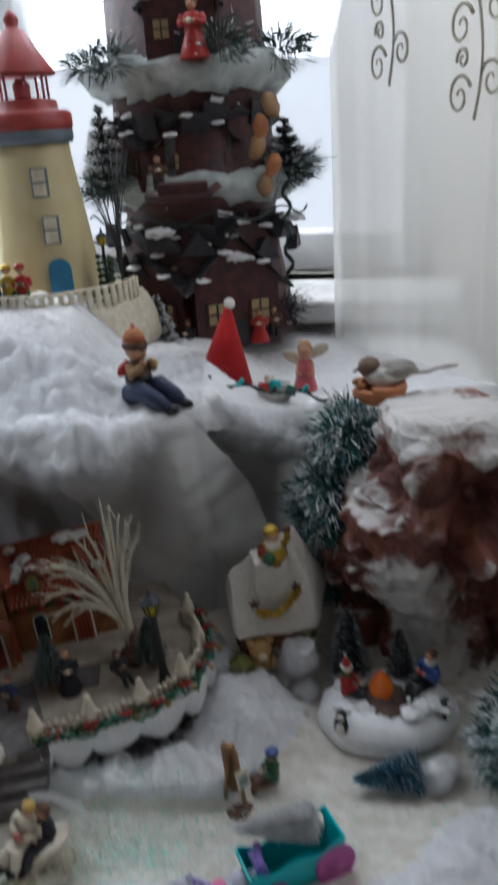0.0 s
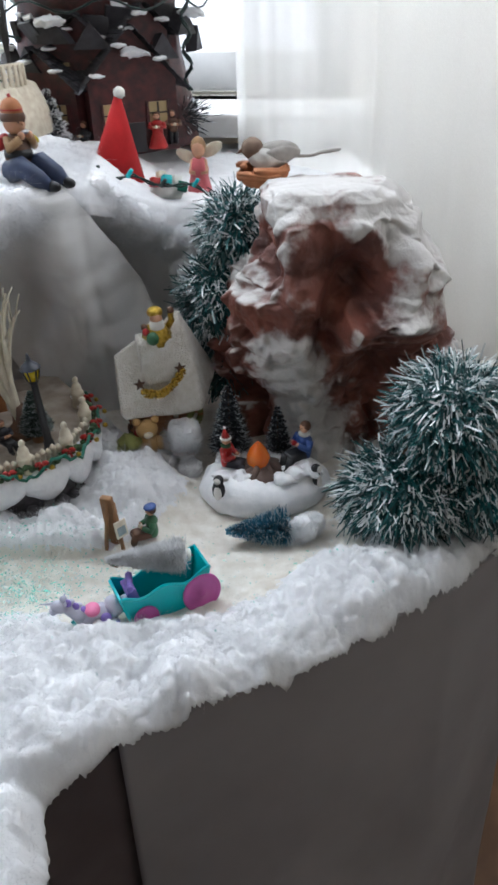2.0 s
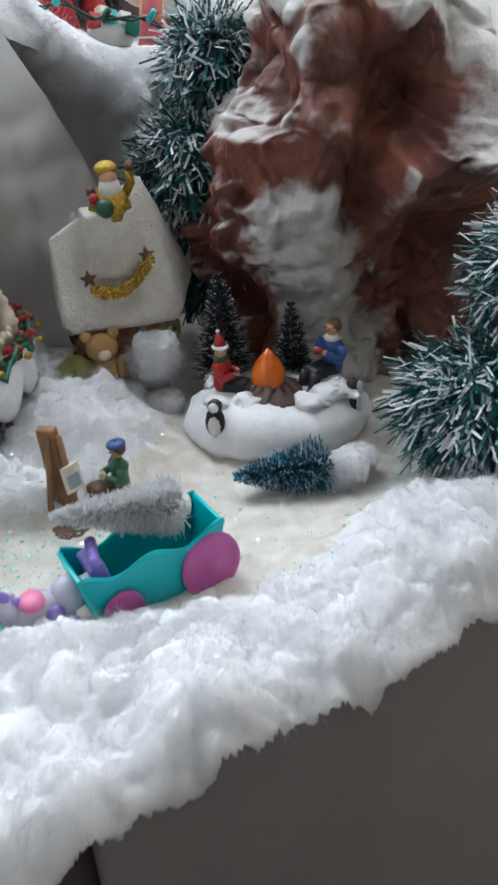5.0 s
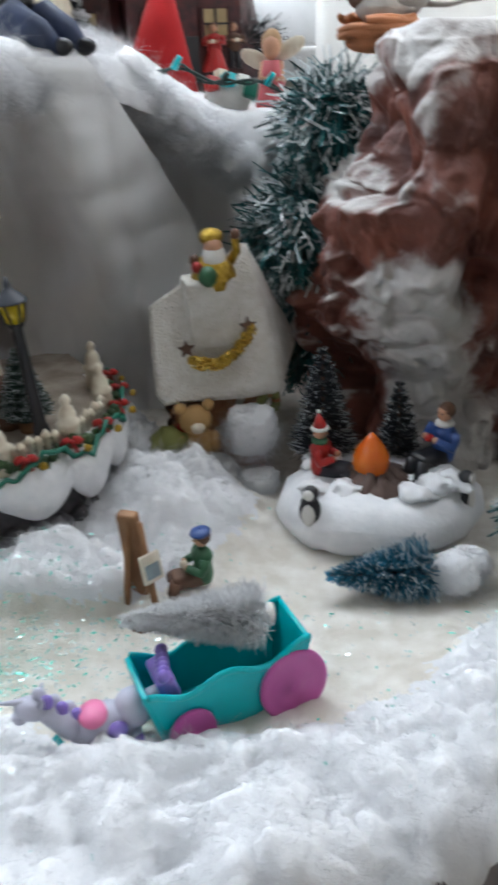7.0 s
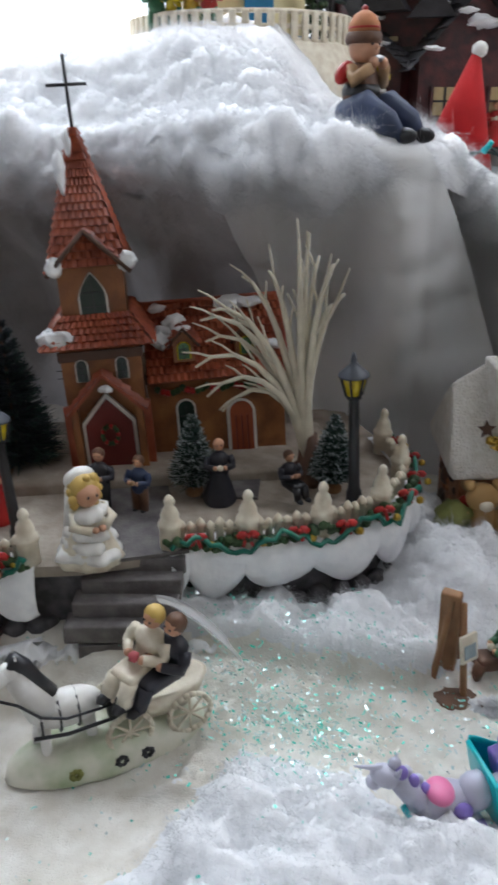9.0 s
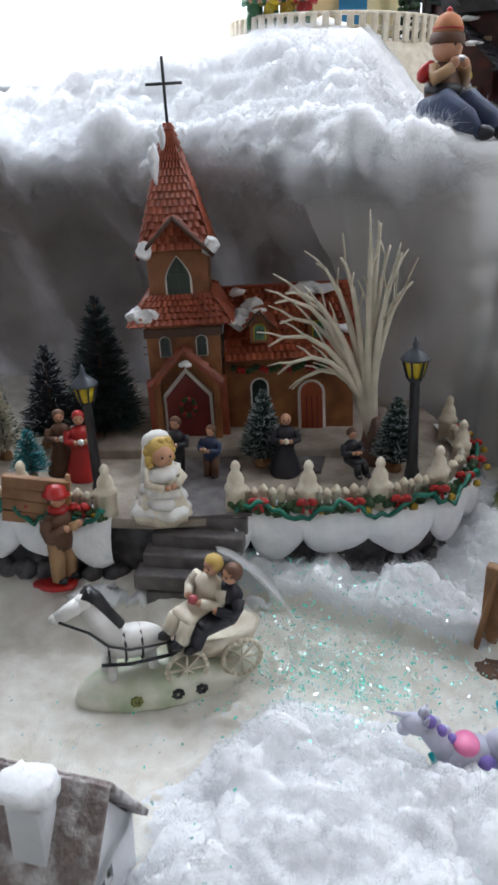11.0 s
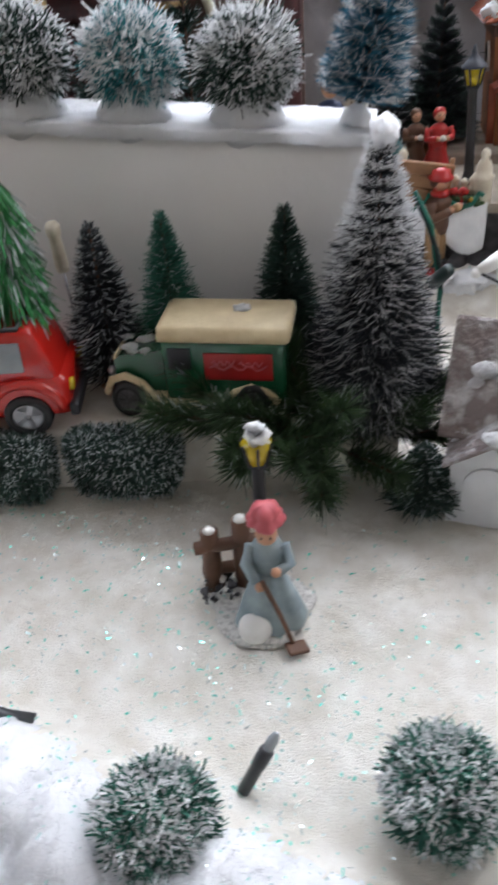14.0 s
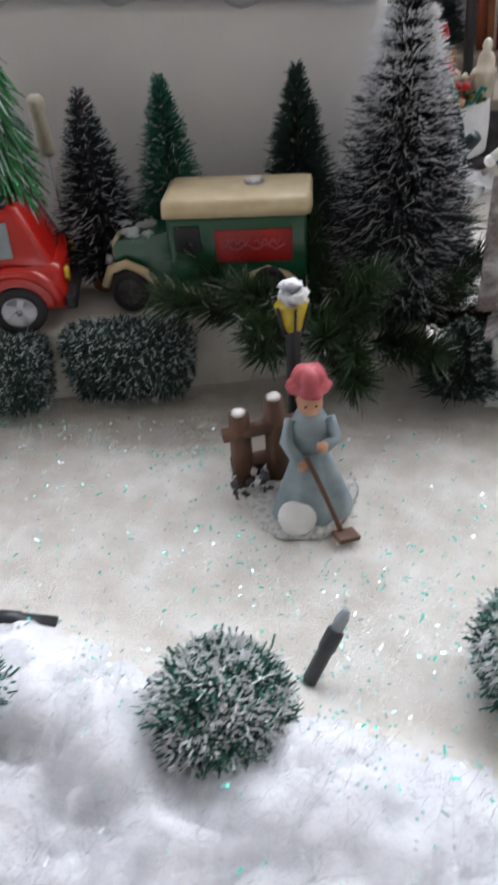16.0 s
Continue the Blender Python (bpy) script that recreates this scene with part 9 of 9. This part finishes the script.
_l.new(_tl.outputs[0], _m1.inputs[2])
_m2.inputs[0].default_value = 0.72
_wv = _n.new("ShaderNodeTexNoise")
_wv.inputs["Scale"].default_value = 900
_mp = _n.new("ShaderNodeMapRange")
_mp.inputs[3].default_value, _mp.inputs[4].default_value = 0.74, 0.90
_l.new(_wv.outputs[0], _mp.inputs[0])
_l.new(_mp.outputs[0], _m2.inputs[0])
_l.new(_tr.outputs[0], _m2.inputs[1])
_l.new(_m1.outputs[0], _m2.inputs[2])
_l.new(_m2.outputs[0], _n["Material Output"].inputs[0])
CUR = [(0.142, 1.02), (0.185, 0.97), (0.225, 0.89), (0.27, 0.80), (0.35, 0.768), (0.52, 0.755), (0.75, 0.745)]


def curtain_line(s):
    p = np.array(CUR)
    k = np.linspace(0, 1, len(p))
    return np.interp(s, k, p[:, 0]), np.interp(s, k, p[:, 1])


def curtain_fx(u, v):
    x, y = curtain_line(u)
    w = 0.4 + 0.6 * v
    f = 0.008 * np.sin(u * 17 + 2.2 * np.sin(u * 5.3) + 0.5 * np.sin(v * 4)) + 0.0030 * np.sin(u * 43 + 1.5 * np.sin(u * 9)) + 0.0010 * np.sin(u * 97)
    return x + 0.35 * f * w, y + f * w, 1.55 - 1.72 * v + 0 * u


curt = grid("sheer_curtain", curtain_fx, 260, 50, [cur])
tagged(curt, "sheer white curtain with embroidered scrolls hanging in folds", "curtain")
M["thread"] = material("scroll_thread", (0.50, 0.47, 0.38), 0.7, bump=0)
sc = B()


def spiral(cu, cz, r, turn, dirn):
    pts = []
    for i in range(22):
        a = turn + dirn * i * 0.42
        q = r * (1 - i / 25)
        uu = cu + q * math.cos(a) * 1.35
        x, y, z = curtain_fx(np.array([uu]), np.array([(1.55 - (cz + q * math.sin(a))) / 1.72]))
        pts.append((float(x[0]), float(y[0]) - 0.0025, float(z[0])))
    sc.tube(M["thread"], pts, 0.0019, 0.0010, 4)


def stem(cu, z0, z1, sway):
    pts = []
    for i in range(40):
        q = i / 39
        x, y, z = curtain_fx(np.array([cu + sway * math.sin(q * 14)]), np.array([(1.55 - z0 - (z1 - z0) * q) / 1.72]))
        pts.append((float(x[0]), float(y[0]) - 0.0025, float(z[0])))
    sc.tube(M["thread"], pts, 0.0016, 0.0016, 4)


for cu, z0 in ((0.225, 0.505), (0.46, 0.465), (0.69, 0.49), (0.90, 0.47)):
    stem(cu, z0, 0.95, 0.014)
    for row in range(7):
        zc = z0 + 0.022 + 0.062 * row
        spiral(cu - 0.036, zc, 0.021, 0.4, 1)
        spiral(cu + 0.036, zc + 0.012, 0.019, 2.7, -1)
        spiral(cu - 0.030, zc + 0.033, 0.011, 3.4, -1)
tagged(sc.out("embroidery", curt, "olive embroidered scrolls"))


# ---- bark stable behind the row of bushes ----
st = thing("bark_stable", "dark brown bark stable with snowy boughs", "stable", pose(-0.418, 0.452, G))
B().box(M["log"], (0.145, 0.008, 0.185), (0, 0.022, 0.0925), bevel=0.003).warp(0.002, 60, 5).out("back_wall", st)
for x0, x1, zt in ((-0.066, -0.060, 0.200), (0.066, 0.072, 0.225)):
    B().tube(M["dark_house"], [(x0, 0, 0), (x0 * 1.03, 0.002, zt * 0.35), (x1 * 0.98, -0.002, zt * 0.7), (x1, 0, zt)], 0.0105, 0.0085, 12).warp(0.0018, 130, 7).out("post", st)
B().tube(M["log"], [(-0.078, -0.004, 0.196), (-0.040, -0.008, 0.203), (0.000, -0.009, 0.199), (0.040, -0.008, 0.205), (0.074, -0.004, 0.222)], 0.0105, 0.0095, 12).warp(0.0018, 120, 9).out("bough", st)
B().tube(M["dark_house"], [(-0.064, 0.002, 0.196), (-0.040, 0.002, 0.235), (0.000, 0.002, 0.252), (0.045, 0.002, 0.247), (0.072, 0.002, 0.222)], 0.0095, 0.009, 12).warp(0.0018, 120, 3).out("arch", st, "dark red-brown bark arch")
for x, z, w, sd in ((0.046, 0.213, 0.017, 1), (0.024, 0.208, 0.012, 2), (-0.045, 0.210, 0.014, 3)):
    snow_lump(st, (x, -0.010, z), (w, 0.010, 0.006), sd + 80)
for xa, xb in ((0.020, 0.044), (0.062, 0.050)):
    B().tube(M["cream_twig"], [(xa, -0.013, 0.188), (xb, -0.012, 0.120)], 0.0032, 0.0030, 8).out("brace", st, "pale peeled branch")
B().ball(M["white_paint"], (0.015, 0.012, 0.015), (0.028, 0.000, 0.230), 3).out("ball_ornament", st, "white ball under the arch")
B().tube(M["pale_wood"], [(-0.050, -0.016, 0.172), (-0.020, -0.017, 0.170), (0.012, -0.016, 0.173)], 0.0034, 0.0014, 8).out("perch", st, "yellow pointed stick")
brush_tree(pose(-0.398, 0.418, G), 0.205, 0.036, 3200, [M["bristle_green"], M["bristle_frost"]], 0.22, "dark green frosted tree before the bark stable", 91, tiers=12, stand=None)
brush_tree(pose(-0.444, 0.412, G), 0.188, 0.034, 2600, [M["bristle_green"], M["bristle_frost"]], 0.2, "dark green frosted tree before the bark stable", 92, tiers=10, stand=None)

# ---- glitter: iridescent shreds on the snow ----
gm = bpy.data.materials.new("iridescent_film")
gm.use_nodes = True
_n, _l = gm.node_tree.nodes, gm.node_tree.links
_b = _n["Principled BSDF"]
_b.inputs["Roughness"].default_value, _b.inputs["Metallic"].default_value = 0.12, 0.30
_b.inputs["Specular IOR Level"].default_value = 1.0
_gi = _n.new("ShaderNodeNewGeometry")
_cr = _n.new("ShaderNodeValToRGB")
for p_, c_ in ((0.0, (0.10, 0.92, 0.72)), (0.30, (0.32, 0.95, 0.82)), (0.55, (0.92, 0.98, 0.97)), (1.0, (0.70, 0.95, 0.94))):
    e_ = _cr.color_ramp.elements.new(p_) if 0 < p_ < 1 else _cr.color_ramp.elements[0 if p_ == 0 else -1]
    e_.color = (*c_, 1)
_l.new(_gi.outputs["Random Per Island"], _cr.inputs[0])
_l.new(_cr.outputs[0], _b.inputs["Base Color"])
rg = np.random.RandomState(77)
cl = [(-0.075, 0.425, 0.045, 0.030, 1100), (-0.045, 0.430, 0.05, 0.020, 420), (-0.09, 0.415, 0.022, 0.012, 350), (-0.15, 0.452, 0.04, 0.012, 160), (-0.15, 0.33, 0.06, 0.06, 120), (-0.27, 0.13, 0.09, 0.06, 1300), (-0.20, 0.10, 0.06, 0.04, 950), (0.10, 0.45, 0.06, 0.04, 260), (-0.33, 0.15, 0.05, 0.03, 120), (-0.13, 0.15, 0.05, 0.06, 70), (0.17, 0.36, 0.05, 0.02, 25)] + [(-0.365 + 0.0135 * i, 0.158 + 0.004 * math.sin(i * 1.1), 0.005, 0.0015, 16) for i in range(10)]
C = np.vstack([np.stack([cx + sx * rg.normal(size=n), cyq + sy * rg.normal(size=n)], 1) for cx, cyq, sx, sy, n in cl])
ok = edge_distance(C[:, 0], C[:, 1]) > 0.004
loc = np.stack([(C[:, 0] + 0.300) * math.cos(radians(25)) + (C[:, 1] - 0.210) * math.sin(radians(25)), -(C[:, 0] + 0.300) * math.sin(radians(25)) + (C[:, 1] - 0.210) * math.cos(radians(25))], 1)
ok &= ~((loc[:, 1] > -0.01) & (loc[:, 0] < 0.10))
C = C[ok]
z = snow_height(C[:, 0], C[:, 1]) + 0.0012 + 0.002 * rg.rand(len(C))
n = len(C)
a = rg.rand(n) * 6.283
way = np.stack([np.cos(a), np.sin(a), 0.5 * rg.normal(size=n)], 1)
fine = np.where(C[:, 1] < 0.30, 0.72, 1.0)
gl_ = bristles("glitter_shreds", np.stack([C[:, 0], C[:, 1], z], 1), way, fine * (0.0009 + 0.0022 * rg.rand(n) ** 3), fine * (0.0007 + 0.0005 * rg.rand(n)), np.zeros(n), [gm], None, 3, tipw=0.5)
tagged(gl_, "scattered teal iridescent glitter shreds on the snow", "glitter", kind="stuff")
